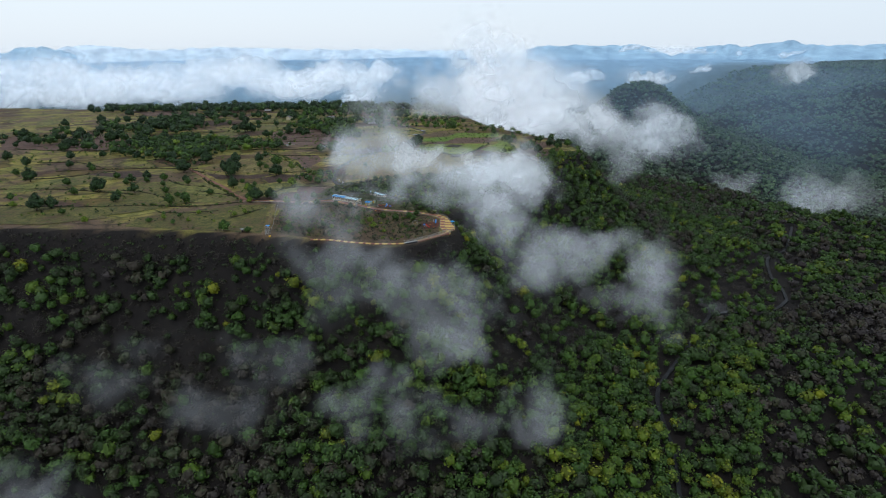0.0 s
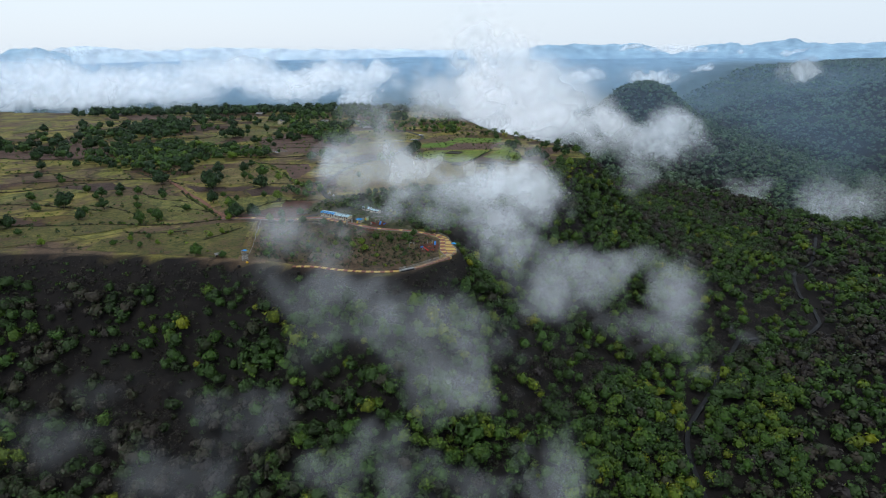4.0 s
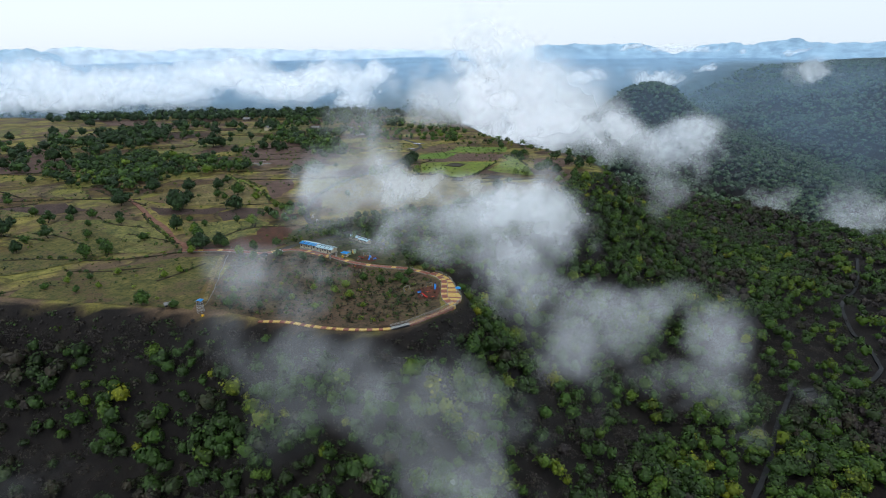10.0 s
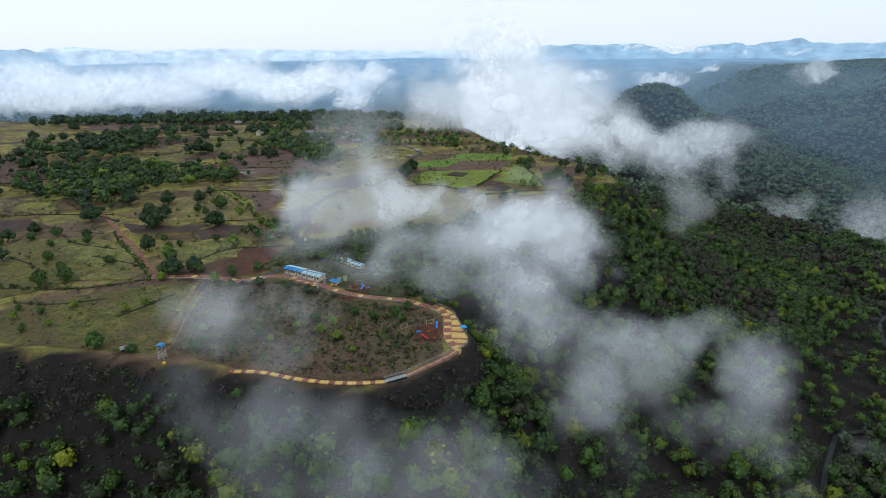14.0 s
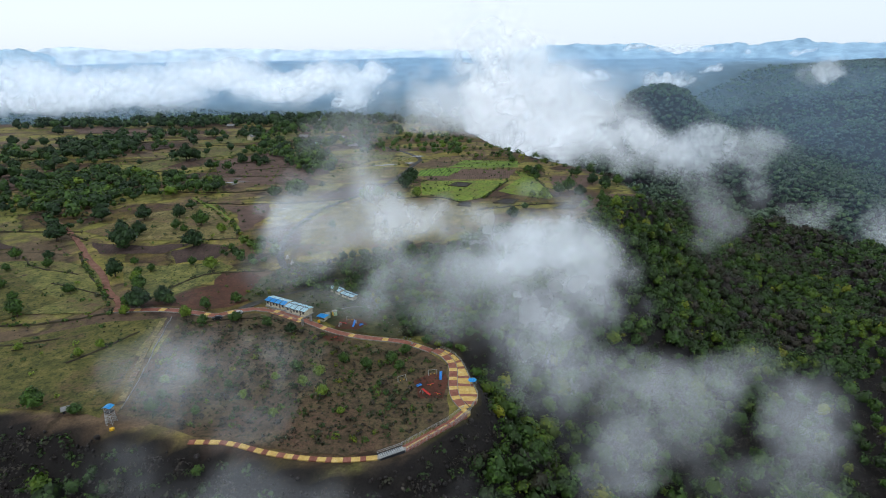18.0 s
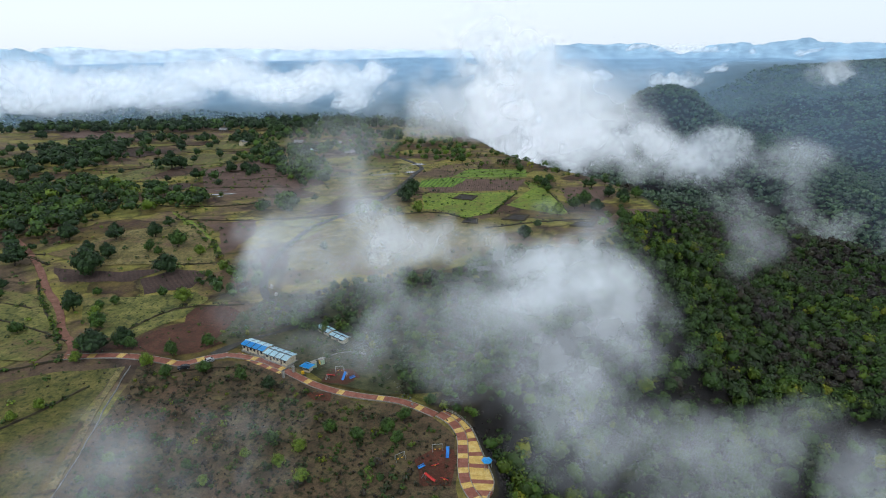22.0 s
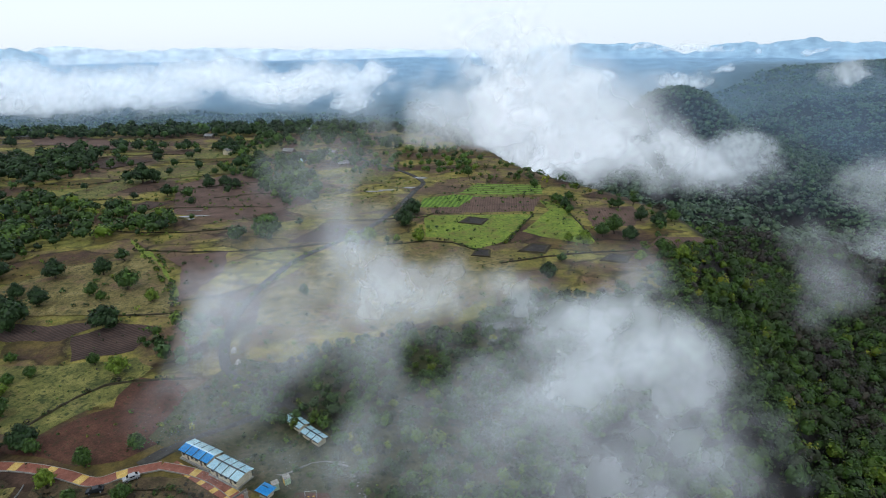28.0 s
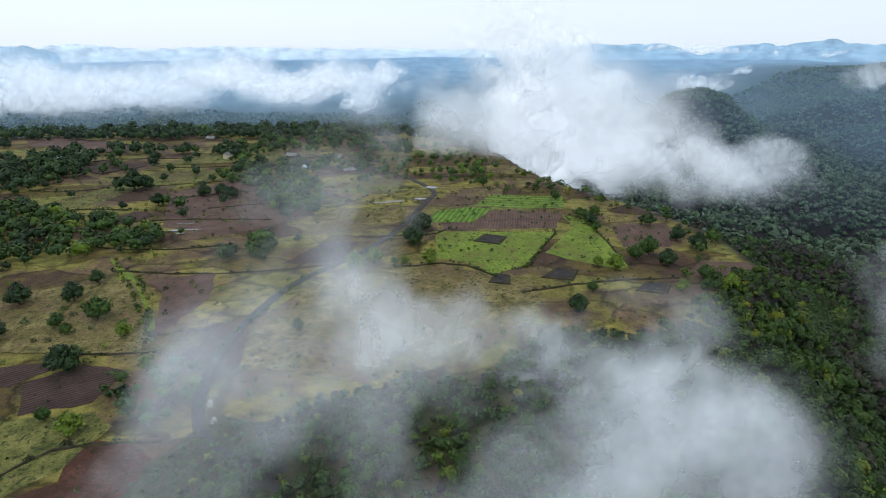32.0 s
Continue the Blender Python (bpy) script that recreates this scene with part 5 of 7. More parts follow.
bund([(-104.5, 91), (-101, 70), (-97, 48), (-93.5, 26)], 0.5, 0.5, RUBBLE, "low pale boundary wall along the scrub", "boundary_wall")
bund([(-101, 89), (-92, 84), (-80, 87), (-66, 88), (-58, 84)], 0.6, 0.7, BUND, "low dark stone wall in the scrub", "boundary_wall")
bund([(-22, 94), (-30, 97), (-38, 91), (-42, 92)], 0.6, 0.8, RUBBLE, "low pale yard wall", "boundary_wall")


# ---- buildings ----
def cabin(m, length, depth, front_roof, back_roof, label, bays=4, doors=2, wall=2.6):
    """A row cabin of panels under a low ridged roof; its front lies along local x."""
    t = thing("row_cabin", m, label, "cabin", "row cabins")
    rise = 0.55 if wall > 2.3 else 0.35
    bm = bmesh.new()
    block(bm, -0.3, length + 0.3, -0.5, depth + 0.3, -0.5, 0.18)
    part("plinth", bm, KERB, t)
    openings = []
    for k in range(doors):
        c = length * (k + 0.5) / doors
        openings += [(c - 0.45, c + 0.45, 0.18, min(2.1, wall - 0.15), "door"), (c - 2.2, c - 1.2, 1.0, min(2.0, wall - 0.2), "window"), (c + 1.2, c + 2.2, 1.0, min(2.0, wall - 0.2), "window")]
    openings.sort()
    bm = bmesh.new()
    x = 0.0
    for x0, x1, z0, z1, _ in openings:
        block(bm, x, x0, 0, 0.14, 0.18, wall)
        if z0 > 0.3:
            block(bm, x0, x1, 0, 0.14, 0.18, z0)
        block(bm, x0, x1, 0, 0.14, z1, wall)
        x = x1
    block(bm, x, length, 0, 0.14, 0.18, wall)
    part("front_wall", bm, WALL_CREAM, t)
    bm = bmesh.new()
    block(bm, 0, length, depth - 0.14, depth, 0.18, wall)
    part("back_wall", bm, WALL_CREAM, t)
    for x0 in (0, length - 0.14):
        bm = bmesh.new()
        prof = [(0.14, 0.18), (depth - 0.14, 0.18), (depth - 0.14, wall), (depth / 2, wall + rise - 0.08), (0.14, wall)]
        a, b = [bm.verts.new((x0, y, z)) for y, z in prof], [bm.verts.new((x0 + 0.14, y, z)) for y, z in prof]
        bm.faces.new(a[::-1])
        bm.faces.new(b)
        for i in range(5):
            bm.faces.new((a[i], a[(i + 1) % 5], b[(i + 1) % 5], b[i]))
        bmesh.ops.recalc_face_normals(bm, faces=bm.faces[:])
        part("end_wall", bm, WALL_CREAM, t)
    for x0, x1, z0, z1, kind in openings:
        bm = bmesh.new()
        if kind == "door":
            block(bm, x0 + 0.05, x1 - 0.05, 0.06, 0.11, z0, z1 - 0.05)
            d = part("door", bm, DOOR_WOOD, t)
            bm = bmesh.new()
            block(bm, x1 - 0.2, x1 - 0.12, 0.0, 0.06, z0 + 0.9, z0 + 1.05)
            part("handle", bm, STEEL_PALE, d)
        else:
            block(bm, x0 + 0.06, x1 - 0.06, 0.07, 0.1, z0 + 0.06, z1 - 0.06)
            w = part("window", bm, WINDOW, t)
            bm = bmesh.new()
            for q in ((x0, x0 + 0.07, z0, z1), (x1 - 0.07, x1, z0, z1), (x0 + 0.07, x1 - 0.07, z0, z0 + 0.07), (x0 + 0.07, x1 - 0.07, z1 - 0.07, z1), ((x0 + x1) / 2 - 0.03, (x0 + x1) / 2 + 0.03, z0 + 0.07, z1 - 0.07)):
                block(bm, q[0], q[1], -0.03, 0.07, q[2], q[3])
            part("frame", bm, STEEL_DARK, w)
    over = 0.55
    w = (length + 2 * over) / bays
    for side, mat in ((0, front_roof), (1, back_roof)):
        for k in range(bays):
            bm = bmesh.new()
            n = 7
            for i in range(n):                     # ribbed sheet
                xa, xb = -over + w * k + w * i / n + 0.01, -over + w * k + w * (i + 1) / n - 0.01
                xm = (xa + xb) / 2
                e, r = (-over, depth / 2) if side == 0 else (depth + over, depth / 2)
                ze, zr = wall - 0.1, wall + rise
                up = [bm.verts.new(p) for p in ((xa, e, ze), (xm, e, ze + 0.06), (xb, e, ze), (xb, r, zr), (xm, r, zr + 0.06), (xa, r, zr))]
                bm.faces.new((up[0], up[1], up[4], up[5]))
                bm.faces.new((up[1], up[2], up[3], up[4]))
            bmesh.ops.solidify(bm, geom=bm.faces[:], thickness=0.03)
            part("roof_sheet", bm, mat, t)
    for k in range(1, bays):
        bm = bmesh.new()
        x0 = -over + w * k
        vs = [(x0 - 0.16, -over - 0.02, wall - 0.02), (x0 + 0.16, -over - 0.02, wall - 0.02), (x0 + 0.16, depth / 2, wall + rise + 0.09), (x0 - 0.16, depth / 2, wall + rise + 0.09),
              (x0 - 0.16, depth + over, wall - 0.02), (x0 + 0.16, depth + over, wall - 0.02)]
        v = [bm.verts.new(p) for p in vs]
        bm.faces.new((v[0], v[1], v[2], v[3]))
        bm.faces.new((v[3], v[2], v[5], v[4]))
        bmesh.ops.solidify(bm, geom=bm.faces[:], thickness=-0.08)
        part("roof_rib", bm, STEEL_DARK, t, "dark seam over the roof sheets")
    bm = bmesh.new()
    block(bm, -over, length + over, depth / 2 - 0.16, depth / 2 + 0.16, wall + rise - 0.02, wall + rise + 0.12)
    part("ridge_cap", bm, STEEL_DARK if front_roof is ROOF_PALE and doors else ROOF_PALE, t)
    for y0 in (-over - 0.06, depth + over - 0.04):
        bm = bmesh.new()
        block(bm, -over, length + over, y0, y0 + 0.1, wall - 0.26, wall - 0.04)
        part("eaves_board", bm, STEEL_DARK, t)
    return t


def gz(x, y):
    return ground_at(x, y)


cabin(pose(-67.6, 99.6, gz(-63, 98) + 0.35, 0, 0, -31.5), 10.3, 4.4, ROOF_BLUE, ROOF_PALE, "cream row cabin with a bright blue ribbed roof")
cabin(pose(-57.6, 92.6, gz(-53, 90) + 0.35, 0, 0, -33), 10.3, 4.6, ROOF_PALE, ROOF_PALE, "cream row cabin with a pale blue panelled roof")
cabin(pose(-42.6, 113.2, gz(-39, 111) + 0.1, 0, 0, -44), 6.9, 2.7, ROOF_PALE, ROOF_PALE, "small low cabin with a pale blue sheet roof", 3, 1, 2.15)
cabin(pose(-36.4, 106.6, gz(-32, 103) + 0.1, 0, 0, -42), 6.9, 2.7, ROOF_PALE, ROOF_PALE, "small low cabin with a pale blue sheet roof", 3, 1, 2.15)


def apron():
    """Banded paving between the cabins and the walkway."""
    t = tagged(new("pavement"), "red and yellow banded forecourt before the cabins", "forecourt", kind="structure")
    a0, a1, b0, b1 = Vector((-68.6, 98.4)), Vector((-48.6, 84.6)), Vector((-70, 96.4)), Vector((-50.6, 82.6))
    z = gz(-60, 92) + 0.24
    n = 14
    for i in range(n):
        bm = bmesh.new()
        slab(bm, a0.lerp(a1, i / n), b0.lerp(b1, i / n), b0.lerp(b1, (i + 0.97) / n), a0.lerp(a1, (i + 0.97) / n), z, z)
        part("paving_section", bm, PAVE_YELLOW if i % 3 == 1 else PAVE_RED, t)


apron()


def kiosk():
    t = thing("ticket_kiosk", pose(-41.2, 84.3, gz(-41, 84), 0, 0, -31), "small kiosk with a bright blue roof", "kiosk")
    bm = bmesh.new()
    block(bm, -1.5, 1.5, -1.0, 1.2, -0.3, 0.15)
    part("plinth", bm, KERB, t)
    for x0, x1, y0, y1, h in ((-1.4, -1.28, -0.9, 1.1, 2.3), (1.28, 1.4, -0.9, 1.1, 2.3), (-1.28, 1.28, 0.98, 1.1, 2.3), (-1.28, 1.28, -0.9, -0.78, 1.05)):
        bm = bmesh.new()
        block(bm, x0, x1, y0, y1, 0.15, h)
        part("wall_panel", bm, WALL_CREAM, t)
    bm = bmesh.new()
    block(bm, -1.5, 1.5, -1.2, -0.7, 1.05, 1.13)
    part("counter", bm, DOOR_WOOD, t)
    bm = bmesh.new()
    v = [bm.verts.new(p) for p in ((-2.1, -1.7, 2.2), (2.1, -1.7, 2.2), (2.1, 1.7, 2.2), (-2.1, 1.7, 2.2), (-0.9, 0, 3.0), (0.9, 0, 3.0))]
    for f in ((0, 1, 5, 4), (1, 2, 5), (2, 3, 4, 5), (3, 0, 4)):
        bm.faces.new([v[i] for i in f])
    bmesh.ops.solidify(bm, geom=bm.faces[:], thickness=0.06)
    r = part("roof", bm, ROOF_BLUE, t, "bright blue hipped sheet roof")
    bm = bmesh.new()
    block(bm, -0.95, 0.95, -0.08, 0.08, 2.96, 3.08)
    part("ridge_cap", bm, STEEL_DARK, r)
    # water tank on a stand in front
    t2 = thing("water_tank", pose(-42.4, 81.9, gz(-42, 82)), "yellow plastic water tank on a low stand", "tank")
    bm = bmesh.new()
    bmesh.ops.create_cone(bm, cap_ends=True, segments=16, radius1=0.55, radius2=0.5, depth=0.9, matrix=Matrix.Translation((0, 0, 0.85)))
    bmesh.ops.create_cone(bm, cap_ends=True, segments=16, radius1=0.5, radius2=0.2, depth=0.2, matrix=Matrix.Translation((0, 0, 1.4)))
    part("tank", bm, PAINT_YELLOW, t2)
    bm = bmesh.new()
    block(bm, -0.5, 0.5, -0.5, 0.5, -0.1, 0.4)
    part("stand", bm, STEEL_DARK, t2)
    for x, y in ((-39.4, 86.4), (-37.0, 88.4)):
        t3 = thing("toilet_booth", pose(x, y, gz(x, y), 0, 0, -60), "pale green booth with yellow door panels", "booth", "toilet booths")
        bm = bmesh.new()
        block(bm, -0.8, 0.8, -0.75, 0.75, -0.2, 2.2)
        bmesh.ops.bevel(bm, geom=bm.edges[:], offset=0.04, segments=1, affect="EDGES")
        part("body", bm, PAINT_GREEN, t3)
        for dx in (-0.4, 0.4):
            bm = bmesh.new()
            block(bm, dx - 0.3, dx + 0.3, -0.8, -0.75, 0.1, 1.9)
            part("door", bm, PAINT_YELLOW, t3, "yellow door panel")
        bm = bmesh.new()
        block(bm, -0.9, 0.9, -0.9, 0.85, 2.2, 2.32)
        part("roof", bm, KERB, t3)


kiosk()


def gate():
    t = thing("entrance_gate", pose(-47.2, 81.8, gz(-47, 82), 0, 0, 50), "grey entrance gate over the walkway", "gate")
    for x in (-2.1, 2.1):
        bm = bmesh.new()
        block(bm, x - 0.35, x + 0.35, -0.4, 0.4, -0.3, 2.3)
        block(bm, x - 0.45, x + 0.45, -0.5, 0.5, 2.3, 2.45)
        part("pillar", bm, KERB, t)
    bm = bmesh.new()
    block(bm, -2.5, 2.5, -0.12, 0.12, 2.62, 3.1)
    part("beam", bm, RUBBLE, t)
    for x in (-2.1, 2.1):
        bm = bmesh.new()
        block(bm, x - 0.08, x + 0.08, -0.08, 0.08, 2.45, 2.62)
        part("bracket", bm, STEEL_DARK, t)


gate()


def bar(bm, a, b, r):
    a, b = Vector(a), Vector(b)
    d = b - a
    m = Matrix.Translation((a + b) / 2) @ d.to_track_quat("Z", "Y").to_matrix().to_4x4()
    bmesh.ops.create_cone(bm, cap_ends=True, segments=6, radius1=r, radius2=r, depth=d.length, matrix=m)


def watchtower():
    t = thing("watchtower", pose(-93.6, 19.4, gz(-93.6, 19.4), 0, 0, -12) @ Matrix.Diagonal((0.7, 0.7, 0.7, 1)), "grey lattice watchtower with a blue roof", "tower")
    feet = [(-1.6, -1.6), (1.6, -1.6), (1.6, 1.6), (-1.6, 1.6)]
    top = [(x * 0.72, y * 0.72) for x, y in feet]
    for f, p in zip(feet, top):
        bm = bmesh.new()
        bar(bm, (*f, -0.3), (*p, 8.0), 0.09)
        part("leg", bm, STEEL_PALE, t)
    for z0, z1 in ((0.2, 2.0), (2.0, 3.8), (3.8, 5.4)):
        for i in range(4):
            j = (i + 1) % 4
            q0, q1 = 1 - 0.28 * z0 / 8, 1 - 0.28 * z1 / 8
            for u, v in ((i, j), (j, i)):
                bm = bmesh.new()
                bar(bm, (feet[u][0] * q0, feet[u][1] * q0, z0), (feet[v][0] * q1, feet[v][1] * q1, z1), 0.06)
                part("brace", bm, STEEL_PALE, t)
            bm = bmesh.new()
            bar(bm, (feet[i][0] * q1, feet[i][1] * q1, z1), (feet[j][0] * q1, feet[j][1] * q1, z1), 0.06)
            part("tie", bm, STEEL_PALE, t)
    bm = bmesh.new()
    block(bm, -1.5, 1.5, -1.5, 1.5, 5.4, 5.55)
    part("platform", bm, STEEL_DARK, t)
    for i in range(4):
        j = (i + 1) % 4
        for h in (6.0, 6.5):
            bm = bmesh.new()
            bar(bm, (top[i][0] * 1.08, top[i][1] * 1.08, h), (top[j][0] * 1.08, top[j][1] * 1.08, h), 0.04)
            part("rail", bm, STEEL_PALE, t)
    bm = bmesh.new()
    n = 6
    rows = [[bm.verts.new((-1.9 + 3.8 * i / n, y, 7.7 + 0.5 * math.sin(math.pi * i / n))) for i in range(n + 1)] for y in (-1.7, 1.7)]
    for i in range(n):
        bm.faces.new((rows[0][i], rows[0][i + 1], rows[1][i + 1], rows[1][i]))
    bmesh.ops.solidify(bm, geom=bm.faces[:], thickness=0.07)
    part("roof", bm, ROOF_BLUE, t, "curved bright blue sheet roof")
    for i in range(8):
        bm = bmesh.new()
        block(bm, -0.45, 0.45, -2.9 + 0.12 * i, -2.78 + 0.12 * i, -0.2 + 0.66 * i, -0.12 + 0.66 * i)
        part("tread", bm, STEEL_PALE, t)
    b = thing("crate", pose(-91.6, 15.6, gz(-91.6, 15.6), 0, 0, 20), "yellow crate at the foot of the watchtower", "crate")
    bm = bmesh.new()
    block(bm, -0.6, 0.6, -0.45, 0.45, -0.05, 0.7)
    bmesh.ops.bevel(bm, geom=bm.edges[:], offset=0.05, segments=1, affect="EDGES")
    part("body", bm, PAINT_YELLOW, b)
    for s in (-0.4, 0.4):
        bm = bmesh.new()
        block(bm, s - 0.05, s + 0.05, -0.48, 0.48, -0.02, 0.74)
        part("strap", bm, STEEL_DARK, b)


watchtower()


def parasol():
    z = gz(14.8, 32.5) + 0.42
    t = thing("viewing_shelter", pose(14.9, 32.4, z), "six-sided blue shelter on steel posts", "shelter")
    ring = [(1.5 * math.cos(k * math.pi / 3), 1.5 * math.sin(k * math.pi / 3)) for k in range(6)]
    for k in range(6):
        bm = bmesh.new()
        a, b = ring[k], ring[(k + 1) % 6]
        bm.faces.new([bm.verts.new(p) for p in ((*a, 2.3), (*b, 2.3), (0, 0, 3.1))])
        bmesh.ops.solidify(bm, geom=bm.faces[:], thickness=0.05)
        part("roof_panel", bm, ROOF_BLUE, t)
        if k % 2 == 0:
            bm = bmesh.new()
            bar(bm, (a[0] * 0.8, a[1] * 0.8, 0), (a[0] * 0.8, a[1] * 0.8, 2.45), 0.06)
            part("post", bm, STEEL_PALE, t)
    bm = bmesh.new()
    bmesh.ops.create_cone(bm, cap_ends=True, segments=8, radius1=0.14, radius2=0.02, depth=0.3, matrix=Matrix.Translation((0, 0, 3.2)))
    part("finial", bm, PAINT_YELLOW, t)


parasol()


# ---- play yards ----
def slide(x, y, turn, mat, label):
    t = thing("slide", pose(x, y, gz(x, y) + 0.15, 0, 0, turn), label, "slide", "playground slides")
    bm = bmesh.new()
    pts = [(0, 1.7), (0.5, 1.65), (2.4, 0.45), (3.0, 0.3)]
    for (xa, za), (xb, zb) in zip(pts, pts[1:]):
        v = [bm.verts.new(p) for p in ((xa, -0.4, za + 0.18), (xa, -0.3, za), (xa, 0.3, za), (xa, 0.4, za + 0.18), (xb, -0.4, zb + 0.18), (xb, -0.3, zb), (xb, 0.3, zb), (xb, 0.4, zb + 0.18))]
        for i in range(3):
            bm.faces.new((v[i], v[i + 1], v[i + 5], v[i + 4]))
    bmesh.ops.remove_doubles(bm, verts=bm.verts[:], dist=0.001)
    bmesh.ops.recalc_face_normals(bm, faces=bm.faces[:])
    bmesh.ops.solidify(bm, geom=bm.faces[:], thickness=0.05)
    part("chute", bm, mat, t)
    for yy in (-0.35, 0.35):
        bm = bmesh.new()
        bar(bm, (-0.9, yy, -0.2), (0, yy, 1.75), 0.05)
        part("ladder_rail", bm, STEEL_PALE, t)
        bm = bmesh.new()
        bar(bm, (0.45, yy, -0.2), (0.45, yy, 1.7), 0.05)
        part("leg", bm, STEEL_PALE, t)
    for k in range(5):
        q = (k + 1) / 6
        bm = bmesh.new()
        bar(bm, (-0.9 + 0.9 * q, -0.35, 1.75 * q), (-0.9 + 0.9 * q, 0.35, 1.75 * q), 0.04)
        part("rung", bm, STEEL_PALE, t)


slide(-1.5, 29.3, -25, PAINT_RED, "red playground slide on red earth")
slide(5.0, 39.6, -95, PAINT_BLUE, "blue playground slide on red earth")
slide(-33.5, 78.2, 45, PAINT_RED, "red playground slide on red earth")
slide(-27.6, 80.0, -105, PAINT_BLUE, "blue playground slide on red earth")


def bench(x, y, turn, mat, label):
    t = thing("bench", pose(x, y, gz(x, y) + 0.12, 0, 0, turn), label, "bench", "park benches")
    for k in range(3):
        bm = bmesh.new()
        block(bm, -1.0, 1.0, -0.3 + 0.22 * k, -0.12 + 0.22 * k, 0.42, 0.48)
        part("seat_slat", bm, mat, t)
    for k in range(2):
        bm = bmesh.new()
        block(bm, -1.0, 1.0, 0.34, 0.4, 0.6 + 0.2 * k, 0.74 + 0.2 * k)
        part("back_slat", bm, mat, t)
    for x0 in (-0.8, 0.8):
        bm = bmesh.new()
        block(bm, x0 - 0.05, x0 + 0.05, -0.3, 0.33, 0, 0.42)
        block(bm, x0 - 0.05, x0 + 0.05, 0.33, 0.34, 0, 0.95)
        part("leg", bm, STEEL_DARK, t)


bench(-2.2, 33.4, 35, PAINT_BLUE, "blue slatted bench in the play yard")
bench(-25.2, 78.3, 40, PAINT_BLUE, "blue slatted bench in the play yard")


def swing(x, y, turn, label):
    t = thing("swing_frame", pose(x, y, gz(x, y) + 0.1, 0, 0, turn), label, "swing", "swing frames")
    for s in (-1.4, 1.4):
        for k in (-0.8, 0.8):
            bm = bmesh.new()
            bar(bm, (s, k, -0.2), (s, 0, 2.1), 0.05)
            part("leg", bm, STEEL_PALE, t)
    bm = bmesh.new()
    bar(bm, (-1.5, 0, 2.1), (1.5, 0, 2.1), 0.05)
    part("crossbar", bm, STEEL_PALE, t)
    for s in (-0.6, 0.6):
        bm = bmesh.new()
        block(bm, s - 0.22, s + 0.22, -0.12, 0.12, 0.48, 0.53)
        seat = part("seat", bm, PAINT_YELLOW, t)
        for q in (-0.2, 0.2):
            bm = bmesh.new()
            bar(bm, (s + q, 0, 0.5), (s + q, 0, 2.1), 0.015)
            part("chain", bm, STEEL_DARK, seat)


swing(2.2, 40.2, 5, "pale steel swing frame on red earth")
swing(-8.0, 37.0, 30, "pale steel swing frame in the scrub")
swing(-30.0, 83.0, 5, "pale steel swing frame on red earth")
for x, y, turn in ((1.4, 34.0, 20), (3.6, 28.6, -30), (-34.6, 68.4, 10)):
    t = thing("seesaw", pose(x, y, gz(x, y) + 0.1, 0, 0, turn), "small red and yellow seesaw", "seesaw", "seesaws")
    bm = bmesh.new()
    block(bm, -1.1, 1.1, -0.1, 0.1, 0.45, 0.52)
    part("plank", bm, PAINT_RED, t)
    bm = bmesh.new()
    bmesh.ops.create_cone(bm, cap_ends=True, segments=8, radius1=0.35, radius2=0.08, depth=0.5, matrix=Matrix.Translation((0, 0, 0.2)))
    part("base", bm, PAINT_YELLOW, t)
    for s in (-1.0, 1.0):
        bm = bmesh.new()
        bar(bm, (s * 0.8, 0, 0.5), (s * 0.8, 0, 0.8), 0.03)
        part("handle", bm, STEEL_DARK, t)


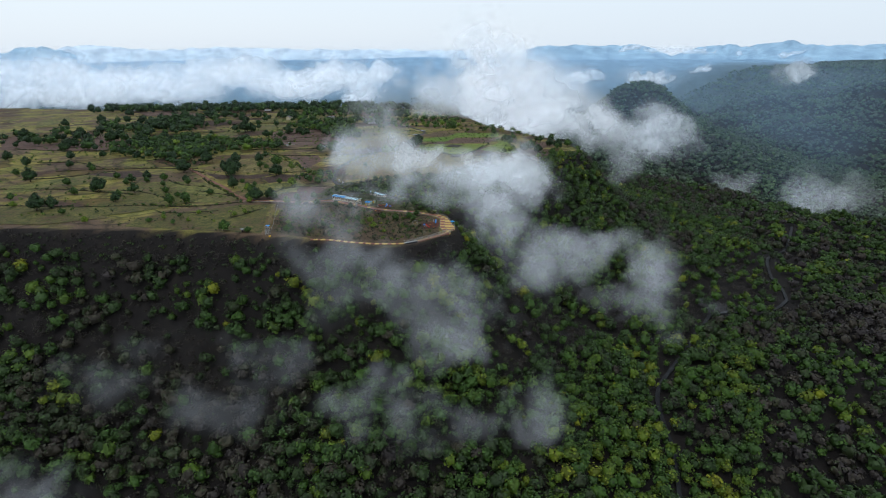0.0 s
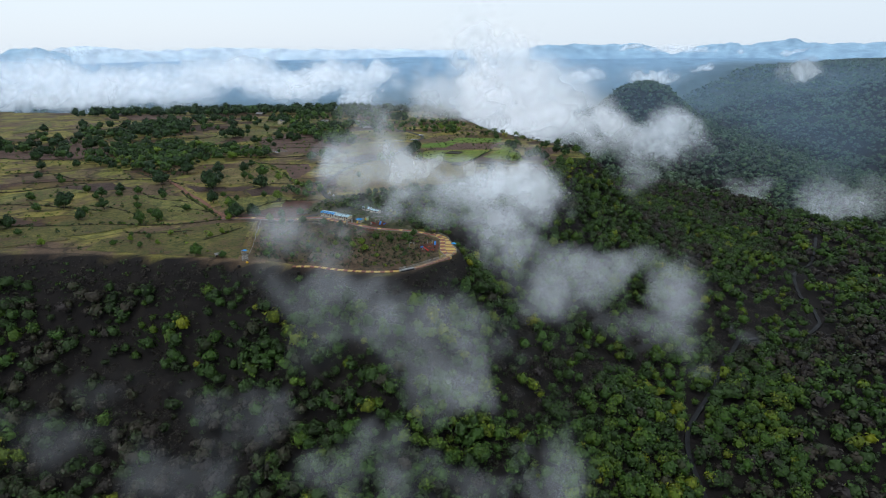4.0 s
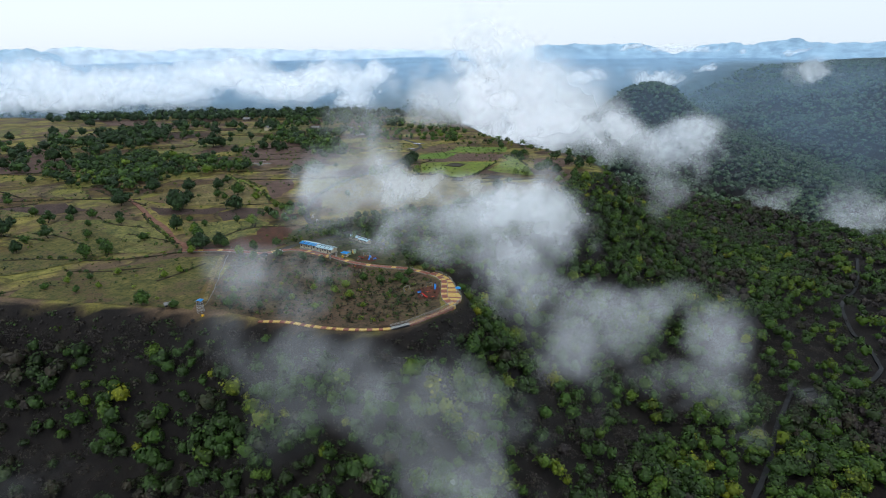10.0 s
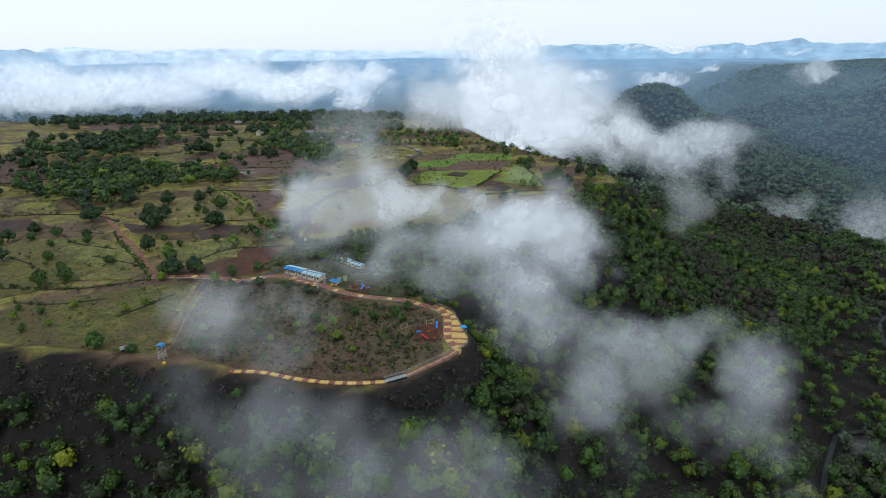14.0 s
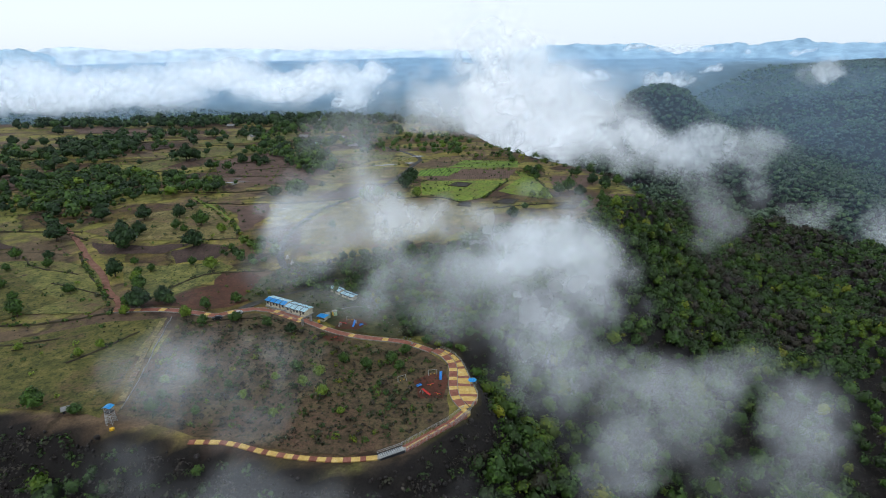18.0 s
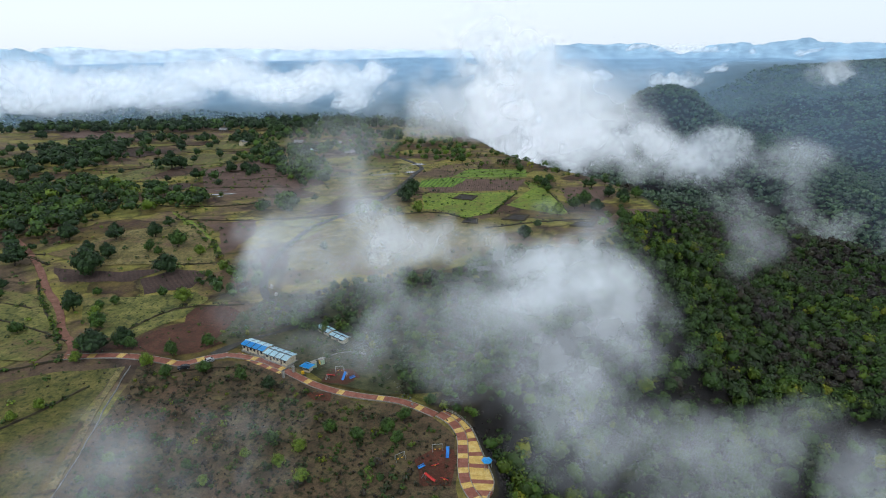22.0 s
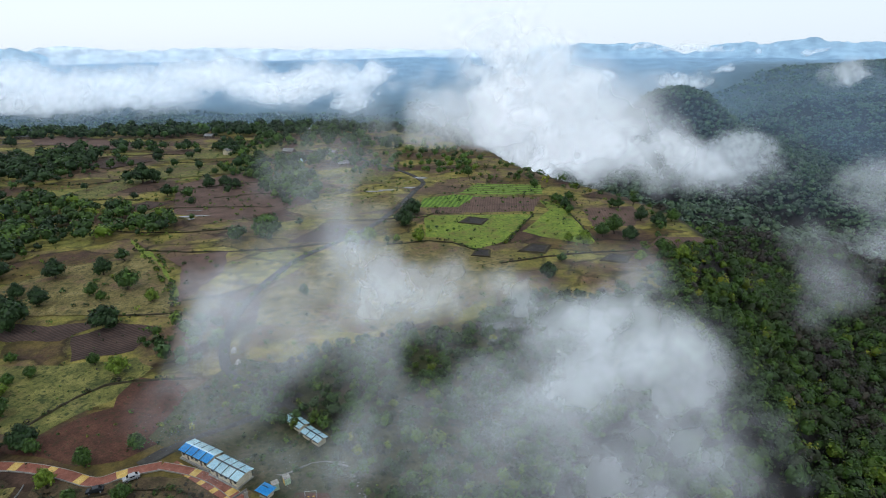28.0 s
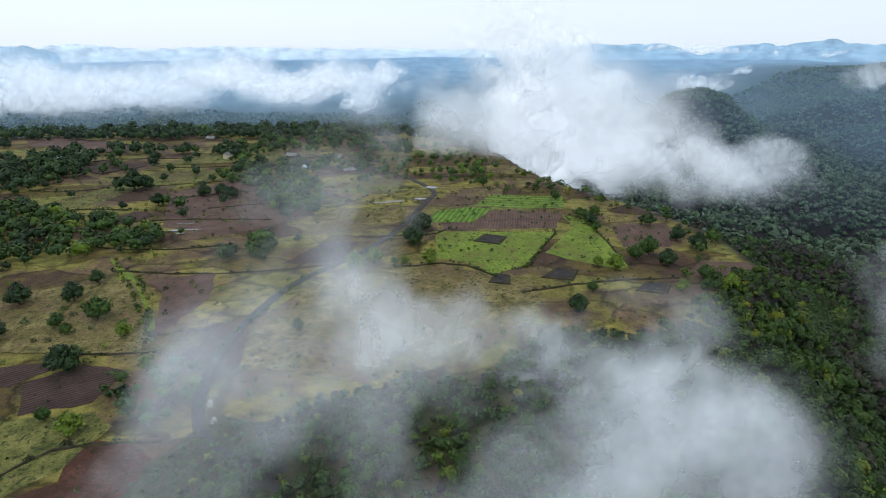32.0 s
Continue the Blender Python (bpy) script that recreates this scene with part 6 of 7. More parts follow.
# ---- vehicles ----
def car(m, paint, label):
    t = thing("parked_car", m, label, "car")
    prof = [(-2.0, 0.35), (-2.0, 0.85), (-1.75, 0.95), (-1.1, 1.0), (-0.55, 1.48), (0.9, 1.5), (1.6, 1.02), (1.98, 0.95), (2.0, 0.35)]
    bm = bmesh.new()
    a, b = [bm.verts.new((x, -0.82 + (0.16 if z > 1.2 else 0), z)) for x, z in prof], [bm.verts.new((x, 0.82 - (0.16 if z > 1.2 else 0), z)) for x, z in prof]
    bm.faces.new(a)
    bm.faces.new(b[::-1])
    for i in range(len(prof)):
        j = (i + 1) % len(prof)
        bm.faces.new((a[i], b[i], b[j], a[j]))
    bmesh.ops.recalc_face_normals(bm, faces=bm.faces[:])
    bmesh.ops.bevel(bm, geom=bm.edges[:], offset=0.05, segments=2, affect="EDGES")
    part("body", bm, paint, t)
    for name, quad in (("windscreen", ((-1.06, -0.62, 1.06), (-1.06, 0.62, 1.06), (-0.62, 0.55, 1.44), (-0.62, -0.55, 1.44))),
                       ("rear_window", ((1.56, 0.62, 1.09), (1.56, -0.62, 1.09), (0.98, -0.55, 1.46), (0.98, 0.55, 1.46)))):
        bm = bmesh.new()
        bm.faces.new([bm.verts.new((p[0] + (-0.03 if p[0] < 0 else 0.03), p[1], p[2] + 0.03)) for p in quad])
        bmesh.ops.solidify(bm, geom=bm.faces[:], thickness=0.02)
        part(name, bm, WINDOW, t)
    for s in (-1, 1):
        bm = bmesh.new()
        block(bm, -0.5, 0.85, s * 0.8 - 0.02, s * 0.8 + 0.02, 1.02, 1.32)
        part("side_window", bm, WINDOW, t)
        for x in (-1.25, 1.25):
            bm = bmesh.new()
            bmesh.ops.create_cone(bm, cap_ends=True, segments=16, radius1=0.32, radius2=0.32, depth=0.2, matrix=Matrix.Translation((x, s * 0.76, 0.32)) @ Matrix.Rotation(radians(90), 4, "X"))
            w = part("tyre", bm, TYRE, t)
            bm = bmesh.new()
            bmesh.ops.create_cone(bm, cap_ends=True, segments=12, radius1=0.19, radius2=0.17, depth=0.05, matrix=Matrix.Translation((x, s * 0.87, 0.32)) @ Matrix.Rotation(radians(90), 4, "X"))
            part("rim", bm, CAR_SILVER, w)
        bm = bmesh.new()
        block(bm, -2.04, -1.98, s * 0.55 - 0.16, s * 0.55 + 0.16, 0.66, 0.8)
        part("headlight", bm, CAR_SILVER, t)


car(pose(-84.4, 87.4, gz(-84.4, 87.4) + 0.34, 0, 0, 18), CAR_DARK, "dark hatchback car parked beside the walkway")
car(pose(-77.4, 91.6, gz(-77.4, 91.6) + 0.3, 0, 0, 35), CAR_SILVER, "pale car half hidden by bushes")


# ---- village houses on the plateau ----
def house(x, y, turn, length, depth, wall_h, roof_mat, label, wall_mat=None):
    wall_mat = wall_mat or WALL_EARTH
    wall_h *= 0.75
    t = thing("house", pose(x, y, gz(x, y), 0, 0, turn), label, "house", "village houses")
    l, d, rise = length / 2, depth / 2, depth * 0.34
    for x0, x1, y0, y1 in ((-l, l, -d, -d + 0.25), (-l, l, d - 0.25, d), (-l, -l + 0.25, -d + 0.25, d - 0.25), (l - 0.25, l, -d + 0.25, d - 0.25)):
        bm = bmesh.new()
        block(bm, x0, x1, y0, y1, -0.6, wall_h)
        part("wall", bm, wall_mat, t)
    for s in (-1, 1):
        bm = bmesh.new()
        bm.faces.new([bm.verts.new(p) for p in ((-l - 0.5, s * (d + 0.5), wall_h - 0.15), (l + 0.5, s * (d + 0.5), wall_h - 0.15), (l + 0.5, 0, wall_h + rise), (-l - 0.5, 0, wall_h + rise))])
        bmesh.ops.recalc_face_normals(bm, faces=bm.faces[:])
        bmesh.ops.solidify(bm, geom=bm.faces[:], thickness=0.12)
        part("roof", bm, roof_mat, t)
    for s in (-1, 1):
        bm = bmesh.new()
        bm.faces.new([bm.verts.new(p) for p in ((s * (l - 0.1), -d, wall_h), (s * (l - 0.1), d, wall_h), (s * (l - 0.1), 0, wall_h + rise - 0.1))])
        bmesh.ops.solidify(bm, geom=bm.faces[:], thickness=0.2)
        part("gable", bm, wall_mat, t)
    bm = bmesh.new()
    block(bm, -0.55, 0.55, -d - 0.04, -d + 0.02, 0, 2.1)
    part("door", bm, DOOR_WOOD, t)
    for s in (-1, 1):
        bm = bmesh.new()
        block(bm, s * l * 0.6 - 0.55, s * l * 0.6 + 0.55, -d - 0.04, -d + 0.02, 0.9, 2.0)
        part("window", bm, WINDOW, t)


house(-237, 764, 8, 16, 9, 4.4, ROOF_BLUE, "far house with a bright blue roof among trees")
house(-356, 561, 10, 15, 8, 3.4, ROOF_PALE, "earth-walled house with a pale blue roof by trees")
house(-196, 556, 60, 7, 6, 6.2, ROOF_TIN, "narrow cream two-storey house among trees", WALL_CREAM)
house(-490, 708, 15, 22, 9, 4.6, ROOF_TIN, "long earth-walled farm building with a tin roof")
house(-136, 560, -20, 11, 7, 3.2, ROOF_TIN, "house with a weathered tin roof")
house(-70, 487, 15, 13, 6, 3.0, ROOF_TIN, "low shed with a weathered tin roof")
house(-112, 500, 40, 7, 5, 3.0, ROOF_PALE, "small hut with a pale blue roof")
house(-260, 690, -10, 10, 7, 3.4, ROOF_TIN, "house with a weathered tin roof")
house(-150, 742, 20, 12, 7, 3.4, ROOF_TIN, "far house with a weathered tin roof")
house(-90, 545, -35, 9, 6, 3.0, ROOF_TIN, "house with a weathered tin roof")
house(-109, 24.5, 30, 2.4, 2.0, 2.9, ROOF_TIN, "tiny tin-roofed hut at the cliff top", DOOR_WOOD)


# ---- standing water ----
for i, (x, y, rx, ry) in enumerate([(-151, 326, 4, 1.6), (-142, 327, 4.5, 1.3), (-146, 320, 2.5, 1.2), (-40, 384, 5, 1.8), (-29, 387, 6, 2), (-3, 427, 6, 3), (-11, 393, 5, 2), (-34, 384, 3, 1.2), (-152, 340, 5, 1)]):
    bm = bmesh.new()
    z = gz(x, y) + 0.42
    rnd = random.Random(i)
    k = 18
    phase = rnd.random() * 6
    bm.faces.new([bm.verts.new((x + rx * math.cos(a) * (1 + 0.3 * math.sin(3 * a + phase)), y + ry * math.sin(a) * (1 + 0.25 * math.sin(2 * a + phase)), z)) for a in (2 * math.pi * j / k for j in range(k))])
    tagged(part("puddle", bm, WATER), "bright standing water on brown soil", "puddle", "puddles in the fields")


# ---- trees of the fields ----
def tree_kind(name, seed, clumps, tint, label, lean=0.0, full=1.0):
    """A lone tree with tapered trunk, limbs and a crown of leaf clumps; crown radius one metre, to be scaled."""
    rnd = random.Random(seed)
    t = tagged(new(name), label, "tree")
    bm = bmesh.new()
    trunk_top = Vector((lean, 0.05, 0.34))
    path = [Vector((0, 0, -0.1)), Vector((lean * 0.3, 0.03, 0.17)), trunk_top]
    for (a, b), (r0, r1) in zip(zip(path, path[1:]), ((0.085, 0.065), (0.065, 0.05))):
        d = b - a
        m = Matrix.Translation((a + b) / 2) @ d.to_track_quat("Z", "Y").to_matrix().to_4x4()
        bmesh.ops.create_cone(bm, cap_ends=True, segments=8, radius1=r0, radius2=r1, depth=d.length * 1.03, matrix=m)
    part("trunk", bm, BARK, t)
    ends = []
    for k in range(5):
        bm = bmesh.new()
        ang = k * 2 * math.pi / 5 + rnd.random()
        e = trunk_top + Vector((math.cos(ang) * 0.46, math.sin(ang) * 0.46, 0.12 + rnd.random() * 0.4))
        d = e - trunk_top
        m = Matrix.Translation((e + trunk_top) / 2) @ d.to_track_quat("Z", "Y").to_matrix().to_4x4()
        bmesh.ops.create_cone(bm, cap_ends=True, segments=6, radius1=0.045, radius2=0.015, depth=d.length, matrix=m)
        part("limb", bm, BARK, t)
        ends.append(e)
    pts = np.array([[e.x, e.y, e.z + 0.02] for e in ends] + [[lean, 0, 0.98], [lean, 0.1, 1.2], [lean, 0, 0.6]])
    radii = np.array([0.5 + 0.14 * rnd.random() for _ in ends] + [0.62, 0.5, 0.75]) * full
    tints = np.clip(tint + np.array([rnd.uniform(-0.08, 0.08) for _ in pts]), 0, 1)
    v, f, ti = crowns(pts, radii, tints, clumps, 0.16, seed, 0.95, 0.2, 0.9, (4, 8))
    ob = sheet("crown", v, f, [TREE_LEAF], [("tint", ti)])
    ob.parent = t
    return t


KINDS = {"dark": tree_kind("tree", 3, 90, 0.05, "dark round-crowned mango tree standing in the fields"),
         "mid": tree_kind("tree", 5, 90, 0.4, "green round-crowned tree standing in the fields", 0.15),
         "light": tree_kind("tree", 8, 90, 0.85, "small yellow-green tree standing in the fields"),
         "open": tree_kind("tree", 12, 55, 0.2, "dark open-crowned tree with visible limbs", -0.2, 0.72)}
used = set()
LONE = [(-218, 125, 6, "open"), (-196, 125, 2.8, "mid"), (-207, 190, 7, "dark"), (-149, 137, 5, "dark"), (-131, 121, 4.2, "mid"), (-162, 176, 8, "dark"), (-166, 184, 5.5, "dark"),
        (-160, 118, 3.2, "mid"), (-122, 101, 5.6, "dark"), (-122, 28, 3.8, "mid"), (-106, 24, 2.4, "mid"), (-151, 246, 5, "open"), (-134, 211, 5.6, "mid"), (-125, 175, 6.2, "dark"),
        (-105, 143, 4.2, "light"), (-117, 198, 3.4, "light"), (-200, 226, 6.5, "dark"), (-174, 226, 6, "dark"), (-153, 229, 5, "dark"), (-164, 197, 4.6, "dark"), (-113, 105, 4.4, "dark"),
        (-109, 103, 2.8, "mid"), (-12, 296, 7, "dark"), (-8, 322, 6.5, "dark"), (-4, 267, 4.6, "light"), (56, 214, 4.6, "dark"), (-21, 267, 2.2, "mid"), (-16, 267, 2.6, "light"),
        (-53, 200, 3, "mid"), (-31, 268, 5, "light"), (-39, 261, 5.5, "light"), (125, 327, 5, "open"), (84, 258, 5, "light"), (-134, 142, 2.6, "mid"), (-137, 131, 3, "light"), (-139, 138, 2.4, "mid"),
        (-116, 149, 2.6, "mid"), (-125, 94.5, 2.6, "light"), (-129, 104, 2.8, "mid"), (-146, 206, 3.4, "mid"), (-140, 200, 2.6, "mid"), (-127, 185, 2.5, "light"), (-147, 152, 2.4, "mid"),
        (-329, 615, 6, "dark"), (-261, 549, 6, "dark"), (-145, 449, 4.5, "dark"), (-129, 432, 5, "dark"), (-223, 428, 9, "dark"), (-216, 432, 7, "dark"), (-186, 384, 5, "dark"), (-164, 408, 5.5, "dark"),
        (-153, 412, 5.5, "dark"), (-143, 404, 5, "dark"), (-75, 304, 3.4, "open"), (-117, 505, 5, "dark"), (-178, 484, 4, "mid"), (-204, 592, 7, "dark"), (-250, 594, 6, "dark"), (-240, 590, 5, "mid"),
        (-63, 500, 5, "mid"), (36, 432, 5, "mid"), (106, 275, 6, "mid"), (98, 270, 4.5, "mid"), (129, 298, 5, "dark"), (135, 286, 5, "dark"), (147, 296, 5, "mid"), (105, 232, 3.5, "light"), (120, 243, 4.5, "mid"),
        (110, 262, 5, "dark"), (126, 232, 4.5, "light"), (90, 340, 4, "mid"), (91, 330, 4, "dark"), (88, 348, 3.6, "mid"), (91, 318, 3.2, "mid"), (121, 329, 4, "open"), (137, 334, 4.5, "open"), (82, 388, 4, "mid"),
        (98, 352, 3.6, "mid"), (77, 262, 3, "light"), (67, 233, 2.8, "mid"), (-236, 150, 3, "mid"), (-228, 168, 4, "dark"), (-188, 150, 3, "mid"), (-182, 112, 2.6, "mid"), (-178, 205, 4, "dark"),
        (-82, 104, 3.0, "mid"), (-92, 97, 3.2, "mid"), (-89, 84, 2.6, "mid"), (-76, 85, 3, "mid"), (-98, 90, 3.0, "light"), (-62, 79, 2.6, "mid"), (-52, 74, 2.6, "dark"), (-7, 55, 2.4, "mid"), (1, 62, 2.4, "mid"),
        (-58, 30, 1.8, "light"), (-46, 20, 1.7, "light"), (-40, 36, 2.2, "light"), (-36, 42, 2.4, "light"), (-33, 30, 2.4, "light"), (-44, 46, 2.2, "mid"), (-29, 50, 2.2, "mid"), (-20, 46, 2.4, "mid"),
        (-12, 49, 2.6, "mid"), (-9, 45, 2.3, "mid"), (-50, 40, 1.8, "light"), (-64, 36, 1.8, "mid"), (-70, 22, 1.7, "mid"), (-26, 20, 1.5, "light"), (-84, 24, 2.6, "mid"), (-86, 40, 2.0, "light"), (-83, 30, 2.0, "mid"),
        (-125, 60, 2.0, "light"), (-120, 66, 2.2, "light"), (-160, 60, 2, "mid"), (-168, 55, 2, "light"), (-172, 64, 1.8, "mid"), (-150, 48, 1.8, "light"), (-158, 44, 2, "mid"), (-150, 66, 2, "light"), (-175, 48, 2, "mid"),
        (-263, 80, 6.5, "dark"), (-256, 86, 5, "dark"), (-320, 165, 6, "dark"), (-248, 130, 6, "dark"), (-221, 101, 4, "dark"), (-236, 155, 5.5, "open"), (-223, 157, 3, "mid"), (-178, 89, 4.5, "mid"), (-169, 95, 4.5, "mid"),
        (-213, 163, 3.4, "mid"), (-195, 162, 3, "dark"), (-365, 293, 6, "dark"), (-372, 322, 6, "dark"), (-419, 371, 6, "dark"), (-349, 358, 7, "dark"), (-312, 343, 6, "dark"), (-303, 338, 5, "dark"), (-272, 329, 6, "dark"),
        (-454, 538, 7, "dark"), (-469, 395, 7, "dark"), (-295, 209, 4, "open"), (-344, 186, 4, "mid"), (-393, 250, 5, "dark"), (-252, 169, 3.4, "mid"), (-281, 149, 4, "mid"), (-261, 122, 4, "mid"), (-255, 149, 4, "dark"),
        (-226, 116, 3, "mid"), (-287, 196, 3.2, "mid"), (-410, 406, 6, "dark"), (-330, 392, 6, "dark"), (-316, 215, 4, "dark"), (-481, 498, 6, "dark"), (-462, 638, 7, "dark"), (-206, 146, 2.6, "mid"), (-300, 376, 6, "dark"),
        (-380, 180, 5, "dark"), (-350, 140, 4, "mid"), (-300, 110, 3, "mid"), (-285, 90, 3, "light"), (-240, 70, 2.6, "mid"), (-215, 50, 2.4, "light"), (-360, 225, 5, "dark"), (-335, 250, 5, "dark"), (-310, 260, 4, "dark")]
rnd = random.Random(4)
for x, y, r, kind in LONE:
    turn = rnd.uniform(0, 360)
    m = pose(x, y, ground_at(x, y) - 0.02 * r, 0, 0, turn) @ Matrix.Diagonal((r * rnd.uniform(0.92, 1.08), r * rnd.uniform(0.92, 1.08), r * rnd.uniform(1.0, 1.22), 1))
    if kind in used:
        copy_thing(KINDS[kind], m)
    else:
        used.add(kind)
        KINDS[kind]["at"] = [c for row in m for c in row]
for kind in KINDS.values():
    flat = list(kind["at"])
    del kind["at"]
    kind.matrix_basis = Matrix([flat[i:i + 4] for i in (0, 4, 8, 12)])


# ---- groves, scrub and tufts ----
def grown(name, poly, step, radius, mat, clumps, size, label, tint, spread, seed, chance=0.9, lift=0.9):
    xs, ys = [p[0] for p in poly], [p[1] for p in poly]
    x, y, rng = scatter(min(xs), max(xs), min(ys), max(ys), step, seed)
    ok = inside(x, y, poly) & (rng.random(len(x)) < chance)
    x, y = x[ok], y[ok]
    wood(name, x, y, rng, radius, mat, clumps, size, label, np.clip(tint + rng.normal(size=len(x)) * spread, 0, 1), lift if mat is WOODS else 0.8, 0.95, (4, 8) if clumps > 50 else (0, 0), 0.35 if mat is WOODS else 0.9)


grown("grove", [(-306, 268), (-332, 320), (-309, 356), (-277, 385), (-208, 352), (-153, 316), (-146, 291), (-190, 276), (-207, 252), (-238, 240), (-272, 242)], 7.0, 3.9, TREE_LEAF, 52, 0.2, "dense dark grove between the fields", 0.3, 0.24, 61, 0.85)
grown("grove", [(-366, 440), (-377, 501), (-341, 571), (-289, 494), (-285, 442), (-311, 404)], 9.5, 5.2, TREE_LEAF, 52, 0.18, "dense dark grove round a farm roof", 0.12, 0.14, 59, 0.8)
grown("grove", [(-209, 196), (-255, 250), (-275, 290), (-240, 290), (-205, 262), (-205, 226)], 8, 4.2, TREE_LEAF, 52, 0.2, "dark grove along the field edge", 0.25, 0.2, 62, 0.7)
grown("grove", [(-179, 471), (-172, 505), (-110, 480), (-87, 430), (-68, 352), (-101, 347), (-130, 421)], 8, 4.4, TREE_LEAF, 52, 0.2, "green grove below the village", 0.38, 0.18, 63, 0.8)
grown("grove", [(-108, 275), (-98, 316), (-84, 306), (-82, 268)], 7, 3.8, TREE_LEAF, 52, 0.2, "small green grove beside the meadow", 0.3, 0.15, 64)
grown("grove", [(-108, 158), (-95, 183), (-78, 176), (-74, 150), (-90, 143)], 6, 3.0, TREE_LEAF, 52, 0.2, "green thicket at the red field's edge", 0.45, 0.2, 65)
grown("grove", [(-560, 700), (-560, 775), (-400, 785), (-170, 792), (30, 730), (55, 600), (40, 560), (10, 680), (-60, 700), (-150, 700), (-300, 690), (-420, 690)], 11, 6.0, TREE_LEAF, 52, 0.2,
      "dark tree belt along the far plateau rim", 0.12, 0.14, 66, 0.85)
grown("grove", [(-340, 440), (-420, 560), (-300, 640), (-290, 560), (-320, 500), (-285, 470), (-300, 425)], 12, 5.5, TREE_LEAF, 52, 0.2, "dark scattered grove round the farm", 0.12, 0.12, 67, 0.6)
grown("grove", [(-230, 640), (-200, 700), (-100, 700), (-20, 620), (-30, 560), (-100, 600), (-160, 580), (-190, 540), (-130, 520), (-70, 510), (-100, 470), (-160, 510), (-215, 570)], 10, 5.0, TREE_LEAF, 52, 0.2,
      "village trees between the houses", 0.25, 0.18, 68, 0.6)
grown("grove", [(-430, 300), (-150, 290), (-130, 380), (-110, 520), (-190, 600), (-430, 660)], 21, 4.6, TREE_LEAF, 52, 0.2, "dark round trees dotted over the far fields", 0.14, 0.16, 60, 0.3)
grown("grove", [(-520, 380), (-420, 520), (-330, 430), (-300, 350), (-330, 300), (-400, 300)], 13, 5, TREE_LEAF, 52, 0.2, "scattered dark trees on far fields", 0.15, 0.15, 69, 0.5)
grown("scrub_wood", [(-60, 118), (-50, 146), (-24, 164), (16, 168), (40, 200), (70, 190), (98, 205), (120, 245), (150, 250), (122, 212), (103, 172), (97, 147), (75, 124), (48, 104), (28, 82), (8, 66), (-6, 66), (-20, 92), (-30, 106)],
      3.5, 2.1, WOODS, 60, 0.2, "scrubby green wood on the plateau's edge", 0.48, 0.15, 70, 0.88)
grown("scrub_wood", [(94, 402), (38, 414), (46, 440), (60, 480), (110, 412), (142, 358), (158, 310), (155, 252), (122, 232), (106, 244), (140, 300), (135, 345), (104, 372)], 7.5, 2.8, WOODS, 44, 0.3,
      "scattered bushes along the wooded rim", 0.5, 0.2, 72, 0.4)
grown("grove", [(-110, 540), (-60, 440), (-10, 455), (30, 425), (58, 480), (40, 560), (10, 640), (-60, 600)], 10, 3.4, TREE_LEAF, 52, 0.18, "scattered green trees behind the crop fields", 0.45, 0.2, 58, 0.55)
grown("scrub_wood", RIM_WOOD, 3.4, 1.9, WOODS, 52, 0.22, "green bushes along the wooded rim", 0.5, 0.22, 78, 0.8)
grown("scrub", [(-99, 86), (-93, 26), (-66, 13), (-44, 8), (-22, 4), (-6, 10), (4, 22), (-2, 26), (-6, 40), (2, 44), (4, 47), (-6, 54), (-24, 62), (-46, 76), (-64, 88), (-80, 86)], 2.3, 1.0, WOODS, 30, 0.3,
      "low brown and green scrub", 0.42, 0.22, 73, 0.42, 0.5)
grown("dry_grass", [(-99, 88), (-93, 26), (-66, 12), (-44, 6), (-22, 2), (-8, 6), (5, 18), (6, 46), (-4, 56), (-24, 64), (-46, 78), (-64, 90), (-80, 90)], 1.25, 0.5, WOODS, 9, 0.5,
      "tufts of dry brown grass", 0.17, 0.06, 79, 0.34, 0.3)
grown("scrub", [(-80, 112), (-66, 150), (-50, 146), (-44, 128), (-52, 118), (-66, 112), (-76, 104)], 2.8, 1.0, WOODS, 30, 0.34, "green scrub behind the cabins", 0.55, 0.2, 74, 0.8, 0.7)
grown("scrub", [(-44, 110), (-58, 108), (-50, 96), (-34, 92), (-24, 84), (-14, 70), (-4, 63), (-14, 82), (-26, 100), (-36, 112)], 2.6, 0.8, WOODS, 30, 0.34, "green scrub round the cabins", 0.5, 0.2, 75, 0.6, 0.7)
for k, line in enumerate([[(-79, 186), (-76, 201), (-71, 214), (-62, 244), (-55, 260), (-46, 266)], [(-159, 275), (-147, 256), (-133, 237), (-119, 216), (-103, 189)], [(-140, 258), (-122, 228), (-109, 201), (-99, 179)],
                          [(-137, 104), (-145, 117), (-160, 137), (-177, 160)], [(42, 261), (53, 285), (68, 318)], [(81, 353), (90, 334), (91, 312)], [(-203, 90), (-161, 86), (-131, 96)], [(-200, 372), (-176, 368), (-160, 360)]]):
    pts = np.array([p[:] for p in resampled(line, 2.2)])
    rng = np.random.default_rng(90 + k)
    pts = pts + rng.normal(size=pts.shape) * 0.7
    pts = pts[rng.random(len(pts)) < 0.75]
    wood("hedge", pts[:, 0], pts[:, 1], rng, 1.1, WOODS, 26, 0.36, "ragged green hedge of bushes", np.clip(0.62 + rng.normal(size=len(pts)) * 0.15, 0, 1), 0.7)
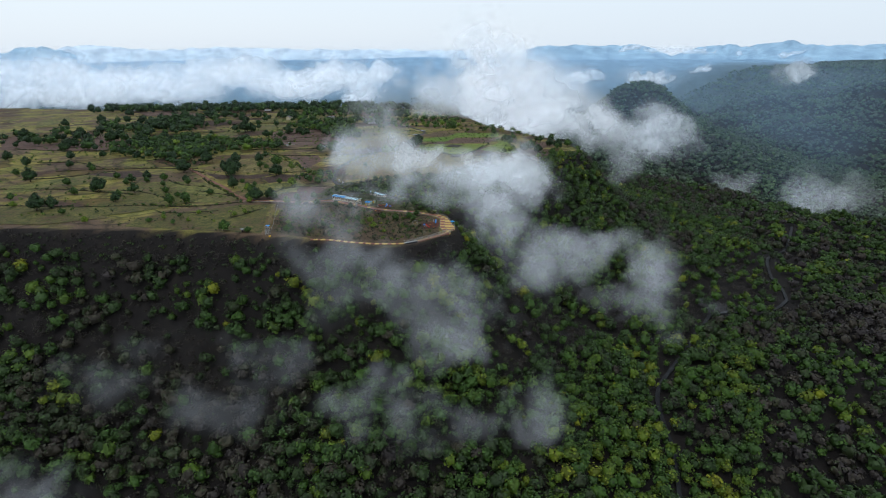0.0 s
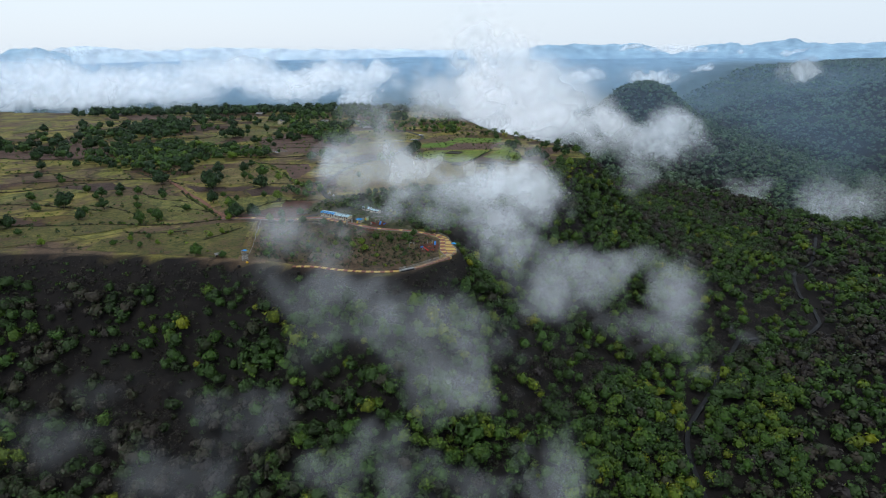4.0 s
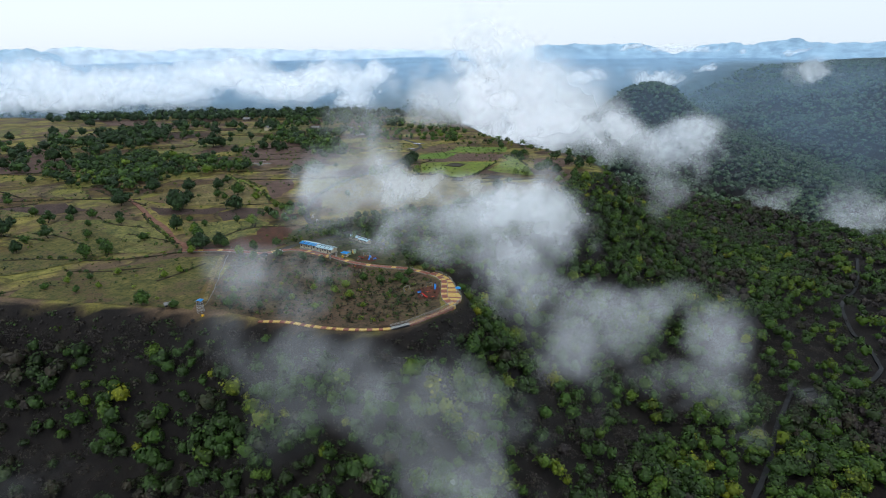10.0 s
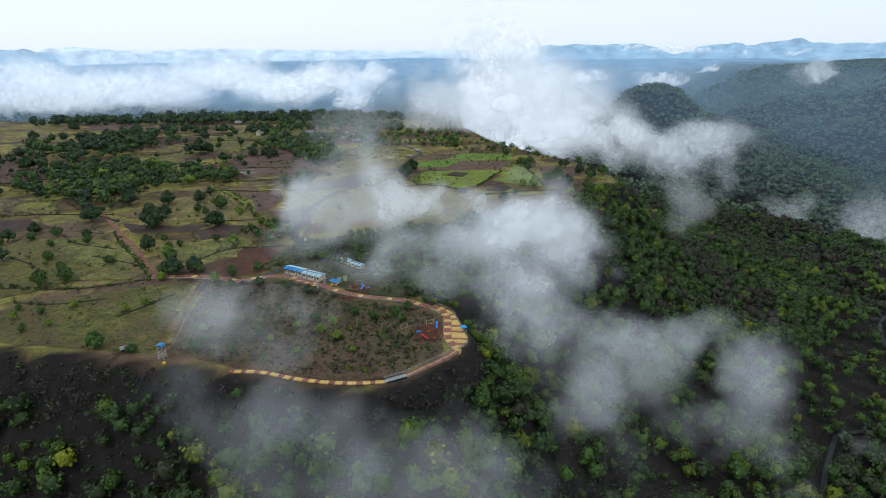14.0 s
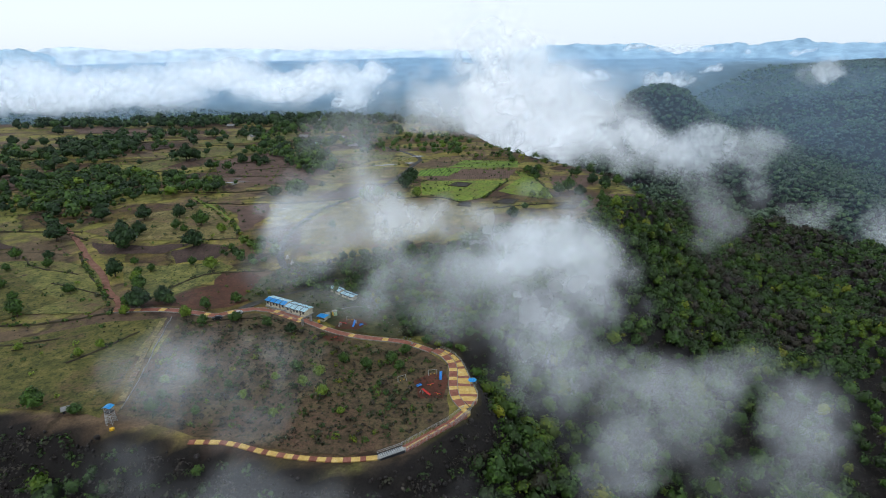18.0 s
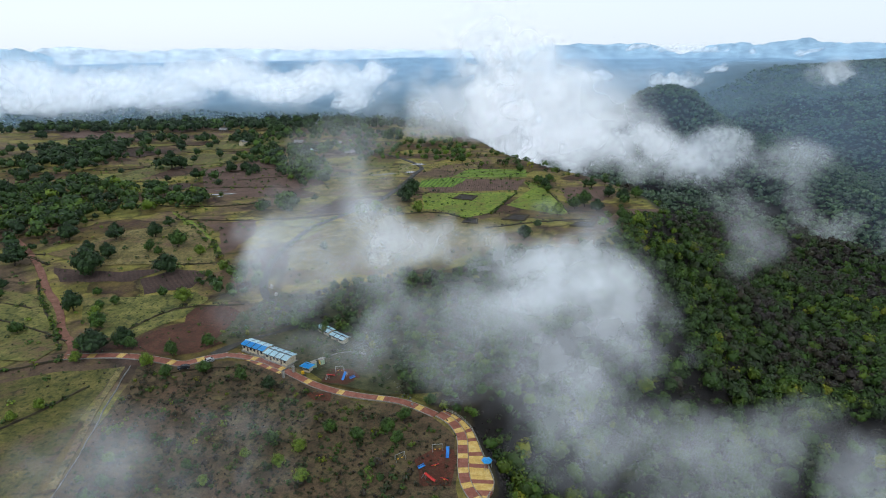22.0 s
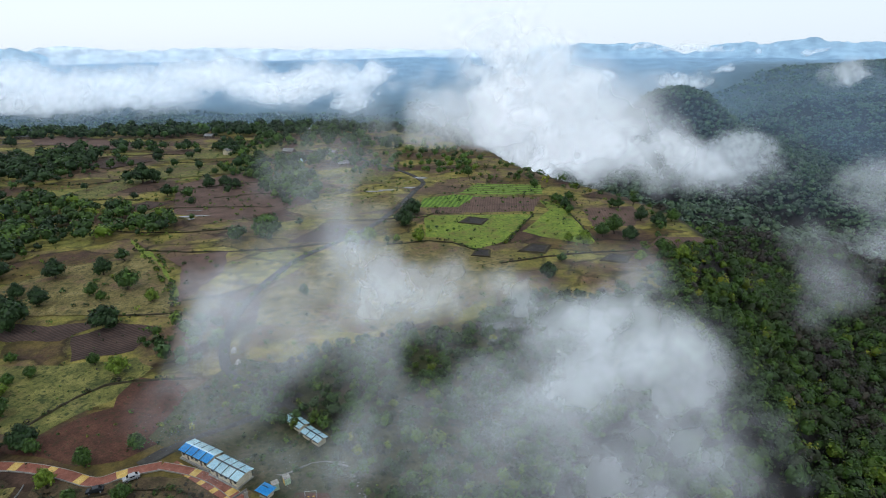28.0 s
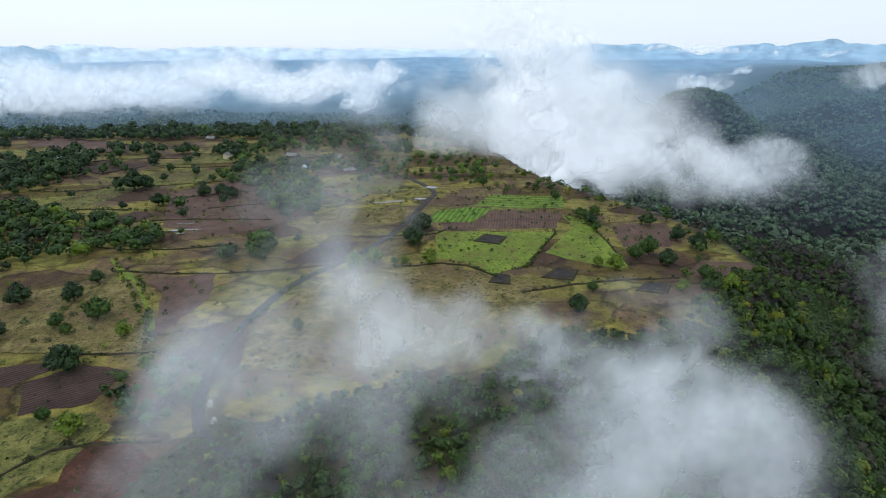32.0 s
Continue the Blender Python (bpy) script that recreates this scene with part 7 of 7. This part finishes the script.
for k, line in enumerate(BUNDS):
    pts = np.array([p[:] for p in resampled(line, 1.9)])
    rng = np.random.default_rng(190 + k)
    pts = pts + rng.normal(size=pts.shape) * 0.8
    pts = pts[rng.random(len(pts)) < 0.7 * (0.35 + 0.65 * (fbm(pts[:, 0] / 14, pts[:, 1] / 14, 0, 2, 97) > 0.5))]
    if len(pts):
        wood("bank_bushes", pts[:, 0], pts[:, 1], rng, 0.85, WOODS, 22, 0.34, "dark low bushes along the field bank", np.clip(0.36 + rng.normal(size=len(pts)) * 0.14, 0, 1), 0.6)
x, y, rng = scatter(-420, 130, 30, 620, 6, 76)
ok = (beyond(x, y, EDGE) < -4) & (fbm(x / 40, y / 40, 0, 3, 95) > 0.5) & (rng.random(len(x)) < 0.3) & ~inside(x, y, [(-110, 10), (-130, 100), (-60, 120), (10, 60), (20, 0)])
wood("bushes", x[ok], y[ok], rng, 1.15, TREE_LEAF, 26, 0.3, "small green bushes scattered over the fields", np.clip(0.45 + rng.normal(size=ok.sum()) * 0.3, 0, 1), 0.6)
x, y, rng = scatter(-380, 150, 25, 430, 3.4, 77)
d = beyond(x, y, EDGE)
ok = (d < -2) & (fbm(x / 30, y / 30, 0, 3, 91) > 0.47) & (rng.random(len(x)) < 0.45)
wood("tufts", x[ok], y[ok], rng, 0.42, WOODS, 9, 0.5, "tufts of coarse grass and small bushes", np.clip(0.35 + rng.normal(size=ok.sum()) * 0.2, 0, 1), 0.5)


# ---- rocks ----
def rocks(name, x, y, size, mat, label, seed, sink=0.3):
    rng = np.random.default_rng(seed)
    bm = bmesh.new()
    bmesh.ops.create_icosphere(bm, subdivisions=1, radius=1)
    bv = np.array([v.co[:] for v in bm.verts])
    bf = np.array([[v.index for v in f.verts] for f in bm.faces])
    bm.free()
    n = len(x)
    s = size * rng.uniform(0.4, 1.6, (n, 1, 1)) * rng.uniform(0.6, 1.3, (n, 1, 3))
    v = bv[None] * s * rng.uniform(0.75, 1.2, (n, len(bv), 1))
    c = np.stack([x, y, height(x, y) + size * sink], -1)
    v = v + c[:, None]
    f = bf[None] + (np.arange(n) * len(bv))[:, None, None]
    return tagged(sheet(name, v.reshape(-1, 3), f.reshape(-1, 3), [mat]), label, "rocks", kind="stuff")


x, y, rng = scatter(-330, 60, -30, 60, 1.7, 78)
d = beyond(x, y, EDGE)
ok = (d > 0.5) & (d < 12) & (rng.random(len(x)) < 0.8)
rocks("cliff_rocks", x[ok], y[ok], 0.5, ROCK, "dark broken rock along the cliff edge", 5)
wall_line = resampled([(-27, 99.5), (-18, 85), (-10, 74), (-4.5, 62)], 0.75)
rng = np.random.default_rng(6)
wx = np.array([p.x for p in wall_line] * 2) + rng.normal(size=2 * len(wall_line)) * 0.45
wy = np.array([p.y for p in wall_line] * 2) + rng.normal(size=2 * len(wall_line)) * 0.45
rocks("rubble_wall", wx, wy, 0.3, RUBBLE, "tumbled wall of pale rubble", 7)
for bx, by in ((-66.5, 147.0), (-70.5, 155.5)):
    rocks("boulder", np.array([bx]), np.array([by]), 0.9, KERB, "small pale boulder beside the lane", 9, 0.4)
rocks("boulder", np.array([112.6]), np.array([176.0]), 1.9, RUBBLE, "pale boulder at the wood's edge", 8, 0.4)
